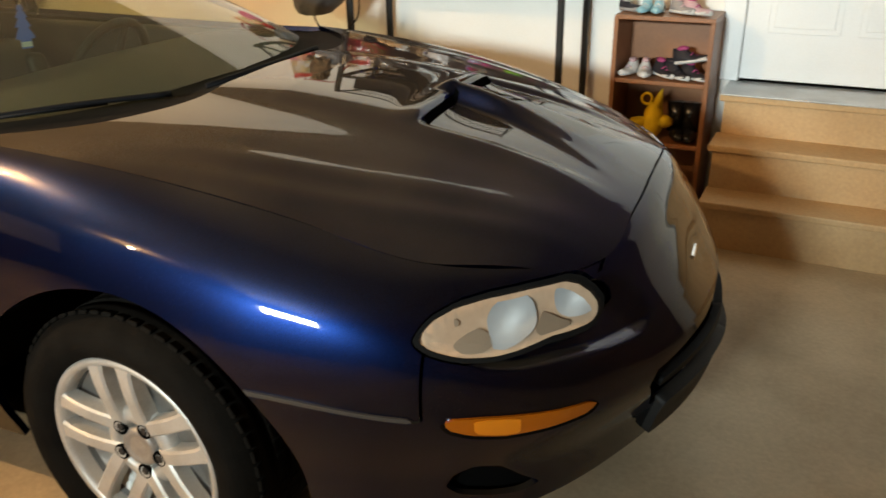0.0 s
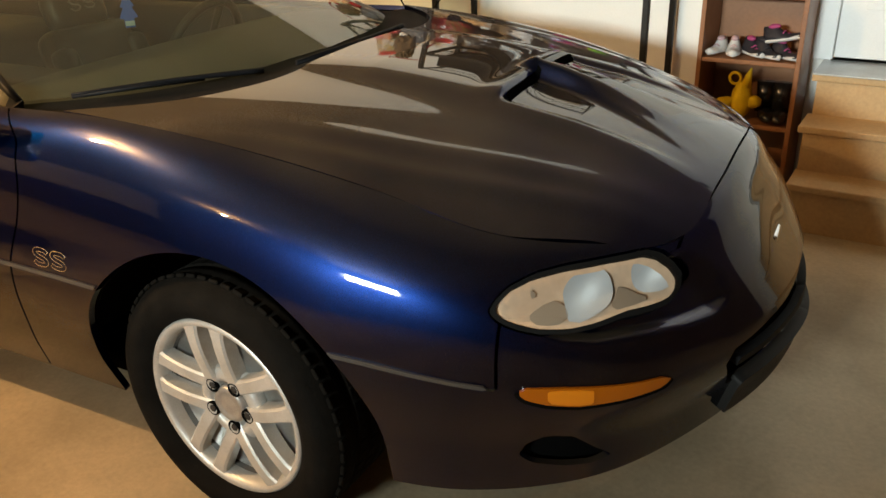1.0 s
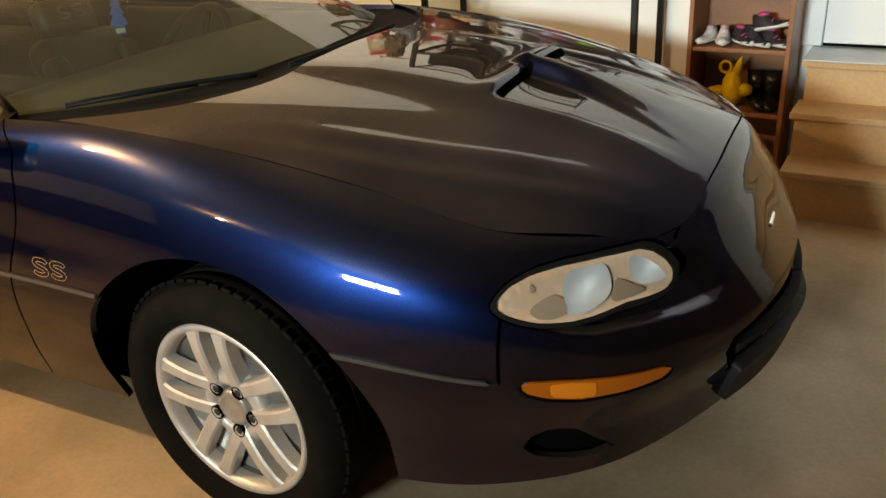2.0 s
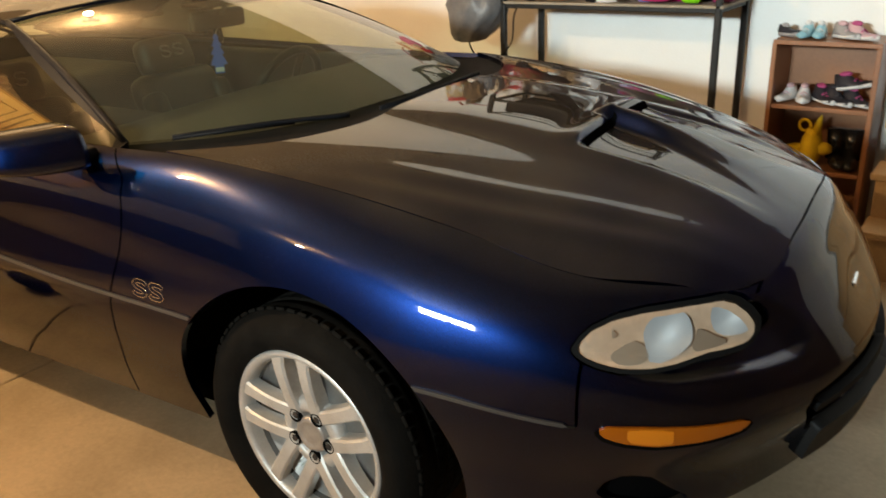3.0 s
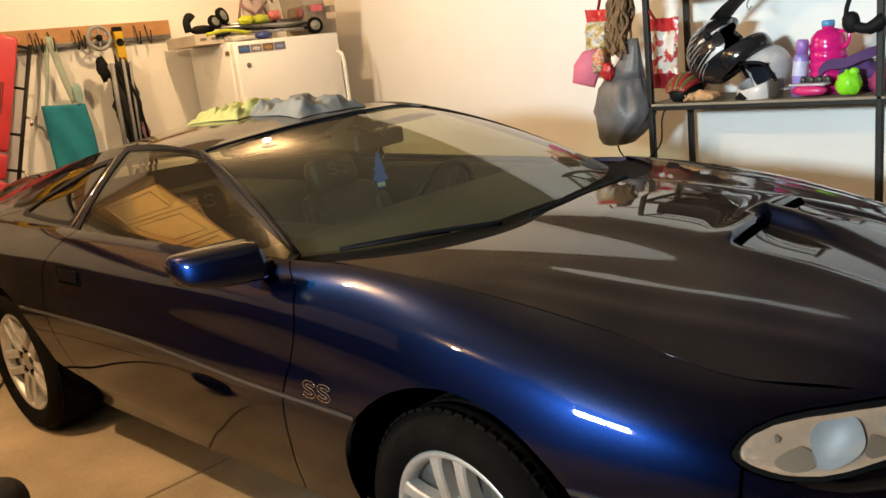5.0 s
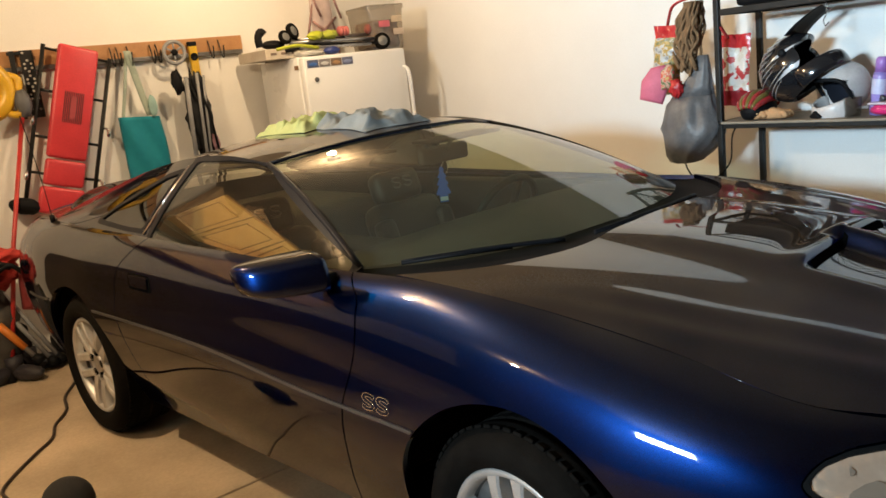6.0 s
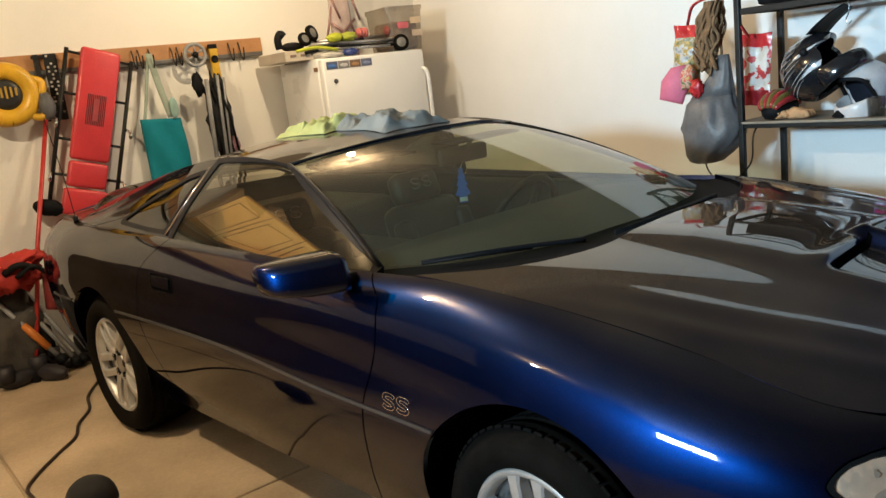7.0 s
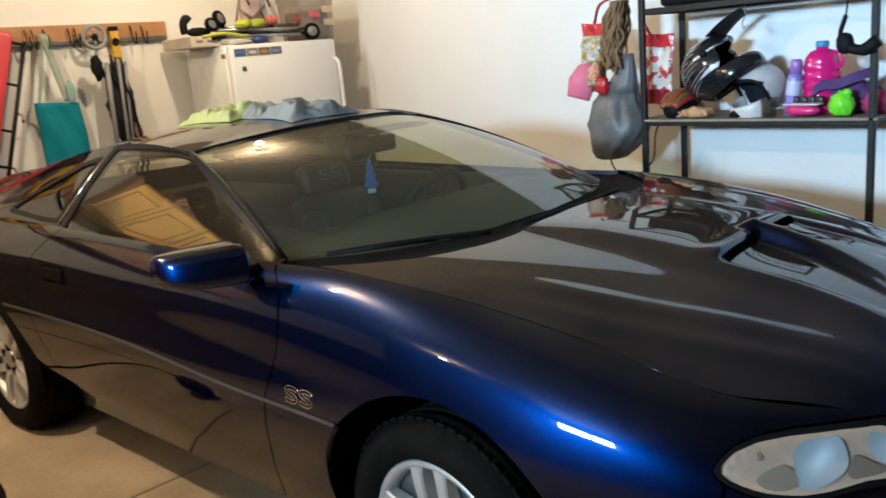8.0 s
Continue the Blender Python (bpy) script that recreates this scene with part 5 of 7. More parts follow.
        high = length * (0.40 - 0.05 * s if s < 0.35 else 0.40 - 0.62 * (s - 0.32) ** 0.8)
        high = max(high, 0.035)
        rows.append([Vector((half * math.cos(a) * (1 if math.sin(a) < 0.3 else 0.82), (s - 0.5) * L, 0.02 + (high - 0.02) * max(0, math.sin(a)))) for a in np.linspace(0, 2 * math.pi, 16, endpoint=False)])
    part("upper", loft(bm, rows), upper, t)
    bm = bmesh.new()
    lump(bm, (0, -0.22 * L, length * 0.375), (W * 0.27, L * 0.15, 0.012), 0.05)
    part("opening", bm, accent, t)
    for k in range(3):
        bm = bmesh.new()
        y = L * (0.02 + 0.09 * k)
        h = length * (0.40 - 0.62 * max(0.01, (y / L + 0.5) - 0.32) ** 0.8) + 0.003
        tube(bm, [(-W * 0.24, y, h - 0.008), (0, y + 0.003, h + 0.003), (W * 0.24, y, h - 0.008)], 0.003, 6)
        part("lace", bm, accent, t)
    return t


S_WHITE, S_PINK, S_BLACK = plain("shoe_white_rubber", (0.72, 0.70, 0.68), 0.6), plain("pink_canvas", (0.62, 0.40, 0.42), 0.75), plain("black_canvas", (0.025, 0.022, 0.028), 0.6)
S_MAG, S_TEAL, S_GREY = plain("magenta_canvas", (0.42, 0.06, 0.18), 0.7), plain("pale_blue_shine", (0.32, 0.58, 0.66), 0.3), plain("grey_canvas", (0.36, 0.33, 0.32), 0.8)
z2 = 0.613
shoe((0.412, 1.94, z2), 168, S_WHITE, S_WHITE, S_PINK, "white and pink child's trainer on the rack", 0.17)
shoe((0.488, 1.935, z2), 190, S_WHITE, S_WHITE, S_PINK, "white and pink child's trainer on the rack", 0.18)
shoe((0.575, 1.945, z2), 215, S_BLACK, S_WHITE, S_MAG, "black trainer with a white sole", 0.19)
shoe((0.635, 1.925, z2), 222, S_BLACK, S_WHITE, S_BLACK, "black trainer with a white sole", 0.20)
shoe((0.715, 1.925, z2), 225, S_BLACK, S_WHITE, S_MAG, "black and magenta trainer with a white sole", 0.19)
shoe((0.700, 1.935, z2 + 0.072), 250, S_BLACK, S_WHITE, S_MAG, "black and magenta trainer piled on another", 0.19, 12)
z1 = btop + 0.0105
shoe((0.395, 1.95, z1), 240, S_BLACK, S_GREY, S_GREY, "small dark shoe on top of the rack", 0.13)
shoe((0.462, 1.945, z1), 178, S_TEAL, S_TEAL, S_WHITE, "shiny pale blue child's boot", 0.16)
shoe((0.520, 1.945, z1), 186, S_TEAL, S_TEAL, S_WHITE, "shiny pale blue child's boot", 0.16)
shoe((0.630, 1.945, z1), 225, S_GREY, S_WHITE, S_PINK, "grey and pink trainer on top of the rack", 0.17)
shoe((0.695, 1.93, z1), 232, S_PINK, S_WHITE, S_MAG, "pink patterned trainer on top of the rack", 0.18)
# lower shelf: a yellow soft toy, dark boots, small jars
z3 = 0.3285
M_PLUSH = plain("yellow_plush", (0.78, 0.50, 0.02), 0.9)
toy = thing("soft_toy", (0.55, 1.93, z3), "bright yellow plush toy slumped on the rack", "toy", turn=-10)
bm = bmesh.new()
lump(bm, (0, 0, 0.085), (0.048, 0.042, 0.085), 0.15, 3)
lump(bm, (-0.055, -0.01, 0.085), (0.055, 0.028, 0.026), 0.2, 3, 16, pose(0, 0, 0, 0, -18, 0), None, 2)
lump(bm, (0.052, 0.0, 0.085), (0.040, 0.026, 0.030), 0.2, 3, 16, None, None, 3)
tube(bm, [(0.012, 0, 0.150), (0.020, 0, 0.195), (0.030, 0, 0.235)], [0.024, 0.016, 0.003], 10)
tube(bm, [(-0.012 + 0.026 * math.cos(a) - 0.028, 0, 0.180 + 0.026 * math.sin(a)) for a in np.linspace(0, 2 * math.pi, 17)], 0.007, 8, False)
part("body", bm, M_PLUSH, toy)
for bxx, tt in ((0.655, 200), (0.715, 188)):
    b = thing("boot", (bxx, 1.95, z3), "glossy black boot on the lower shelf", "boot", "boots on the rack", tt)
    bm = bmesh.new()
    tube(bm, [(0, -0.04, 0.03), (0, -0.045, 0.10), (0, -0.05, 0.165)], [0.040, 0.036, 0.042], 16)
    part("shaft", bm, plain("black_gloss_leather", (0.015, 0.014, 0.014), 0.22), b)
    bm = bmesh.new()
    lump(bm, (0, 0.03, 0.028), (0.036, 0.085, 0.030), 0.05, 2, 20, None, -0.02)
    part("foot", bm, bpy.data.materials["black_gloss_leather"], b)
for jx, jh in ((0.395, 0.075), (0.425, 0.05)):
    j = thing("jar", (jx, 1.90, z3), "small grey jar on the lower shelf", "jar", "jars on the rack")
    bm = bmesh.new()
    lathe(bm, [(0.002, 0), (0.016, 0.001), (0.017, jh * 0.8), (0.012, jh * 0.86), (0.013, jh)], 16)
    part("jar_body", bm, plain("grey_jar", (0.32, 0.30, 0.26), 0.4), j)

# ---------------------------------------------------------------- steel shelf unit
M_BLKSTEEL = worn("black_enamel_steel", (0.009, 0.009, 0.009), (0.020, 0.018, 0.016), 0.5, 20, 200, 0.1, Specular_IOR_Level=0.25)
ux0, ux1, uy0, uy1 = -0.945, 0.150, 1.690, 2.085
unit = thing("shelf_unit", (0, 0, 0), "black steel shelf unit with a chipboard shelf against the wall", "shelf")
for ux in (ux0, ux1):
    for uy in (uy0, uy1):
        bm = bmesh.new()
        box(bm, (ux, uy, 0.95), (0.030, 0.030, 1.90), 0.006)
        part("post", bm, M_BLKSTEEL, unit, "", False)
for z, rim in ((1.030, 0.024), (1.585, 0.03), (1.86, 0.03)):
    for a, b in (((ux0, uy0), (ux1, uy0)), ((ux0, uy1), (ux1, uy1)), ((ux0, uy0), (ux0, uy1)), ((ux1, uy0), (ux1, uy1))):
        bm = bmesh.new()
        box(bm, ((a[0] + b[0]) / 2, (a[1] + b[1]) / 2, z), (abs(a[0] - b[0]) + 0.012 or 0.012, abs(a[1] - b[1]) + 0.012, rim), 0.003)
        part("rail", bm, M_BLKSTEEL, unit, "", False)
bm = bmesh.new()
box(bm, ((ux0 + ux1) / 2, (uy0 + uy1) / 2, 1.046), (ux1 - ux0 + 0.05, uy1 - uy0 + 0.03, 0.012), 0.002)
part("shelf_board", bm, worn("raw_chipboard", (0.30, 0.25, 0.19), (0.22, 0.18, 0.13), 0.8, 6, 180, 0.3), unit, "grey-brown chipboard", False)
for z in (1.595, 1.87):
    bm = bmesh.new()
    for k in range(34):
        x = ux0 + (ux1 - ux0) * (k + 0.5) / 34
        tube(bm, [(x, uy0, z), (x, uy1, z)], 0.0025, 5)
    for y in (uy0 + 0.01, (uy0 + uy1) / 2, uy1 - 0.01):
        tube(bm, [(ux0, y, z - 0.004), (ux1, y, z - 0.004)], 0.004, 6)
    o = part("wire_deck", bm, M_BLKSTEEL, unit, "black wire deck")
    tagged(o, kind="stuff")
SH = 1.0525


def peaked_helmet(where, m, shell_mat, trim_mat, dark_mat, label, stripes=None, chin=(0.138, 0.034, 0.074, 0.016), peak=True, port=1.0):
    """A full-face off-road helmet: shell, peak, chin bar, lining, rim; it faces local -y."""
    t = thing("helmet", where, label, "helmet", "helmets on the shelf")
    t.matrix_world = Matrix.Translation(where) @ m
    nu, nv = 40, 26
    th, ph = np.meshgrid(np.linspace(0, 2 * math.pi, nu), np.linspace(0.02, math.pi * 0.80, nv), indexing="ij")
    p = np.stack([0.122 * np.sin(ph) * np.sin(th), 0.150 * np.sin(ph) * -np.cos(th), 0.135 * np.cos(ph)], -1)
    sh = Sheet(p, middle=(0, 0, -0.02))
    face = np.where(sh.v[:, 1] < 0, inside(sh.v[:, [0, 2]] / port, [(-0.098, 0.050), (0.0, 0.072), (0.098, 0.050), (0.114, -0.05), (0.098, -0.13), (-0.098, -0.13), (-0.114, -0.05)]), -1)
    o = sh.cut(-face).rim(0.02).ob("shell", shell_mat, t)
    sh.cut(-face).offset(-0.021).ob("lining", dark_mat, t)
    bm = bmesh.new()
    rows = []
    for k in np.linspace(-1, 1, 15):
        a = k * 1.75
        c = Vector((0.108 * math.sin(a), -0.035 - chin[0] * math.cos(a), -chin[2] - chin[3] * (1 - abs(k))))
        rows.append([c + Vector((0.010 * math.sin(a) * math.cos(q), -0.012 * math.cos(q), (chin[1] + 0.006 * abs(k)) * math.sin(q))) for q in np.linspace(0, 2 * math.pi, 12, endpoint=False)])
    part("chin_bar", loft(bm, rows), trim_mat, t)
    if peak:
        bm = bmesh.new()
        rows = []
        for s in np.linspace(0, 1, 9):
            half = 0.105 * (1 - 0.25 * s) if s < 0.9 else 0.07
            y, z = -0.075 - 0.155 * s, 0.105 + 0.035 * s - 0.03 * s * s
            rows.append([Vector((half * x, y, z + 0.014 * (1 - x * x) + d)) for x, d in ((-1, 0), (-0.6, 0), (0, 0.004), (0.6, 0), (1, 0), (0.6, -0.007), (0, -0.004), (-0.6, -0.007))])
        part("peak", loft(bm, rows), shell_mat if stripes is None else dark_mat, t)
        for s in (-1, 1):
            bm = bmesh.new()
            lathe(bm, [(0.016, 0), (0.016, 0.006), (0.010, 0.010), (0.002, 0.011)], 16, pose(s * 0.112, -0.03, 0.055, 0, 90 * s, 0))
            part("peak_screw", bm, dark_mat, t)
    if stripes is not None:
        for s in (-1, 1):
            for k in range(11):
                bm = bmesh.new()
                pts = []
                for q in np.linspace(0, 1, 8):  # lines that fan out over the side of the shell
                    e, h = math.pi / 2 + 0.25 * math.sin(k * 2.1) + 1.05 * q, 0.50 + 0.13 * k + (0.055 * k - 0.25) * q
                    pts.append((s * 0.1245 * math.sin(h) * math.sin(e), -0.1530 * math.sin(h) * math.cos(e), 0.1375 * math.cos(h)))
                tube(bm, pts, [0.0005, 0.0014, 0.0022, 0.0024, 0.0022, 0.0018, 0.0012, 0.0005], 6)
                part("stripe", bm, stripes, t, "silver flash")
    return t


M_HBLACK = principled("gloss_black_shell", (0.012, 0.012, 0.014), 0.12, 0.0, Coat_Weight=0.6)


def flashes():
    """Gloss black with printed silver streaks that sweep back over the shell."""
    m = principled("black_shell_with_silver_streaks", (0.012, 0.012, 0.014), 0.14, 0.0, Coat_Weight=0.6)
    n, l = m.node_tree.nodes, m.node_tree.links
    tc, mp, no, ramp = n.new("ShaderNodeTexCoord"), n.new("ShaderNodeMapping"), n.new("ShaderNodeTexNoise"), n.new("ShaderNodeValToRGB")
    mp.inputs["Rotation"].default_value = (radians(28), 0, 0)
    mp.inputs["Scale"].default_value = (4, 3.2, 42)
    no.inputs["Scale"].default_value, no.inputs["Detail"].default_value, no.inputs["Distortion"].default_value = 1.0, 1.0, 0.5
    ramp.color_ramp.interpolation = "LINEAR"
    ramp.color_ramp.elements[0].position, ramp.color_ramp.elements[0].color = 0.66, (0.012, 0.012, 0.014, 1)
    ramp.color_ramp.elements[1].position, ramp.color_ramp.elements[1].color = 0.69, (0.58, 0.58, 0.60, 1)
    l.new(tc.outputs["Object"], mp.inputs["Vector"])
    l.new(mp.outputs["Vector"], no.inputs["Vector"])
    l.new(no.outputs["Fac"], ramp.inputs["Fac"])
    l.new(ramp.outputs["Color"], n["Principled BSDF"].inputs["Base Color"])
    return m


M_HSTREAK = flashes()
M_HSILVER = principled("silver_print", (0.62, 0.63, 0.66), 0.25, 0.7)
M_HWHITE = plain("pearl_white_shell", (0.66, 0.62, 0.60), 0.3)
M_FOAM = plain("dark_blue_lining", (0.006, 0.007, 0.016), 0.9)
peaked_helmet((-0.610, 1.80, 1.285), pose(0, 0, 0, 0, -38, 0) @ pose(0, 0, 0, 0, 0, 96) @ Matrix.Scale(1.14, 4), M_HSTREAK, M_HBLACK, M_BLACK, "glossy black off-road helmet with silver flashes hung over the shelf", M_HSILVER)
white_lid = peaked_helmet((-0.415, 1.845, 1.178), pose(0, 0, 0, 10, 0, -30) @ Matrix.Scale(0.90, 4), M_HWHITE, M_HWHITE, M_FOAM, "pearl white off-road helmet with a dark visor opening", None, (0.118, 0.042, 0.080, 0.026), False, 1.12)
bm = bmesh.new()
edge = [(0.098, 0.052), (0.0, 0.074), (-0.098, 0.052), (-0.116, -0.05)]
tube(bm, smooth_path([(x, -0.150 * math.sqrt(max(0.02, 1 - (x / 0.122) ** 2 - (z / 0.135) ** 2)) - 0.002, z) for x, z in [(0.116, -0.05)] + edge], 5), 0.010, 8)
part("port_trim", bm, M_BLACK, white_lid, "black rubber edge of the face opening")
bm = bmesh.new()
flat(bm, [(-0.045, 0.0), (0.0, 0.030), (0.045, 0.0), (0.0, -0.030)], 0.012, pose(0, -0.168, -0.104), 0.003)
part("chin_vent", bm, M_BLACK, white_lid, "black chin vent")
bm = bmesh.new()
hang = thing("hook", (-0.46, 1.80, 1.46), "thin steel hook hanging from the wire deck", "hook")
tube(bm, smooth_path([(0, 0, 0.13), (0, 0, 0.06), (-0.012, 0, 0.03), (-0.005, 0, 0.005), (0.012, 0, 0.02)], 5), 0.003, 6)
part("hook_wire", bm, M_CHROME, hang)
# cycle helmet with ribs
cyc = thing("cycle_helmet", (-0.79, 1.78, SH), "red and black ribbed cycle helmet on the shelf", "helmet", "helmets on the shelf")
for k in range(7):
    bm = bmesh.new()
    a = (k - 3) * 0.30
    pts = []
    for q in np.linspace(-1.35, 1.35, 13):
        pts.append((0.085 * math.sin(a) * math.cos(q * 0.75), 0.115 * math.sin(q), 0.045 + 0.085 * math.cos(a) * math.cos(q)))
    tube(bm, pts, [0.008 + 0.009 * math.cos(q * 1.1) for q in np.linspace(-1.35, 1.35, 13)], 8)
    part("rib", bm, plain("red_shell", (0.34, 0.03, 0.035), 0.25) if k % 2 == 0 else plain("olive_shell", (0.16, 0.13, 0.03), 0.3), cyc)
bm = bmesh.new()
lump(bm, (0, 0, 0.045), (0.080, 0.108, 0.070), 0.03, 2, 20, None, -0.04)
part("inner", bm, M_BLACK, cyc)
M_TAN = plain("tan_cloth", (0.62, 0.36, 0.17), 0.9)
for lx, s, seed in ((-0.775, 0.055, 1), (-0.675, 0.060, 5)):
    g = thing("work_glove", (lx, 1.73, SH), "crumpled tan leather glove on the shelf edge", "glove", "gloves on the shelf")
    bm = bmesh.new()
    lump(bm, (0, 0, 0.026), (s, 0.045, 0.030), 0.45, 4, 24, None, -0.02, seed)
    part("palm", bm, M_TAN, g)
    for f in range(3):
        bm = bmesh.new()
        tube(bm, smooth_path([(s * 0.5, -0.02 + 0.02 * f, 0.02), (s * 0.9, -0.03 + 0.026 * f, 0.034), (s * 1.2, -0.035 + 0.03 * f, 0.014)], 4), [0.013] * 8 + [0.009], 8)
        part("finger", bm, M_TAN, g)
# clear tub and purple bottle, magenta jug
M_CLEAR = glass("clear_plastic", (0.82, 0.82, 0.80), 0.05)
tub = thing("plastic_tub", (-0.315, 1.735, SH), "small clear plastic tub", "tub")
bm = bmesh.new()
lathe(bm, [(0.030, 0.001), (0.033, 0.002), (0.040, 0.085), (0.043, 0.088), (0.040, 0.090), (0.036, 0.086), (0.030, 0.006)], 28)
part("tub_body", bm, M_CLEAR, tub)
bot = thing("bottle", (-0.225, 1.79, SH), "tall lilac plastic bottle", "bottle")
bot.matrix_world = pose(-0.235, 1.79, SH, 0, 6, 0)
bm = bmesh.new()
lathe(bm, [(0.002, 0.0), (0.030, 0.002), (0.033, 0.03), (0.030, 0.06), (0.033, 0.09), (0.033, 0.17), (0.028, 0.19)], 28)
part("bottle_body", bm, plain("lilac_plastic", (0.30, 0.24, 0.62), 0.3), bot)
bm = bmesh.new()
lathe(bm, [(0.027, 0.19), (0.027, 0.245), (0.020, 0.255)], 24)
part("cap", bm, plain("violet_plastic", (0.36, 0.18, 0.56), 0.3), bot)
bm = bmesh.new()
lathe(bm, [(0.0335, 0.095), (0.0338, 0.096), (0.0338, 0.160), (0.0335, 0.161)], 24)
part("bottle_label", bm, plain("pale_label", (0.55, 0.55, 0.75), 0.4), bot)
jug = thing("water_jug", (-0.125, 1.86, SH), "ribbed magenta plastic water jug with a blue cap", "jug")
bm = bmesh.new()
prof = [(0.002, 0.0), (0.070, 0.002), (0.078, 0.02)]
for k in range(5):
    prof += [(0.080, 0.035 + 0.042 * k), (0.080, 0.055 + 0.042 * k), (0.075, 0.062 + 0.042 * k), (0.075, 0.068 + 0.042 * k)]
prof += [(0.072, 0.255), (0.048, 0.283), (0.026, 0.290), (0.026, 0.300)]
lathe(bm, prof, 36)
part("jug_body", bm, principled("magenta_plastic", (0.72, 0.015, 0.22), 0.12, 0.0, Transmission_Weight=0.25), jug)
bm = bmesh.new()
lathe(bm, [(0.028, 0.300), (0.028, 0.322), (0.022, 0.326)], 20)
part("cap", bm, plain("sky_cap", (0.10, 0.34, 0.60), 0.35), jug)
bm = bmesh.new()
tube(bm, smooth_path([(0.070, -0.03, 0.20), (0.100, -0.04, 0.22), (0.102, -0.04, 0.27), (0.06, -0.03, 0.275)], 4), 0.008, 8)
part("jug_handle", bm, bpy.data.materials["magenta_plastic"], jug)
# roller skate in pink, purple strap bundle, lime bag, magenta bundle
sk = thing("roller_skate", (-0.155, 1.725, SH), "pink and white child's roller skate lying on its side", "skate", turn=80)
bm = bmesh.new()
lump(bm, (0, 0, 0.030), (0.040, 0.085, 0.028), 0.12, 2.5, 20, None, -0.02)
part("boot", bm, plain("hot_pink_plastic", (0.62, 0.03, 0.18), 0.3), sk)
bm = bmesh.new()
box(bm, (0.0, 0.0, 0.058), (0.060, 0.170, 0.010), 0.004)
part("frame", bm, plain("lilac_white_plastic", (0.60, 0.54, 0.62), 0.35), sk)
for wy in (-0.06, -0.02, 0.02, 0.06):
    bm = bmesh.new()
    lathe(bm, [(0.004, -0.008), (0.018, -0.008), (0.020, -0.004), (0.020, 0.004), (0.018, 0.008), (0.004, 0.008)], 16, pose(0.035, wy, 0.072, 0, 90, 0))
    part("wheel", bm, plain("black_wheel", (0.03, 0.03, 0.03), 0.4), sk)
pad = thing("purple_bag", (-0.02, 1.84, SH), "purple padded bag with a loose strap", "bag")
bm = bmesh.new()
lump(bm, (0.02, 0.03, 0.075), (0.115, 0.07, 0.080), 0.35, 3, 28, None, -0.07, 7)
part("bag_body", bm, plain("purple_cloth", (0.075, 0.03, 0.13), 0.8), pad)
bm = bmesh.new()
m = pose(0, 0, 0)
strap = smooth_path([(-0.115, -0.06, 0.10), (-0.07, -0.075, 0.135), (0.0, -0.07, 0.140), (0.07, -0.06, 0.165), (0.135, -0.03, 0.185)], 5)
rows = [[Vector(p) + Vector((0, 0, 0.022 * s)) + Vector((0, 0.008 * d, 0)) for s, d in ((-1, -1), (1, -1), (1, 1), (-1, 1))] for p in strap]
loft(bm, rows)
part("strap", bm, bpy.data.materials["purple_cloth"], pad, "", False)
lime = thing("lime_pouch", (0.015, 1.715, SH), "bright lime green plastic pouch", "pouch")
bm = bmesh.new()
lump(bm, (0, 0, 0.052), (0.052, 0.034, 0.056), 0.22, 3.2, 28, None, -0.045, 4)
lump(bm, (0.022, 0, 0.103), (0.020, 0.016, 0.018), 0.2, 3, 16)
part("pouch_body", bm, plain("lime_plastic", (0.26, 0.72, 0.02), 0.35), lime)
mg = thing("magenta_bundle", (0.125, 1.83, SH), "folded magenta cloth bundle", "cloth")
bm = bmesh.new()
lump(bm, (0, 0, 0.045), (0.060, 0.09, 0.055), 0.35, 3.5, 24, None, -0.04, 9)
part("folded_cloth", bm, plain("magenta_cloth", (0.38, 0.04, 0.14), 0.85), mg)
blk = thing("black_sandal", (-0.19, 1.80, SH), "black and white sandal behind the skate", "sandal", turn=60)
bm = bmesh.new()
lump(bm, (0, 0, 0.020), (0.045, 0.095, 0.018), 0.08, 2, 20, None, -0.012)
part("sole", bm, S_BLACK, blk)
bm = bmesh.new()
tube(bm, smooth_path([(-0.045, 0.02, 0.02), (-0.02, 0.025, 0.065), (0.02, 0.025, 0.065), (0.045, 0.02, 0.02)], 4), 0.009, 8)
part("strap", bm, S_WHITE, blk)
# black ear defenders hung on the end post
ear = thing("ear_defenders", (0.100, 1.655, 1.40), "black ear defenders hanging from the shelf post", "ear defenders")
bm = bmesh.new()
tube(bm, smooth_path([(-0.055, 0, 0.08), (-0.075, 0, 0.0), (-0.04, 0, -0.05), (0.02, 0, -0.065), (0.075, 0, -0.03)], 5), [0.010] * 6 + [0.022] * 9 + [0.028] * 6, 10)
part("band", bm, M_BLACK, ear)
bm = bmesh.new()
lump(bm, (-0.055, 0, -0.035), (0.036, 0.028, 0.045), 0.05)
part("cup", bm, M_BLACK, ear)
bm = bmesh.new()
tube(bm, [(-0.055, 0, 0.08), (-0.05, 0.02, 0.185)], 0.004, 6)
part("cord", bm, M_BLACK, ear)
# flat carton and black case on the wire deck
carton = thing("cardboard_box", (-0.11, 1.88, 1.603), "flat brown cardboard box on the wire deck", "box")
bm = bmesh.new()
box(bm, (0, 0, 0.075), (0.36, 0.28, 0.15), 0.003)
part("box_body", bm, worn("brown_cardboard", (0.42, 0.29, 0.16), (0.36, 0.24, 0.13), 0.85, 5, 120, 0.2), carton, "", False)
case = thing("tool_case", (-0.66, 1.88, 1.603), "black plastic tool case on the wire deck", "case")
bm = bmesh.new()
box(bm, (0, 0, 0.08), (0.42, 0.30, 0.16), 0.02)
part("case_body", bm, M_BLACK, case)

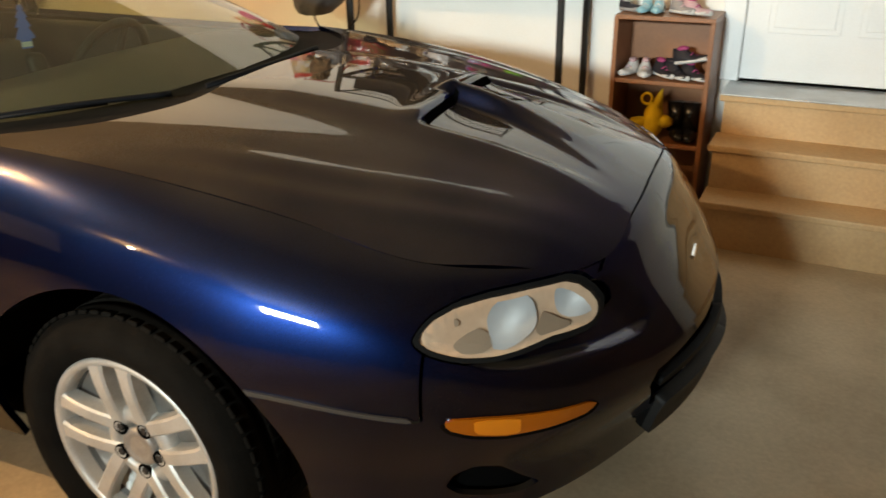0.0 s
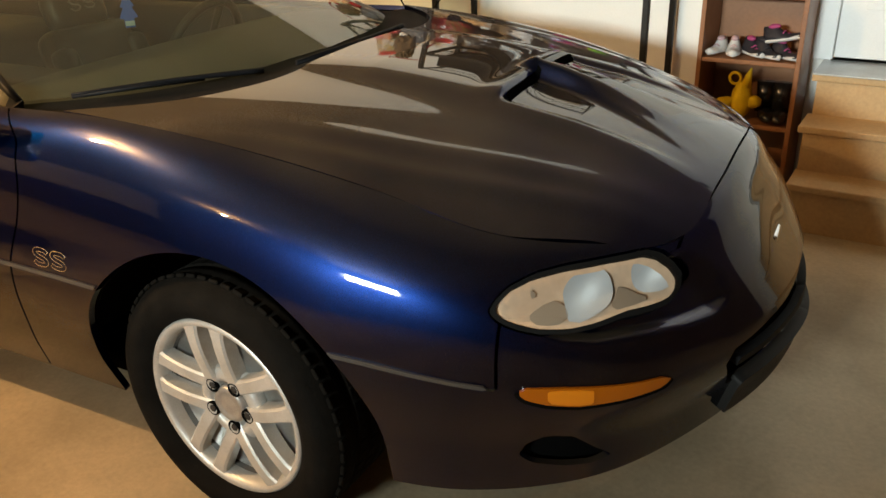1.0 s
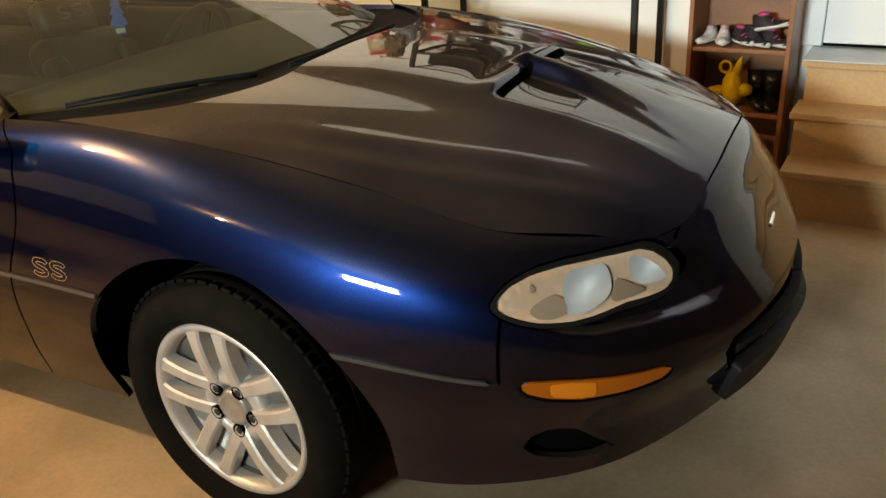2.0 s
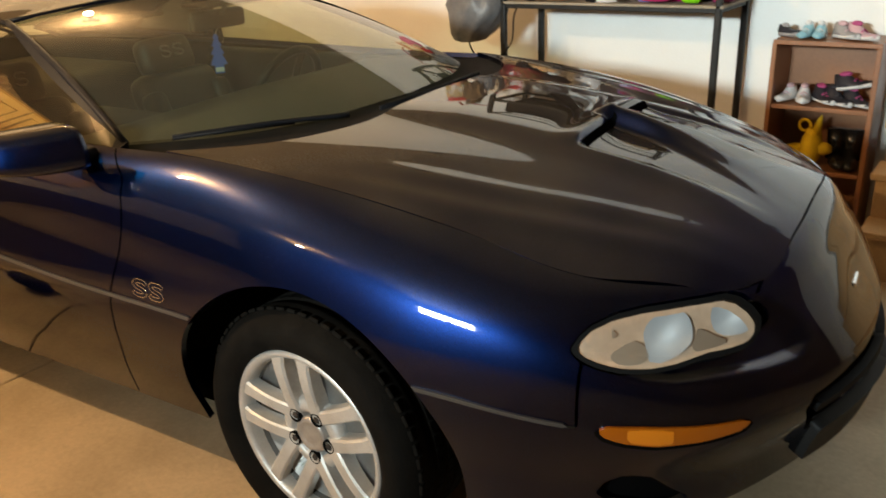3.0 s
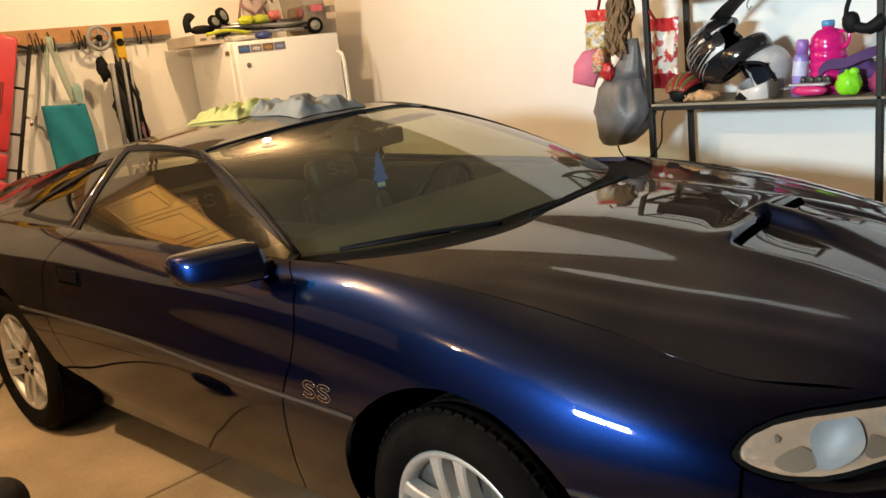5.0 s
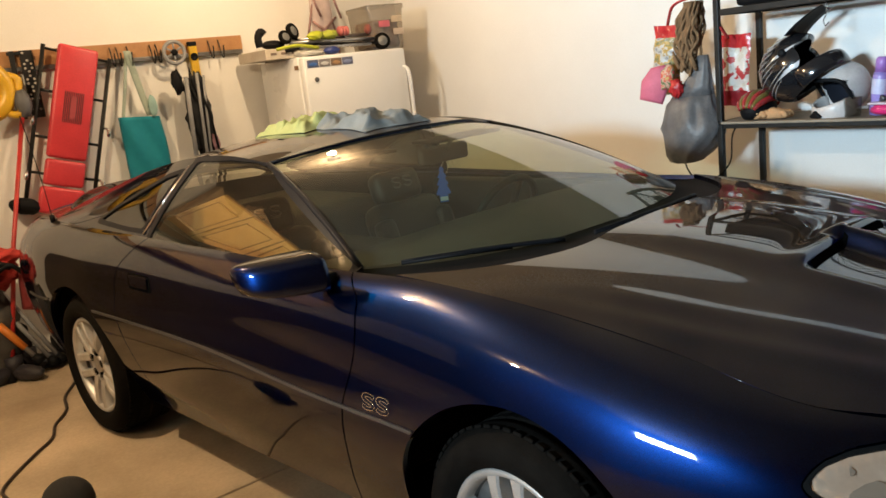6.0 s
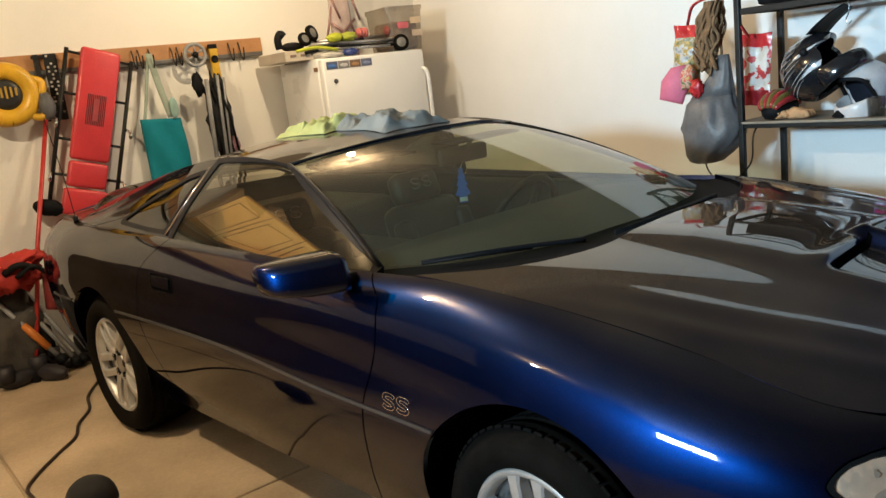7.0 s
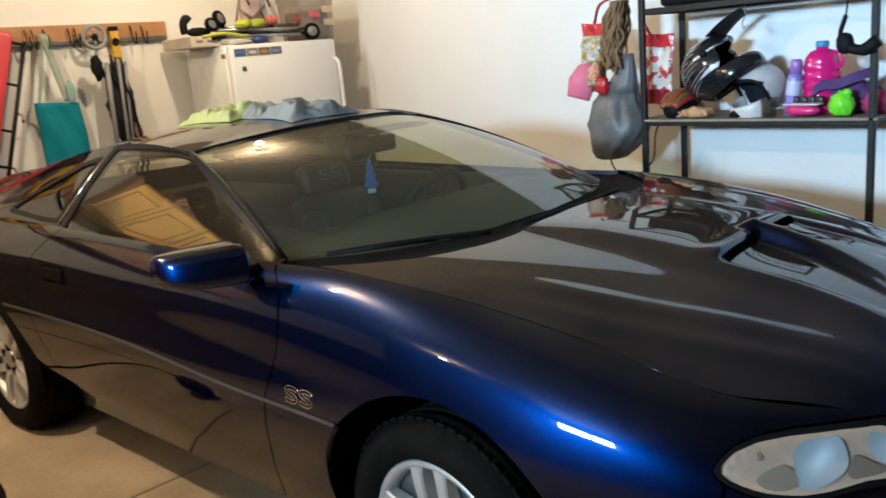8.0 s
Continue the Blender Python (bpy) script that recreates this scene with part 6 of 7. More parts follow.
# things hung on the end of the shelf unit
bagm = worn("grey_carrier_film", (0.155, 0.150, 0.150), (0.095, 0.092, 0.095), 0.48, 9, 60, 0.6)
cb = thing("carrier_bag", (-1.115, 1.71, 0.84), "bulging grey plastic carrier bag hanging from the shelf", "bag")
bm = bmesh.new()
rows = []
for h, rx, ry, cx in ((0.0, 0.050, 0.05, -0.060), (0.012, 0.085, 0.08, -0.058), (0.05, 0.112, 0.105, -0.045), (0.10, 0.135, 0.115, -0.020), (0.15, 0.155, 0.12, 0.002), (0.19, 0.160, 0.12, 0.008), (0.23, 0.154, 0.11, 0.004), (0.27, 0.142, 0.095, -0.004), (0.31, 0.126, 0.075, -0.012), (0.35, 0.104, 0.058, 0.004), (0.40, 0.080, 0.045, 0.026), (0.45, 0.056, 0.034, 0.048), (0.50, 0.040, 0.026, 0.062), (0.55, 0.028, 0.018, 0.070)):
    ring = []
    for k in range(72):
        a = 2 * math.pi * k / 72
        s = 1 + 0.05 * noise.noise(Vector((math.cos(a) * 9, math.sin(a) * 9, h * 30))) + 0.07 * (0.5 - abs(noise.noise(Vector((math.cos(a) * 3.5 + h * 9, math.sin(a) * 3.5 - h * 6, 5))))) + 0.16 * noise.noise(Vector((math.cos(a) * 2.2, math.sin(a) * 2.2, h * 7))) + 0.10 * abs(noise.noise(Vector((a * 2.5 + h * 6, h * 4, 3)))) + 0.09 * (1 - abs(math.sin(a * 2.5 + h * 9 + 1.2))) ** 3 * min(1, h * 6) + 0.07 * (1 - abs(math.sin(a * 1.5 - h * 13))) ** 4 * min(1, h * 6)
        ring.append(Vector((cx + rx * s * math.cos(a), ry * s * math.sin(a), h)))
    rows.append(ring)
part("film", loft(bm, rows[:10]), bagm, cb)
bm = bmesh.new()
part("handle", loft(bm, rows[9:]), bagm, cb, "twisted grey plastic handle")
M_REDFOIL = plain("red_foil", (0.55, 0.03, 0.035), 0.25)


def printed(name, colours, scale, rough=0.35):
    """Foil or film printed with hard-edged patches of several colours."""
    m = principled(name, colours[0], rough)
    n, l = m.node_tree.nodes, m.node_tree.links
    tc, no, ramp = n.new("ShaderNodeTexCoord"), n.new("ShaderNodeTexNoise"), n.new("ShaderNodeValToRGB")
    no.inputs["Scale"].default_value, no.inputs["Detail"].default_value = scale, 3
    ramp.color_ramp.interpolation = "CONSTANT"
    for k, c in enumerate(colours):
        at = 0.36 + 0.28 * (k - 1) / max(1, len(colours) - 2) if k else 0.0
        e = ramp.color_ramp.elements[k] if k < 2 else ramp.color_ramp.elements.new(at)
        e.position, e.color = at, (*c, 1)
    l.new(tc.outputs["Object"], no.inputs["Vector"])
    l.new(no.outputs["Fac"], ramp.inputs["Fac"])
    l.new(ramp.outputs["Color"], n["Principled BSDF"].inputs["Base Color"])
    return m


M_DARKFOIL = plain("dark_red_foil", (0.26, 0.015, 0.02), 0.3)


def snack_bag(where, m, w, h, label, picture, seed=0.0, dark_foot=False):
    """A limp foil bag: crumpled bands one above another, with a printed panel."""
    t = thing("snack_bag", where, label, "bag", "foil bags on the shelf end")
    t.matrix_world = Matrix.Translation(where) @ m

    def sheet(x0, x1, z0, z1, out):
        us, vs = np.linspace(x0, x1, 22), np.linspace(z0, z1, max(4, int((z1 - z0) / h * 40)))
        p = np.zeros((len(us), len(vs), 3))
        for i, u in enumerate(us):
            for k, v in enumerate(vs):
                q = Vector((u * 22, v * 16, seed))
                puff = 0.028 * math.sqrt(max(0, 1 - (2 * u / w) ** 2)) * math.sin(math.pi * min(1, max(0.05, v / h)))
                side = 0.010 * noise.noise(Vector((v * 12, seed, 0)))
                p[i, k] = (u + side + 0.006 * noise.noise(q), -puff - out - 0.012 * noise.noise(q * 0.8) - 0.005 * noise.noise(q * 2.2), v + 0.006 * noise.noise(q + Vector((9, 0, 0))))
        return Sheet(p).rim(0.012)

    for z0, z1, mat, name in ((0, 0.22 if dark_foot else 0.05, M_DARKFOIL if dark_foot else picture, "foot"), (0.22 if dark_foot else 0.05, 0.82, picture, "pouch"), (0.82, 1.0, M_REDFOIL, "band")):
        sheet(-w / 2, w / 2, h * z0, h * z1, 0.0).ob(name, mat, t)
    return t


snack_bag((-1.285, 1.73, 1.20), pose(0, 0, 0, 0, 4, 12), 0.15, 0.36, "red and clear foil bag of small toys", printed("toy_print", [(0.42, 0.40, 0.34), (0.20, 0.19, 0.08), (0.45, 0.30, 0.07), (0.52, 0.50, 0.46), (0.30, 0.30, 0.30)], 26.0))
snack_bag((-0.935, 1.80, 1.12), pose(0, 0, 0, 0, 3, -8), 0.185, 0.355, "red and white foil snack bag", printed("snack_print", [(0.50, 0.06, 0.05), (0.60, 0.52, 0.42), (0.66, 0.60, 0.54), (0.45, 0.05, 0.05), (0.30, 0.16, 0.09)], 15.0), 3.0, True)
pk = thing("pink_card", (-1.315, 1.655, 1.155), "bright pink folded card with a floral edge tucked in the bags", "card")
bm = bmesh.new()
flat(bm, [(-0.075, 0.035), (-0.060, 0.130), (-0.005, 0.195), (0.070, 0.205), (0.082, 0.090), (0.045, 0.0)], 0.012, pose(0, 0, 0, 0, 0, 18), 0.012)
part("paper", bm, plain("pink_paper", (0.70, 0.17, 0.27), 0.6), pk)
bm = bmesh.new()
flat(bm, [(0.052, 0.075), (0.055, 0.170), (0.105, 0.215), (0.130, 0.165), (0.105, 0.080)], 0.014, pose(0, -0.012, 0, 0, 0, 14), 0.012)
part("floral_edge", bm, printed("flower_print", [(0.60, 0.40, 0.12), (0.58, 0.10, 0.05), (0.62, 0.42, 0.30), (0.14, 0.20, 0.08), (0.50, 0.06, 0.07)], 34.0, 0.6), pk, "orange and red flower print")
rd = thing("red_toy", (-1.165, 1.645, 1.235), "small red plastic toy among the bags", "toy")
bm = bmesh.new()
lump(bm, (0, 0, 0), (0.034, 0.025, 0.045), 0.5, 7, 28)
part("toy_body", bm, M_REDFOIL, rd)
rope = thing("hemp_rope", (-1.11, 1.685, 1.32), "brown coil of rough rope hanging on the post", "rope")
M_ROPE = worn("brown_rope", (0.25, 0.150, 0.070), (0.15, 0.085, 0.04), 0.9, 30, 200, 0.6)
for k in range(58):  # looped, kinked strands, fullest below the middle
    bm = bmesh.new()
    rk = random.Random(k)
    dx, dy = rk.uniform(-0.085, 0.060), rk.uniform(-0.045, 0.045)
    low = rk.uniform(-0.02, 0.13) + 0.5 * abs(dx + 0.012)
    kink, turn = rk.uniform(0.006, 0.014), rk.uniform(0, 6.3)
    pts = []
    for q in np.linspace(0, 1, 11):
        z = low + (0.335 - low) * q
        full = 0.62 + 0.38 * math.sin(math.pi * min(1, 0.15 + 0.9 * (1 - q)))
        pts.append((0.045 * q + dx * full * (1 - 0.45 * q) + kink * math.sin(turn + 15 * q) * (1 - q * 0.7), dy * full + kink * math.cos(turn + 12 * q), z))
    pts = [(pts[0][0] + 0.022 * rk.choice((-1, 1)), pts[0][1] - 0.01, low + 0.045), (pts[0][0] + 0.008, pts[0][1] - 0.014, low - 0.012)] + pts
    tube(bm, smooth_path(pts, 3), rk.uniform(0.006, 0.010), 6)
    part("strand", bm, M_ROPE, rope)
redstrap = thing("red_strap", (-1.06, 1.675, 1.62), "red webbing strap looped over the shelf corner", "strap")
bm = bmesh.new()
pts = smooth_path([(-0.16, 0, -0.06), (-0.12, 0, 0.03), (0.0, 0, 0.055), (0.10, 0.01, 0.045), (0.12, 0.02, -0.08), (0.16, 0.03, -0.16)], 5)
loft(bm, [[Vector(p) + Vector((0, 0.012 * s, 0.004 * d)) for s, d in ((-1, -1), (1, -1), (1, 1), (-1, 1))] for p in pts])
part("webbing", bm, plain("red_webbing", (0.50, 0.03, 0.03), 0.7), redstrap)
cord = thing("power_cord", (-0.95, 1.68, 1.05), "thin black cord drooping below the shelf", "cord")
bm = bmesh.new()
tube(bm, smooth_path([(0.10, 0.07, 0.0), (0.08, 0.02, -0.03), (0.072, -0.005, -0.08), (0.06, -0.01, -0.20), (-0.03, -0.015, -0.29), (-0.11, -0.01, -0.32), (-0.19, 0.0, -0.25), (-0.21, 0.0, -0.19)], 6), 0.0045, 6)
part("cable", bm, M_BLACK, cord)

# ---------------------------------------------------------------- west wall: rail with hooks and hung tools
M_RAIL = worn("varnished_pine", (0.46, 0.24, 0.095), (0.36, 0.18, 0.07), 0.5, 7, 90, 0.15)
rail = thing("tool_rail", (WALL_X, -0.9, 1.815), "varnished pine rail with a grey track for hooks on the wall", "rail")
bm = bmesh.new()
box(bm, (0.011, 0, 0), (0.022, 3.26, 0.095), 0.003)
part("board", bm, M_RAIL, rail, "", False)
bm = bmesh.new()
box(bm, (0.020, 0, -0.062), (0.036, 3.24, 0.028), 0.004)
part("track", bm, plain("grey_track", (0.20, 0.19, 0.18), 0.4, 0.6), rail, "grey metal track", False)


def wall_hook(y, double=False):
    h = thing("wall_hook", (WALL_X + 0.03, y, 1.79), "bent black hook on the rail", "hook", "hooks on the rail")
    for s in ((-0.02, 0.02) if double else (0,)):
        bm = bmesh.new()
        tube(bm, smooth_path([(0, s, 0.05), (0.012, s, 0.02), (0.03, s, -0.05), (0.06, s, -0.07), (0.075, s, -0.03), (0.08, s, 0.01)], 4), 0.0045, 6)
        part("wire", bm, M_BLKSTEEL, h)


for y, dbl in ((-1.35, False), (-1.12, False), (-0.18, True), (-0.09, False), (0.08, True), (0.47, False), (0.545, False)):
    wall_hook(y, dbl)
# yellow reel
reel = thing("cord_reel", (WALL_X + 0.16, -1.005, 1.640), "round yellow cord reel with a black centre", "reel")
mr = pose(0, 0, 0, 0, 90, 0)
bm = bmesh.new()
ring = [(0.135 * math.cos(a), 0.135 * math.sin(a), 0) for a in np.linspace(0, 2 * math.pi, 49)]
tube(bm, [mr @ Vector(p) for p in ring], 0.052, 14, False)
part("ring", bm, plain("yellow_plastic", (0.72, 0.42, 0.015), 0.35), reel)
bm = bmesh.new()
lathe(bm, [(0.002, 0.028), (0.05, 0.030), (0.085, 0.024), (0.092, 0.010), (0.092, -0.03)], 36, mr)
part("face", bm, plain("black_face", (0.02, 0.02, 0.02), 0.4), reel, "black round face")
for k in range(5):
    bm = bmesh.new()
    box(bm, (0.033, (k - 2) * 0.026, 0.012), (0.006, 0.012, 0.07 - 0.012 * abs(k - 2)), 0.002)
    part("label_bar", bm, plain("mustard_print", (0.45, 0.28, 0.02), 0.5), reel, "", False)
bm = bmesh.new()
tube(bm, smooth_path([(0.0, 0.15, 0.08), (0.02, 0.20, 0.05), (0.02, 0.19, -0.02)], 4), 0.022, 8)
part("lug", bm, bpy.data.materials["yellow_plastic"], reel)
bm = bmesh.new()
tube(bm, smooth_path([(0.0, 0.09, -0.12), (0.02, 0.16, -0.15), (0.03, 0.20, -0.11)], 4), 0.022, 8)
part("lug", bm, bpy.data.materials["yellow_plastic"], reel)
bm = bmesh.new()
lump(bm, (0.03, 0.20, -0.09), (0.04, 0.045, 0.08), 0.2, 3)
part("grip", bm, plain("grey_grip", (0.10, 0.10, 0.11), 0.5), reel)
bm = bmesh.new()
tube(bm, [(-0.06, 0, 0.12), (-0.125, 0.0, 0.16)], 0.01, 8)
part("peg", bm, M_BLKSTEEL, reel)
# black perforated bracket
plate = thing("punched_bracket", (WALL_X + 0.05, -0.735, 1.46), "black punched steel bracket hanging on the rail", "bracket")
for dy, wid in ((-0.045, 0.03), (0.035, 0.075)):
    bm = bmesh.new()
    box(bm, (0.0, dy, 0.20), (0.012, wid, 0.40), 0.003)
    part("strip", bm, M_BLKSTEEL, plate, "", False)
for k in range(22):
    bm = bmesh.new()
    lathe(bm, [(0.001, 0), (0.0075, 0.0005), (0.0075, -0.002)], 10, pose(0.0075, 0.015 + 0.019 * (k % 3), 0.05 + 0.045 * (k // 3) + 0.02 * (k % 2), 0, 90, 0))
    part("hole", bm, plain("hole_glint", (0.55, 0.52, 0.47), 0.5) if k == 0 else bpy.data.materials["hole_glint"], plate)
bm = bmesh.new()
box(bm, (0, 0, 0.385), (0.014, 0.14, 0.02), 0.003)
part("bridge", bm, M_BLKSTEEL, plate, "", False)
# mechanic's creeper hung up, leaning to one side
cr = thing("creeper", (WALL_X + 0.10, -0.555, 1.36), "red padded mechanic's creeper with black rails hung on the wall", "creeper")
cr.matrix_world = pose(WALL_X + 0.10, -0.565, 1.36, -17.5, 0, 0)
M_REDVINYL = worn("red_vinyl", (0.58, 0.045, 0.055), (0.50, 0.035, 0.045), 0.38, 8, 120, 0.2)
for z0, z1, wd in ((-0.175, 0.515, 0.235), (-0.345, -0.185, 0.235), (-0.52, -0.355, 0.26)):
    bm = bmesh.new()
    box(bm, (0.02, 0.0, (z0 + z1) / 2), (0.05, wd, z1 - z0), 0.02, None, 3)
    part("pad", bm, M_REDVINYL, cr, "red vinyl pad")
bm = bmesh.new()
for k in range(11):
    box(bm, (0.0465, -0.052 + 0.0105 * k, 0.14), (0.003, 0.005, 0.19), 0.001)
part("logo_bars", bm, plain("dark_print", (0.05, 0.02, 0.025), 0.5), cr, "dark printed panel of bars", False)
bm = bmesh.new()
box(bm, (0.049, 0.0, 0.14), (0.003, 0.035, 0.14), 0.001)
part("logo_panel", bm, plain("faded_red_print", (0.40, 0.06, 0.07), 0.5), cr, "", False)
for s in (-1, 1):
    bm = bmesh.new()
    tube(bm, [(0.0, s * 0.195, -0.47), (0.0, s * 0.195, 0.49)], 0.013, 8)
    part("rail", bm, M_BLKSTEEL, cr)
    for z in (-0.28, 0.05):
        bm = bmesh.new()
        tube(bm, [(0.0, s * 0.195, z), (0.03, s * 0.215, z), (0.055, s * 0.22, z - 0.02)], 0.008, 6)
        lump(bm, (0.06, s * 0.222, z - 0.03), (0.016, 0.012, 0.026), 0.02, 2, 12)
        part("castor", bm, M_CHROME, cr, "bright steel castor")
for z in (-0.28, -0.06, 0.22, 0.47):
    bm = bmesh.new()
    tube(bm, [(-0.01, -0.195, z), (-0.01, 0.195, z)], 0.009, 6)
    part("crossbar", bm, M_BLKSTEEL, cr)
bm = bmesh.new()
lump(bm, (0.02, -0.20, -0.49), (0.04, 0.09, 0.05), 0.15, 3)
part("headrest_block", bm, M_BLACK, cr)
# red-handled pole
pole = thing("red_pole", (0, 0, 0), "long red tool pole leaning against the wall", "pole")
bm = bmesh.new()
tube(bm, [(WALL_X + 0.06, -0.79, 1.50), (WALL_X + 0.22, -1.03, 0.76), (WALL_X + 0.36, -1.20, 0.12)], 0.013, 10)
part("shaft", bm, plain("red_enamel", (0.50, 0.03, 0.025), 0.35), pole)
bm = bmesh.new()
tube(bm, [(WALL_X + 0.36, -1.20, 0.12), (WALL_X + 0.40, -1.24, 0.0)], [0.022, 0.03], 10)
part("foot", bm, M_BLACK, pole)
# teal tote
tote = thing("tote_bag", (WALL_X + 0.06, -0.10, 0.97), "teal cloth tote bag hanging by a pale strap", "bag")
bm = bmesh.new()
gx, gz = 14, 18
front_v, back_v = [], []
for i in range(gz):
    for j in range(gx):
        a, b = j / (gx - 1) - 0.5, i / (gz - 1)
        wv = 0.285 - 0.02 * b
        bel = 0.035 * (1 - (2 * a) ** 2) * (1 - 0.55 * b) + 0.012 * math.sin(6 * b + 9 * a)
        y = a * wv + 0.012 * (1 - b)
        z = b * 0.42 - 0.02 * a
        front_v.append(bm.verts.new((bel + 0.01, y, z)))
        back_v.append(bm.verts.new((-0.02, y, z)))
for i in range(gz - 1):
    for j in range(gx - 1):
        q = [i * gx + j, i * gx + j + 1, (i + 1) * gx + j + 1, (i + 1) * gx + j]
        bm.faces.new([front_v[k] for k in q])
        bm.faces.new([back_v[k] for k in q[::-1]])
edge = [j for j in range(gx)] + [i * gx + gx - 1 for i in range(1, gz)] + [(gz - 1) * gx + j for j in range(gx - 2, -1, -1)] + [i * gx for i in range(gz - 2, 0, -1)]
for a, b in zip(edge, edge[1:] + edge[:1]):
    bm.faces.new((front_v[b], front_v[a], back_v[a], back_v[b]))
bmesh.ops.recalc_face_normals(bm, faces=bm.faces)
part("body", bm, worn("teal_canvas", (0.015, 0.225, 0.30), (0.012, 0.175, 0.24), 0.85, 9, 250, 0.4), tote)
for pts, wd in (([(0.0, -0.11, 0.41), (0.01, -0.06, 0.62), (0.02, -0.015, 0.84)], 0.010), ([(0.03, 0.06, 0.42), (0.03, 0.02, 0.62), (0.02, -0.012, 0.84)], 0.022)):
    bm = bmesh.new()
    loft(bm, [[Vector(p) + Vector((0.003 * d, wd * s, 0)) for s, d in ((-1, -1), (1, -1), (1, 1), (-1, 1))] for p in smooth_path(pts, 6)])
    part("strap", bm, plain("pale_sage_webbing", (0.40, 0.47, 0.40), 0.8), tote)
bm = bmesh.new()
lump(bm, (0.04, 0.085, 0.48), (0.010, 0.030, 0.07), 0.1, 2)
part("tag", bm, plain("pale_teal_tag", (0.30, 0.45, 0.42), 0.6), tote)
# folded pushchair with its grey wheel, and a yellow level behind
M_GREYPL = plain("grey_plastic", (0.30, 0.30, 0.31), 0.45)
push = thing("folded_pushchair", (WALL_X + 0.12, 0.24, 1.12), "folded pushchair with a grey spoked wheel hanging from the rail", "pushchair")
mw = pose(0.0, -0.055, 0.655, 0, 90, 0)
bm = bmesh.new()
tube(bm, [mw @ Vector((0.070 * math.cos(a), 0.070 * math.sin(a), 0)) for a in np.linspace(0, 2 * math.pi, 33)], 0.013, 8, False)
part("wheel", bm, M_GREYPL, push, "grey plastic wheel")
for k in range(6):
    a = math.pi * k / 3
    bm = bmesh.new()
    tube(bm, [mw @ Vector((0.014 * math.cos(a), 0.014 * math.sin(a), 0.0)), mw @ Vector((0.064 * math.cos(a), 0.064 * math.sin(a), 0))], 0.007, 6)
    part("wheel_spoke", bm, M_GREYPL, push)
bm = bmesh.new()
lathe(bm, [(0.020, -0.015), (0.020, 0.015), (0.012, 0.02)], 18, mw)
part("wheel_hub", bm, M_BLACK, push)
for y0, y1, x, mat, r in ((-0.02, -0.05, 0.03, M_GREYPL, 0.016), (0.05, 0.02, 0.05, M_GREYPL, 0.011), (0.0, 0.12, 0.02, M_BLACK, 0.012), (-0.05, 0.09, 0.0, M_BLACK, 0.012), (0.10, 0.05, 0.04, M_GREYPL, 0.009), (0.04, 0.14, 0.05, M_BLACK, 0.009)):
    bm = bmesh.new()
    tube(bm, [(x, y0, 0.52 - abs(y1) * 0.6), (x + 0.01, (y0 + y1) / 2, 0.25), (x, y1, -0.25)], r, 8)
    part("tube", bm, mat, push)
bm = bmesh.new()
lump(bm, (-0.02, 0.05, 0.22), (0.05, 0.085, 0.27), 0.45, 4, 28, None, None, 3)
part("seat_cloth", bm, plain("black_mesh_cloth", (0.02, 0.02, 0.022), 0.9), push)
bm = bmesh.new()
lump(bm, (0.02, 0.11, 0.03), (0.025, 0.035, 0.06), 0.4, 4)
part("lining_scrap", bm, plain("dull_pink_cloth", (0.38, 0.20, 0.24), 0.9), push)
bm = bmesh.new()
lump(bm, (0.03, -0.085, 0.46), (0.02, 0.035, 0.075), 0.4, 4, 20, None, None, 8)
part("latch_cover", bm, M_BLACK, push)
level = thing("spirit_level", (WALL_X + 0.045, 0.345, 1.38), "yellow spirit level hanging upright on the rail", "level")
bm = bmesh.new()
box(bm, (0, 0, 0.22), (0.024, 0.058, 0.46), 0.004)
part("bar", bm, plain("yellow_enamel", (0.70, 0.44, 0.01), 0.4), level, "", False)
for z in (0.10, 0.36):
    bm = bmesh.new()
    lathe(bm, [(0.026, 0), (0.026, 0.003), (0.018, 0.004), (0.016, 0.002), (0.002, 0.002)], 24, pose(0.012, 0, z, 0, 90, 0))
    part("vial_ring", bm, M_BLACK, level)
bm = bmesh.new()
box(bm, (0.001, 0, 0.445), (0.026, 0.06, 0.03), 0.003)
part("end_cap", bm, M_BLACK, level, "", False)

# ---------------------------------------------------------------- upright freezer in the corner, loaded on top
M_ENAMEL = worn("white_enamel", (0.80, 0.80, 0.80), (0.76, 0.76, 0.75), 0.3, 3, 200, 0.03)
fx0, fx1, fy0, fy1, fz = -4.085, -3.475, 0.835, 1.690, 1.655
frz = thing("upright_freezer", (0, 0, 0), "white upright freezer with a long handle in the corner", "freezer")
bm = bmesh.new()
box(bm, ((fx0 + fx1 - 0.075) / 2, (fy0 + fy1) / 2, fz / 2 + 0.02), (fx1 - fx0 - 0.075, fy1 - fy0, fz - 0.04), 0.012)
part("cabinet", bm, M_ENAMEL, frz)
bm = bmesh.new()
box(bm, (fx1 - 0.034, (fy0 + fy1) / 2, fz / 2 + 0.06), (0.066, fy1 - fy0, fz - 0.13), 0.014)
fdoor = part("freezer_door", bm, M_ENAMEL, frz)
bm = bmesh.new()
tube(bm, smooth_path([(fx1 - 0.005, fy1 - 0.022, 1.52), (fx1 + 0.04, fy1 - 0.018, 1.48), (fx1 + 0.046, fy1 - 0.016, 1.33), (fx1 + 0.04, fy1 - 0.016, 1.10), (fx1 - 0.005, fy1 - 0.022, 1.05)], 5), 0.014, 10)
part("handle", bm, M_ENAMEL, fdoor, "white bow handle")
bm = bmesh.new()
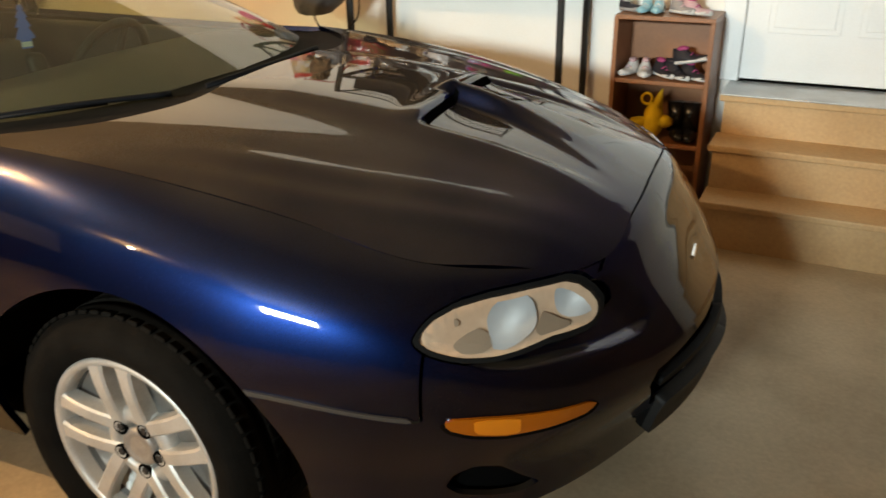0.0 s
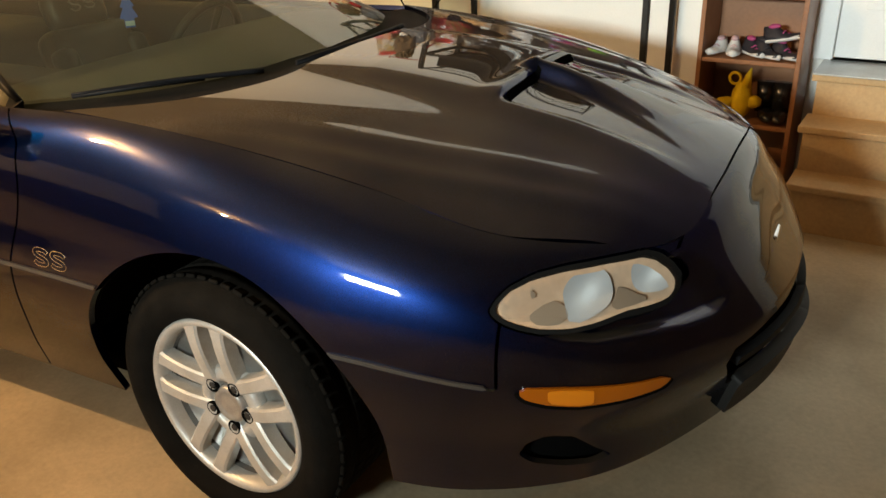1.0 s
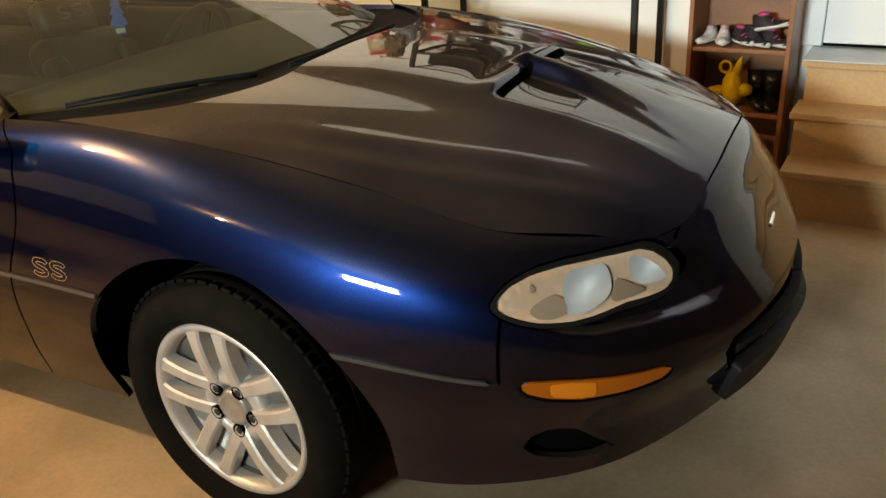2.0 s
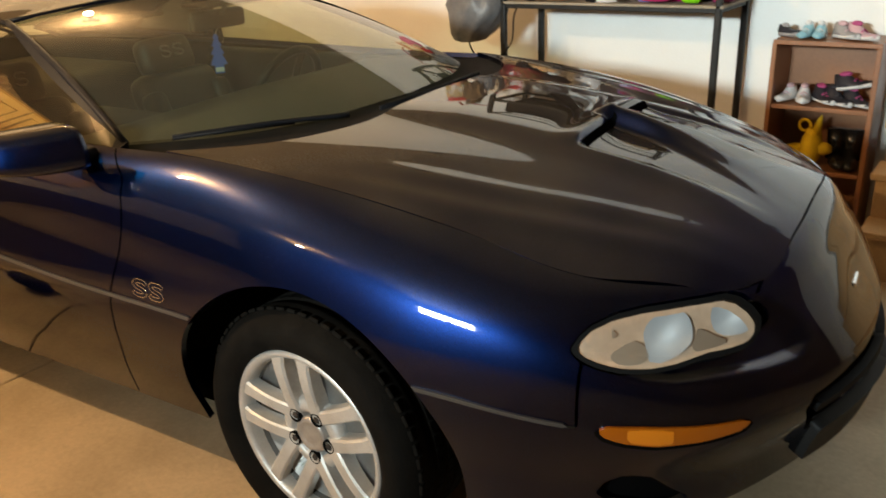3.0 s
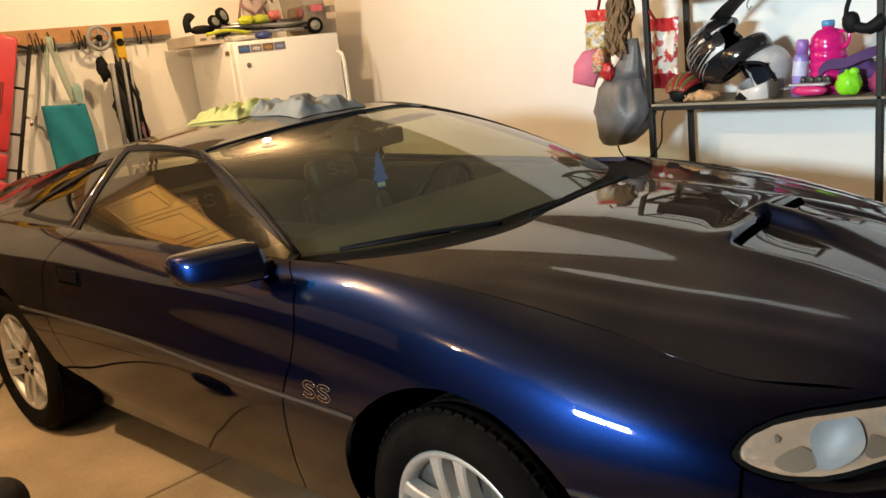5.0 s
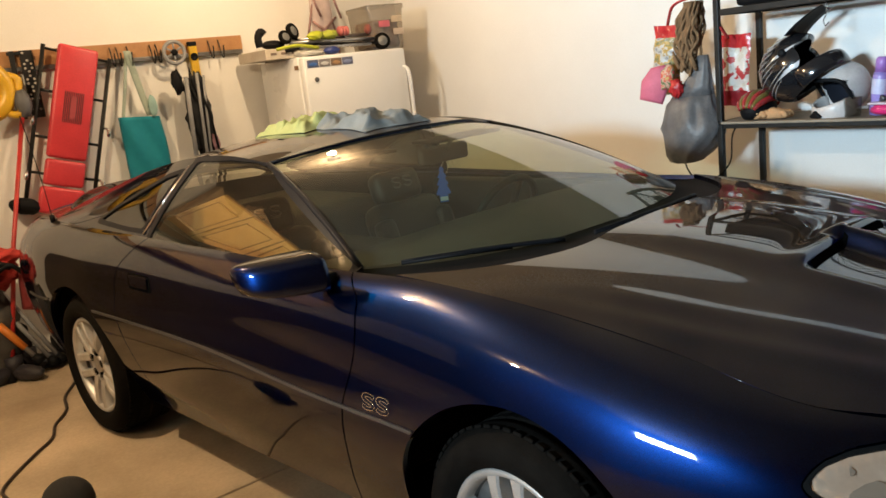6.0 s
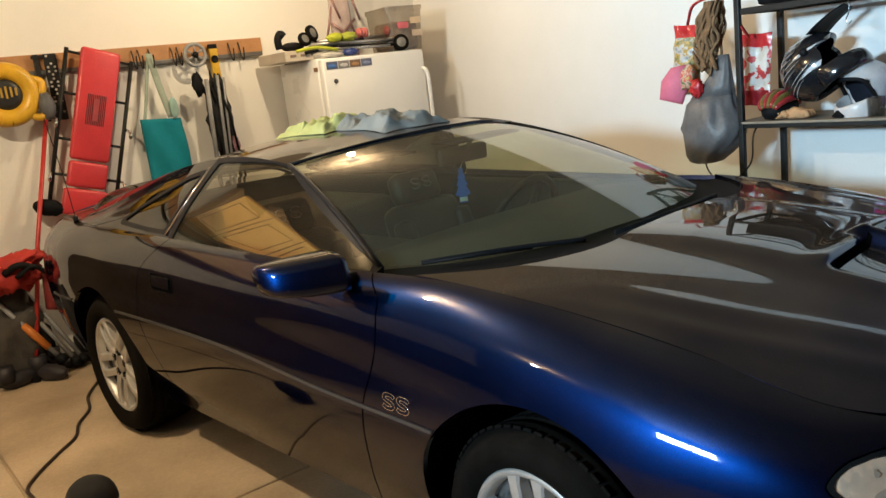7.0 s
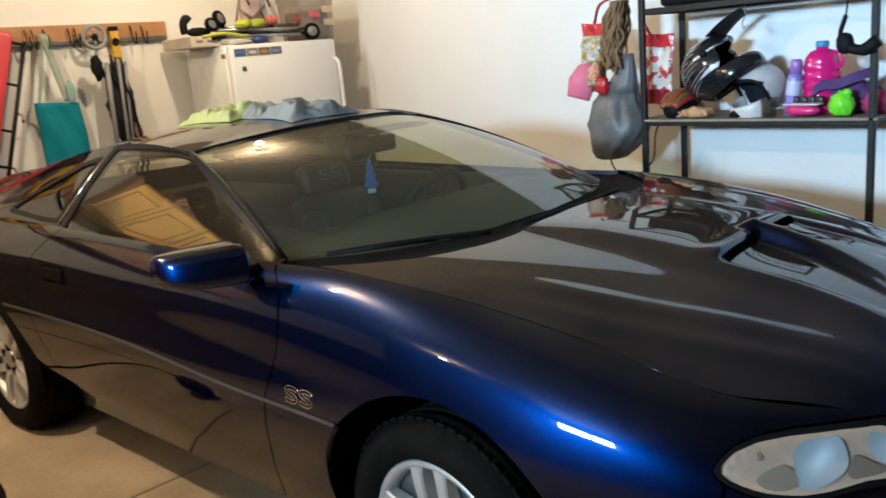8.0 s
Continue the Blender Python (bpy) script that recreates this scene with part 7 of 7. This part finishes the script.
lathe(bm, [(0.016, 0), (0.016, 0.006), (0.010, 0.008), (0.002, 0.008)], 18, pose(fx1 - 0.001, fy0 + 0.085, 1.495, 0, 90, 0))
part("lock", bm, M_STEEL, fdoor, "round steel lock")
for k in range(4):
    bm = bmesh.new()
    box(bm, (fx1 + 0.0005, fy0 + 0.07 + 0.093 * k, 1.600), (0.003, 0.088, 0.05), 0.001)
    st = part("sticker", bm, plain("sticker_print", ((0.10, 0.12, 0.22), (0.24, 0.22, 0.22), (0.20, 0.13, 0.08), (0.14, 0.15, 0.24))[k], 0.5), fdoor, "small printed sticker", False)
    bm = bmesh.new()
    lump(bm, (fx1 + 0.002, fy0 + 0.07 + 0.093 * k, 1.596), (0.002, 0.032, 0.012), 0.15, 3, 16)
    part("sticker_shape", bm, plain("sticker_car", ((0.06, 0.16, 0.50), (0.62, 0.62, 0.62), (0.45, 0.25, 0.10), (0.25, 0.30, 0.50))[k], 0.5), st)
bm = bmesh.new()
box(bm, (fx1 - 0.10, fy0 - 0.001, 1.585), (0.05, 0.004, 0.028), 0.001)
part("maker_plate", bm, plain("brown_plate", (0.25, 0.14, 0.07), 0.5), frz, "", False)
for x in (fx0 + 0.05, fx1 - 0.1):
    for y in (fy0 + 0.05, fy1 - 0.05):
        bm = bmesh.new()
        lathe(bm, [(0.02, 0), (0.02, 0.045)], 12, Matrix.Translation((x, y, 0)))
        part("foot", bm, M_BLACK, frz)
TOP = fz + 0.0005
tray = thing("carton_tray", (-3.83, 0.80, TOP), "shallow pale carton overhanging the freezer top", "box")
bm = bmesh.new()
box(bm, (0, 0, 0.035), (0.40, 0.30, 0.07), 0.004)
part("carton_body", bm, worn("pale_carton", (0.58, 0.52, 0.44), (0.50, 0.44, 0.36), 0.8, 6, 120, 0.2), tray, "", False)
for k in range(3):
    bm = bmesh.new()
    box(bm, (0.201, -0.09 + 0.08 * k, 0.036), (0.003, 0.045, 0.016), 0.001)
    part("label_bar", bm, plain("dull_print", (0.22, 0.16, 0.13), 0.6), tray, "", False)
# golf trolley lying folded: dark wheels, rods
trolley = thing("folded_trolley", (-3.70, 1.10, TOP), "folded golf trolley with black wheels lying on the freezer", "trolley")
M_HUB = plain("grey_plastic_hub", (0.17, 0.17, 0.165), 0.45)
M_ROD = plain("grey_rod", (0.42, 0.42, 0.43), 0.3, 0.8)


def trolley_wheel(x, y, z, r, wide, rx, ry, rz):
    m = pose(x, y, z, rx, ry, rz)
    bm = bmesh.new()
    lathe(bm, [(r * 0.62, -wide / 2), (r * 0.95, -wide / 2), (r, -wide * 0.3), (r, wide * 0.3), (r * 0.95, wide / 2), (r * 0.62, wide / 2)], 28, m)
    w = part("wheel", bm, M_RUBBER, trolley, "black rubber wheel")
    bm = bmesh.new()
    lathe(bm, [(0.002, wide * 0.60), (r * 0.2, wide * 0.60), (r * 0.24, wide * 0.53), (r * 0.56, wide * 0.53), (r * 0.60, wide * 0.5), (r * 0.60, -wide * 0.3)], 20, m)
    part("wheel_disc", bm, M_HUB, w, "grey plastic hub")


trolley_wheel(0.05, -0.275, 0.140, 0.048, 0.026, 0, 70, 10)
trolley_wheel(0.02, -0.195, 0.178, 0.056, 0.028, 0, 75, 25)
trolley_wheel(0.12, 0.475, 0.060, 0.058, 0.045, 0, 84, -22)
bm = bmesh.new()
tube(bm, [(0.05, -0.275, 0.140), (0.03, -0.20, 0.165), (0.02, -0.16, 0.10), (0.05, -0.12, 0.07)], 0.009, 8)
part("axle_fork", bm, M_BLACK, trolley)
for k, (a, b, r, mat) in enumerate((((0.05, -0.25, 0.10), (0.10, 0.46, 0.085), 0.013, M_ROD), ((0.0, -0.22, 0.085), (0.06, 0.30, 0.05), 0.012, M_BLACK), ((0.10, -0.20, 0.06), (0.14, 0.36, 0.045), 0.011, M_ROD), ((-0.03, -0.20, 0.12), (0.02, 0.42, 0.12), 0.012, M_ROD), ((0.08, -0.30, 0.05), (0.05, 0.20, 0.11), 0.012, M_BLACK), ((0.12, -0.05, 0.075), (0.12, 0.44, 0.05), 0.010, M_BLACK), ((0.02, 0.0, 0.14), (0.08, 0.40, 0.07), 0.009, M_ROD))):
    bm = bmesh.new()
    tube(bm, [a, tuple((p + q) / 2 for p, q in zip(a, b)), b], r, 8)
    part("rod", bm, mat, trolley)
for y0, col in ((-0.05, (0.48, 0.52, 0.02)), (0.06, (0.42, 0.46, 0.04))):
    bm = bmesh.new()
    lump(bm, (0.08, y0, 0.135), (0.03, 0.06, 0.03), 0.5, 4, 20, None, None, y0 * 30)
    part("bungee", bm, plain("acid_green_cord", col, 0.6), trolley)
bm = bmesh.new()
tube(bm, smooth_path([(0.14, -0.40, 0.06), (0.15, -0.25, 0.075), (0.14, -0.08, 0.05)], 5), 0.011, 8)
part("hose", bm, bpy.data.materials["acid_green_cord"], trolley)
for y0 in (0.20, 0.44):
    bm = bmesh.new()
    for s in range(3):
        tube(bm, [(0.04, y0 + 0.024 * s - 0.03, 0.155), (0.04, y0 + 0.024 * s - 0.012, 0.155)], 0.034, 14)
    part("striped_roll", bm, plain("red_stripe", (0.58, 0.16, 0.15), 0.6), trolley)
drill = thing("black_case", (-3.72, 0.735, TOP + 0.0705), "curved black plastic tool on the carton", "tool")
bm = bmesh.new()
tube(bm, smooth_path([(0.0, -0.07, 0.02), (0.0, -0.075, 0.08), (0.0, -0.05, 0.12), (0.01, -0.03, 0.10)], 5), 0.026, 10)
lump(bm, (0.0, 0.03, 0.03), (0.045, 0.085, 0.030), 0.12, 3)
part("tool_body", bm, M_BLACK, drill)
tarp = thing("folded_tarp", (-3.66, 1.03, TOP), "crumpled white and blue tarp under the trolley", "tarp")
bm = bmesh.new()
lump(bm, (0.03, -0.06, 0.018), (0.10, 0.11, 0.030), 0.3, 4, 24, None, -0.016, 2)
part("white_fold", bm, plain("white_tarp", (0.66, 0.63, 0.58), 0.6), tarp)
bm = bmesh.new()
lump(bm, (0.10, 0.09, 0.024), (0.05, 0.06, 0.026), 0.3, 4, 20, None, -0.022, 6)
part("blue_fold", bm, plain("blue_tarp", (0.03, 0.05, 0.22), 0.5), tarp)
# clear storage box
sb = thing("storage_box", (-3.74, 1.655, TOP), "clear plastic storage box with mixed contents", "box", turn=-6)
bm = bmesh.new()
rows = []
for z, s in ((0.002, 0.90), (0.28, 1.0), (0.285, 1.05), (0.315, 1.05)):
    rows.append([Vector((0.17 * s * a, 0.145 * s * b, z)) for a, b in ((-1, -0.9), (-0.9, -1), (0.9, -1), (1, -0.9), (1, 0.9), (0.9, 1), (-0.9, 1), (-1, 0.9))])
part("box_shell", loft(bm, rows), glass("frosted_plastic", (0.70, 0.66, 0.60), 0.25), sb, "", False)
bm = bmesh.new()
box(bm, (0, 0, 0.11), (0.28, 0.23, 0.20), 0.03)
part("contents", bm, worn("mixed_contents", (0.40, 0.34, 0.28), (0.22, 0.16, 0.13), 0.8, 18, 60, 0.3), sb)
for y0, z0, c in ((-0.03, 0.18, (0.62, 0.14, 0.18)), (0.08, 0.21, (0.65, 0.52, 0.36)), (0.085, 0.12, (0.55, 0.44, 0.34))):
    bm = bmesh.new()
    box(bm, (0.172, y0, z0), (0.004, 0.09, 0.045), 0.002)
    part("sticker", bm, plain("box_label", c, 0.6), sb, "", False)
# folded camp chair standing behind
ch = thing("folded_camp_chair", (-3.90, 1.285, TOP), "folded child's camp chair with a pale pink seat", "chair")
M_LEG = plain("dull_pink_tube", (0.34, 0.20, 0.19), 0.4, 0.5)
for a, b in (((0, -0.14, 0.10), (0.0, -0.03, 0.46)), ((0, 0.14, 0.10), (0.0, 0.02, 0.46)), ((0.03, -0.09, 0.25), (0.03, 0.12, 0.10)), ((0.03, 0.11, 0.27), (0.03, -0.10, 0.10)), ((0, -0.14, 0.10), (0.05, 0.14, 0.10)), ((0.0, -0.12, 0.0), (0.0, -0.13, 0.12)), ((0.0, 0.12, 0.0), (0.0, 0.13, 0.12)), ((0.04, -0.08, 0.44), (0.04, -0.02, 0.28)), ((0.04, 0.09, 0.45), (0.04, 0.15, 0.26))):
    bm = bmesh.new()
    tube(bm, [a, b], 0.009, 8)
    part("leg_tube", bm, M_LEG, ch)
bm = bmesh.new()
flat(bm, [(-0.07, 0.14), (0.09, 0.12), (0.10, 0.30), (0.085, 0.52), (-0.06, 0.52), (-0.075, 0.30)], 0.02, pose(-0.01, 0, 0, 0, 0, 90), 0.012)
part("seat_cloth", bm, plain("pale_pink_cloth", (0.62, 0.50, 0.48), 0.85), ch)

# ---------------------------------------------------------------- floor clutter at the west wall
mower = thing("red_tool_bag", (-3.80, -1.10, 0.0), "crumpled red tool bag slung over a stack of tools", "bag")
bm = bmesh.new()
lump(bm, (0.0, -0.13, 0.64), (0.13, 0.17, 0.10), 0.5, 3.2, 32, None, None, 3)
lump(bm, (0.03, 0.02, 0.71), (0.09, 0.16, 0.045), 0.45, 4, 28, pose(0, 0, 0, 8, 0, 0), None, 5)
part("bag_body", bm, worn("red_nylon", (0.46, 0.03, 0.02), (0.34, 0.02, 0.015), 0.7, 10, 160, 0.4), mower)
bm = bmesh.new()
flat(bm, [(-0.05, 0.38), (0.02, 0.36), (0.06, 0.58), (0.04, 0.66), (-0.03, 0.60)], 0.05, pose(0.06, 0.06, 0.02, 0, 0, 90), 0.01)
part("flap", bm, plain("dark_red_nylon", (0.20, 0.02, 0.02), 0.7), mower)
bm = bmesh.new()
flat(bm, [(-0.018, 0.42), (0.022, 0.40), (0.036, 0.48), (-0.006, 0.50)], 0.052, pose(0.075, 0.075, 0.02, 0, 0, 90), 0.01)
part("paper_tag", bm, plain("white_tag", (0.62, 0.58, 0.54), 0.7), mower)
bm = bmesh.new()
tube(bm, smooth_path([(0.14, -0.12, 0.63), (0.17, -0.02, 0.68), (0.16, 0.08, 0.55), (0.12, 0.12, 0.48)], 5), 0.014, 8)
tube(bm, smooth_path([(0.10, -0.17, 0.66), (0.15, -0.10, 0.70), (0.15, -0.02, 0.67)], 5), 0.020, 8)
part("carry_strap", bm, M_BLACK, mower)
bm = bmesh.new()
tube(bm, [(-0.12, -0.05, 0.60), (-0.22, -0.02, 0.02)], 0.02, 8)
part("prop_leg", bm, M_STEEL, mower)
for k, (a, b, orange) in enumerate((((-3.86, -1.34, 0.52), (-3.70, -1.08, 0.10), True), ((-3.90, -1.22, 0.50), (-3.72, -1.00, 0.06), False), ((-3.94, -1.15, 0.50), (-3.76, -0.95, 0.05), False), ((-3.92, -1.40, 0.50), (-3.74, -1.16, 0.04), False))):
    t = thing("long_tool", (0, 0, 0), "steel-shafted axe with an orange grip" if orange else "steel-shafted garden tool leaning in a heap", "tool", "tools by the wall")
    a, b = Vector(a), Vector(b)
    bm = bmesh.new()
    tube(bm, [a, b], 0.014, 8)
    part("shaft", bm, M_GREYPL, t)
    if orange:
        bm = bmesh.new()
        tube(bm, [a.lerp(b, 0.45), a.lerp(b, 0.6), a.lerp(b, 0.82)], [0.021, 0.023, 0.021], 10)
        part("grip", bm, plain("orange_grip", (0.70, 0.22, 0.02), 0.5), t)
    bm = bmesh.new()
    d = (b - a).normalized()
    tube(bm, [b - d * 0.03, b, b + d * 0.03], [0.02, 0.034, 0.03], 10)
    part("head", bm, M_BLACK, t)
junk = thing("tarpaulin_heap", (-3.92, -1.32, 0.0), "dark grey tarpaulin heap at the foot of the wall", "tarpaulin")
bm = bmesh.new()
lump(bm, (0, 0, 0.20), (0.17, 0.25, 0.34), 0.35, 2.5, 32, None, -0.195, 11)
part("cloth", bm, worn("dark_tarp", (0.060, 0.054, 0.046), (0.035, 0.031, 0.027), 0.7, 7, 90, 0.5), junk)
for k, (x, y) in enumerate(((-3.70, -1.17), (-3.82, -1.05), (-3.72, -1.33))):
    t = thing("work_boot", (x, y, 0.0), "scuffed black work boot on the floor", "boot", "boots on the floor", 40 * k - 60)
    bm = bmesh.new()
    lump(bm, (0, 0.03, 0.045), (0.048, 0.12, 0.048), 0.15, 3, 24, None, -0.04, k)
    part("foot", bm, S_BLACK, t)
    bm = bmesh.new()
    tube(bm, [(0, -0.05, 0.05), (0, -0.055, 0.14)], [0.045, 0.050], 14)
    part("shaft", bm, S_BLACK, t)
yel = thing("yellow_case", (-3.93, -0.86, 0.0), "small yellow and black case on the floor behind the car", "case")
bm = bmesh.new()
box(bm, (0, 0, 0.07), (0.22, 0.14, 0.14), 0.02)
part("case_body", bm, M_BLACK, yel)
bm = bmesh.new()
box(bm, (0.112, 0.0, 0.085), (0.006, 0.09, 0.06), 0.002)
part("yellow_panel", bm, bpy.data.materials["yellow_enamel"], yel, "", False)
flex = thing("extension_cord", (0, 0, 0), "dark brown extension cord lying on the concrete", "cord")
bm = bmesh.new()
tube(bm, smooth_path([(-3.46, -0.93, 0.007), (-3.326, -1.005, 0.007), (-3.147, -1.10, 0.007), (-2.94, -1.150, 0.007), (-2.78, -1.245, 0.007), (-2.62, -1.30, 0.007), (-2.497, -1.403, 0.007), (-2.332, -1.533, 0.007), (-2.22, -1.595, 0.007), (-2.10, -1.595, 0.007), (-1.95, -1.62, 0.007), (-1.7, -1.75, 0.007)], 6), 0.0075, 8)
part("cable", bm, principled("brown_rubber_flex", (0.035, 0.020, 0.012), 0.5), flex)
thin = thing("thin_cord", (0, 0, 0), "thin dark cord tangled near the wall", "cord")
bm = bmesh.new()
tube(bm, smooth_path([(-4.02, -1.36, 0.30), (-3.95, -1.38, 0.05), (-3.80, -1.40, 0.006), (-3.72, -1.33, 0.006), (-3.78, -1.28, 0.006), (-3.88, -1.40, 0.006), (-3.74, -1.46, 0.006)], 6), 0.005, 6)
part("cable", bm, M_BLACK, thin)
ball = thing("foam_ball", (-1.70, -1.463, 0.0), "matt black foam ball on the concrete floor", "ball")
bm = bmesh.new()
lump(bm, (0, 0, 0.093), (0.093, 0.093, 0.093), 0.015, 4, 36)
part("ball_body", bm, worn("black_foam", (0.012, 0.012, 0.012), (0.022, 0.021, 0.02), 0.9, 20, 300, 0.4), ball)

# ---------------------------------------------------------------- tan board added inside the side window, in place of reflected cupboards
panel = thing("reflection_board", (0, 0, 0), "tan framed board added inside the side window for its reflection", "board", turn=4.5)
M_TANWOOD = worn("tan_board_wood", (0.50, 0.29, 0.095), (0.42, 0.23, 0.07), 0.55, 6, 140, 0.15)


def board_at(u, v, out=0.0):
    """u along the board, v up it; in the car's measures, corners fitted to the camera's view."""
    lo, mid = Vector((-2.083, 0, 0.990)).lerp(Vector((-1.851, 0, 0.913)), u * 2), Vector((-1.851, 0, 0.913)).lerp(Vector((-1.28, 0, 0.866)), u * 2 - 1)
    p = (lo if u < 0.5 else mid).lerp(Vector((-1.581, 0, 1.104)).lerp(Vector((-1.119, 0, 0.925)), u), v)
    return p + Vector((0, -0.622 - out + 0.06 * (p.z - 0.95), 0))


def board_piece(name, u0, u1, v0, v1, out, thick, mat=None):
    bm = bmesh.new()
    us = [u0 + (u1 - u0) * k / 8 for k in range(9)]
    part(name, loft(bm, [[board_at(u, v0, out), board_at(u, v1, out), board_at(u, v1, out - thick), board_at(u, v0, out - thick)] for u in us]), mat or M_TANWOOD, panel, "", False)


# darker brown backing, so the grooves between the pieces read as shaded
M_TANDARK = worn("brown_backing", (0.20, 0.11, 0.04), (0.15, 0.08, 0.03), 0.7, 6, 140, 0.15)
board_piece("backing", 0, 1, 0, 1, 0, 0.008, M_TANDARK)
for u0, u1 in ((0.0, 0.40), (0.415, 0.81), (0.825, 1.0)):
    w = min(0.05, (u1 - u0) * 0.22)
    board_piece("stile", u0, u0 + w, 0, 1, 0.010, 0.009)
    board_piece("stile", u1 - w, u1, 0, 1, 0.010, 0.009)
    board_piece("rail", u0 + w, u1 - w, 0.0, 0.13, 0.0095, 0.009)
    board_piece("rail", u0 + w, u1 - w, 0.87, 1.0, 0.0095, 0.009)
    board_piece("field", u0 + w + 0.014, u1 - w - 0.014, 0.165, 0.835, 0.007, 0.006)

# ---------------------------------------------------------------- polishing cloths on the car roof
def cloth(name, x0, x1, y0, y1, mat, label, seed):
    t = thing(name, (0, 0, 0), label, "cloth", "cloths on the roof", 4.5)
    n, m_ = 46, 30
    xs, ys = np.linspace(x0, x1, n), np.linspace(y0, y1, m_)
    pts = np.zeros((n, m_, 3))
    for i, xx in enumerate(xs):
        for j, yy in enumerate(ys):
            q = Vector((xx * 9, yy * 9, seed))
            wob = 0.03 * noise.noise(q * 0.7)
            k = min(abs(yy + wob) / 0.585, 1)
            zr = float(mid_z(xx)) - (float(mid_z(xx)) - float(edge_z(xx))) * k**2.2
            edge = min(i, n - 1 - i, j, m_ - 1 - j) / 5
            turned = Vector((q.x * 0.9 + q.y * 0.5, q.y * 0.55 - q.x * 0.3, seed))
            fold = 0.030 * (1 - min(1, 1.7 * abs(noise.noise(turned * 1.3)))) ** 1.5 + 0.022 * (1 - min(1, 2 * abs(noise.noise(turned * 2.3 + Vector((3, 1, 0)))))) + 0.012 * (noise.noise(q * 0.6) + 0.6)
            pts[i, j] = (xx + 0.03 * noise.noise(q + Vector((5, 0, 0))), yy + wob, zr + 0.004 + fold * min(1, edge))
    Sheet(pts).rim(0.003).ob("towel", mat, t)


cloth("polishing_cloth", -1.92, -1.56, -0.24, 0.02, worn("lime_microfibre", (0.50, 0.55, 0.23), (0.42, 0.47, 0.18), 0.95, 10, 300, 0.5), "crumpled lime green microfibre cloth on the car roof", 1.3)
cloth("polishing_cloth", -1.62, -1.25, -0.16, 0.16, worn("grey_microfibre", (0.26, 0.28, 0.28), (0.20, 0.22, 0.22), 0.95, 10, 300, 0.5), "crumpled grey microfibre cloth on the car roof", 7.7)

# ---------------------------------------------------------------- ceiling bulbs
for bx, by, watts in BULBS:
    fit_ = thing("ceiling_lamp", (bx, by, CEIL), "bare warm bulb in a white porcelain ceiling holder", "lamp", "ceiling lamps")
    bm = bmesh.new()
    lathe(bm, [(0.055, 0.0), (0.055, -0.02), (0.035, -0.05), (0.022, -0.06)], 24)
    part("holder", bm, M_WHITE, fit_)
    bm = bmesh.new()
    lathe(bm, [(0.013, -0.06), (0.016, -0.08), (0.012, -0.095)], 20)
    bulb = part("bulb_neck", bm, M_STEEL, fit_)
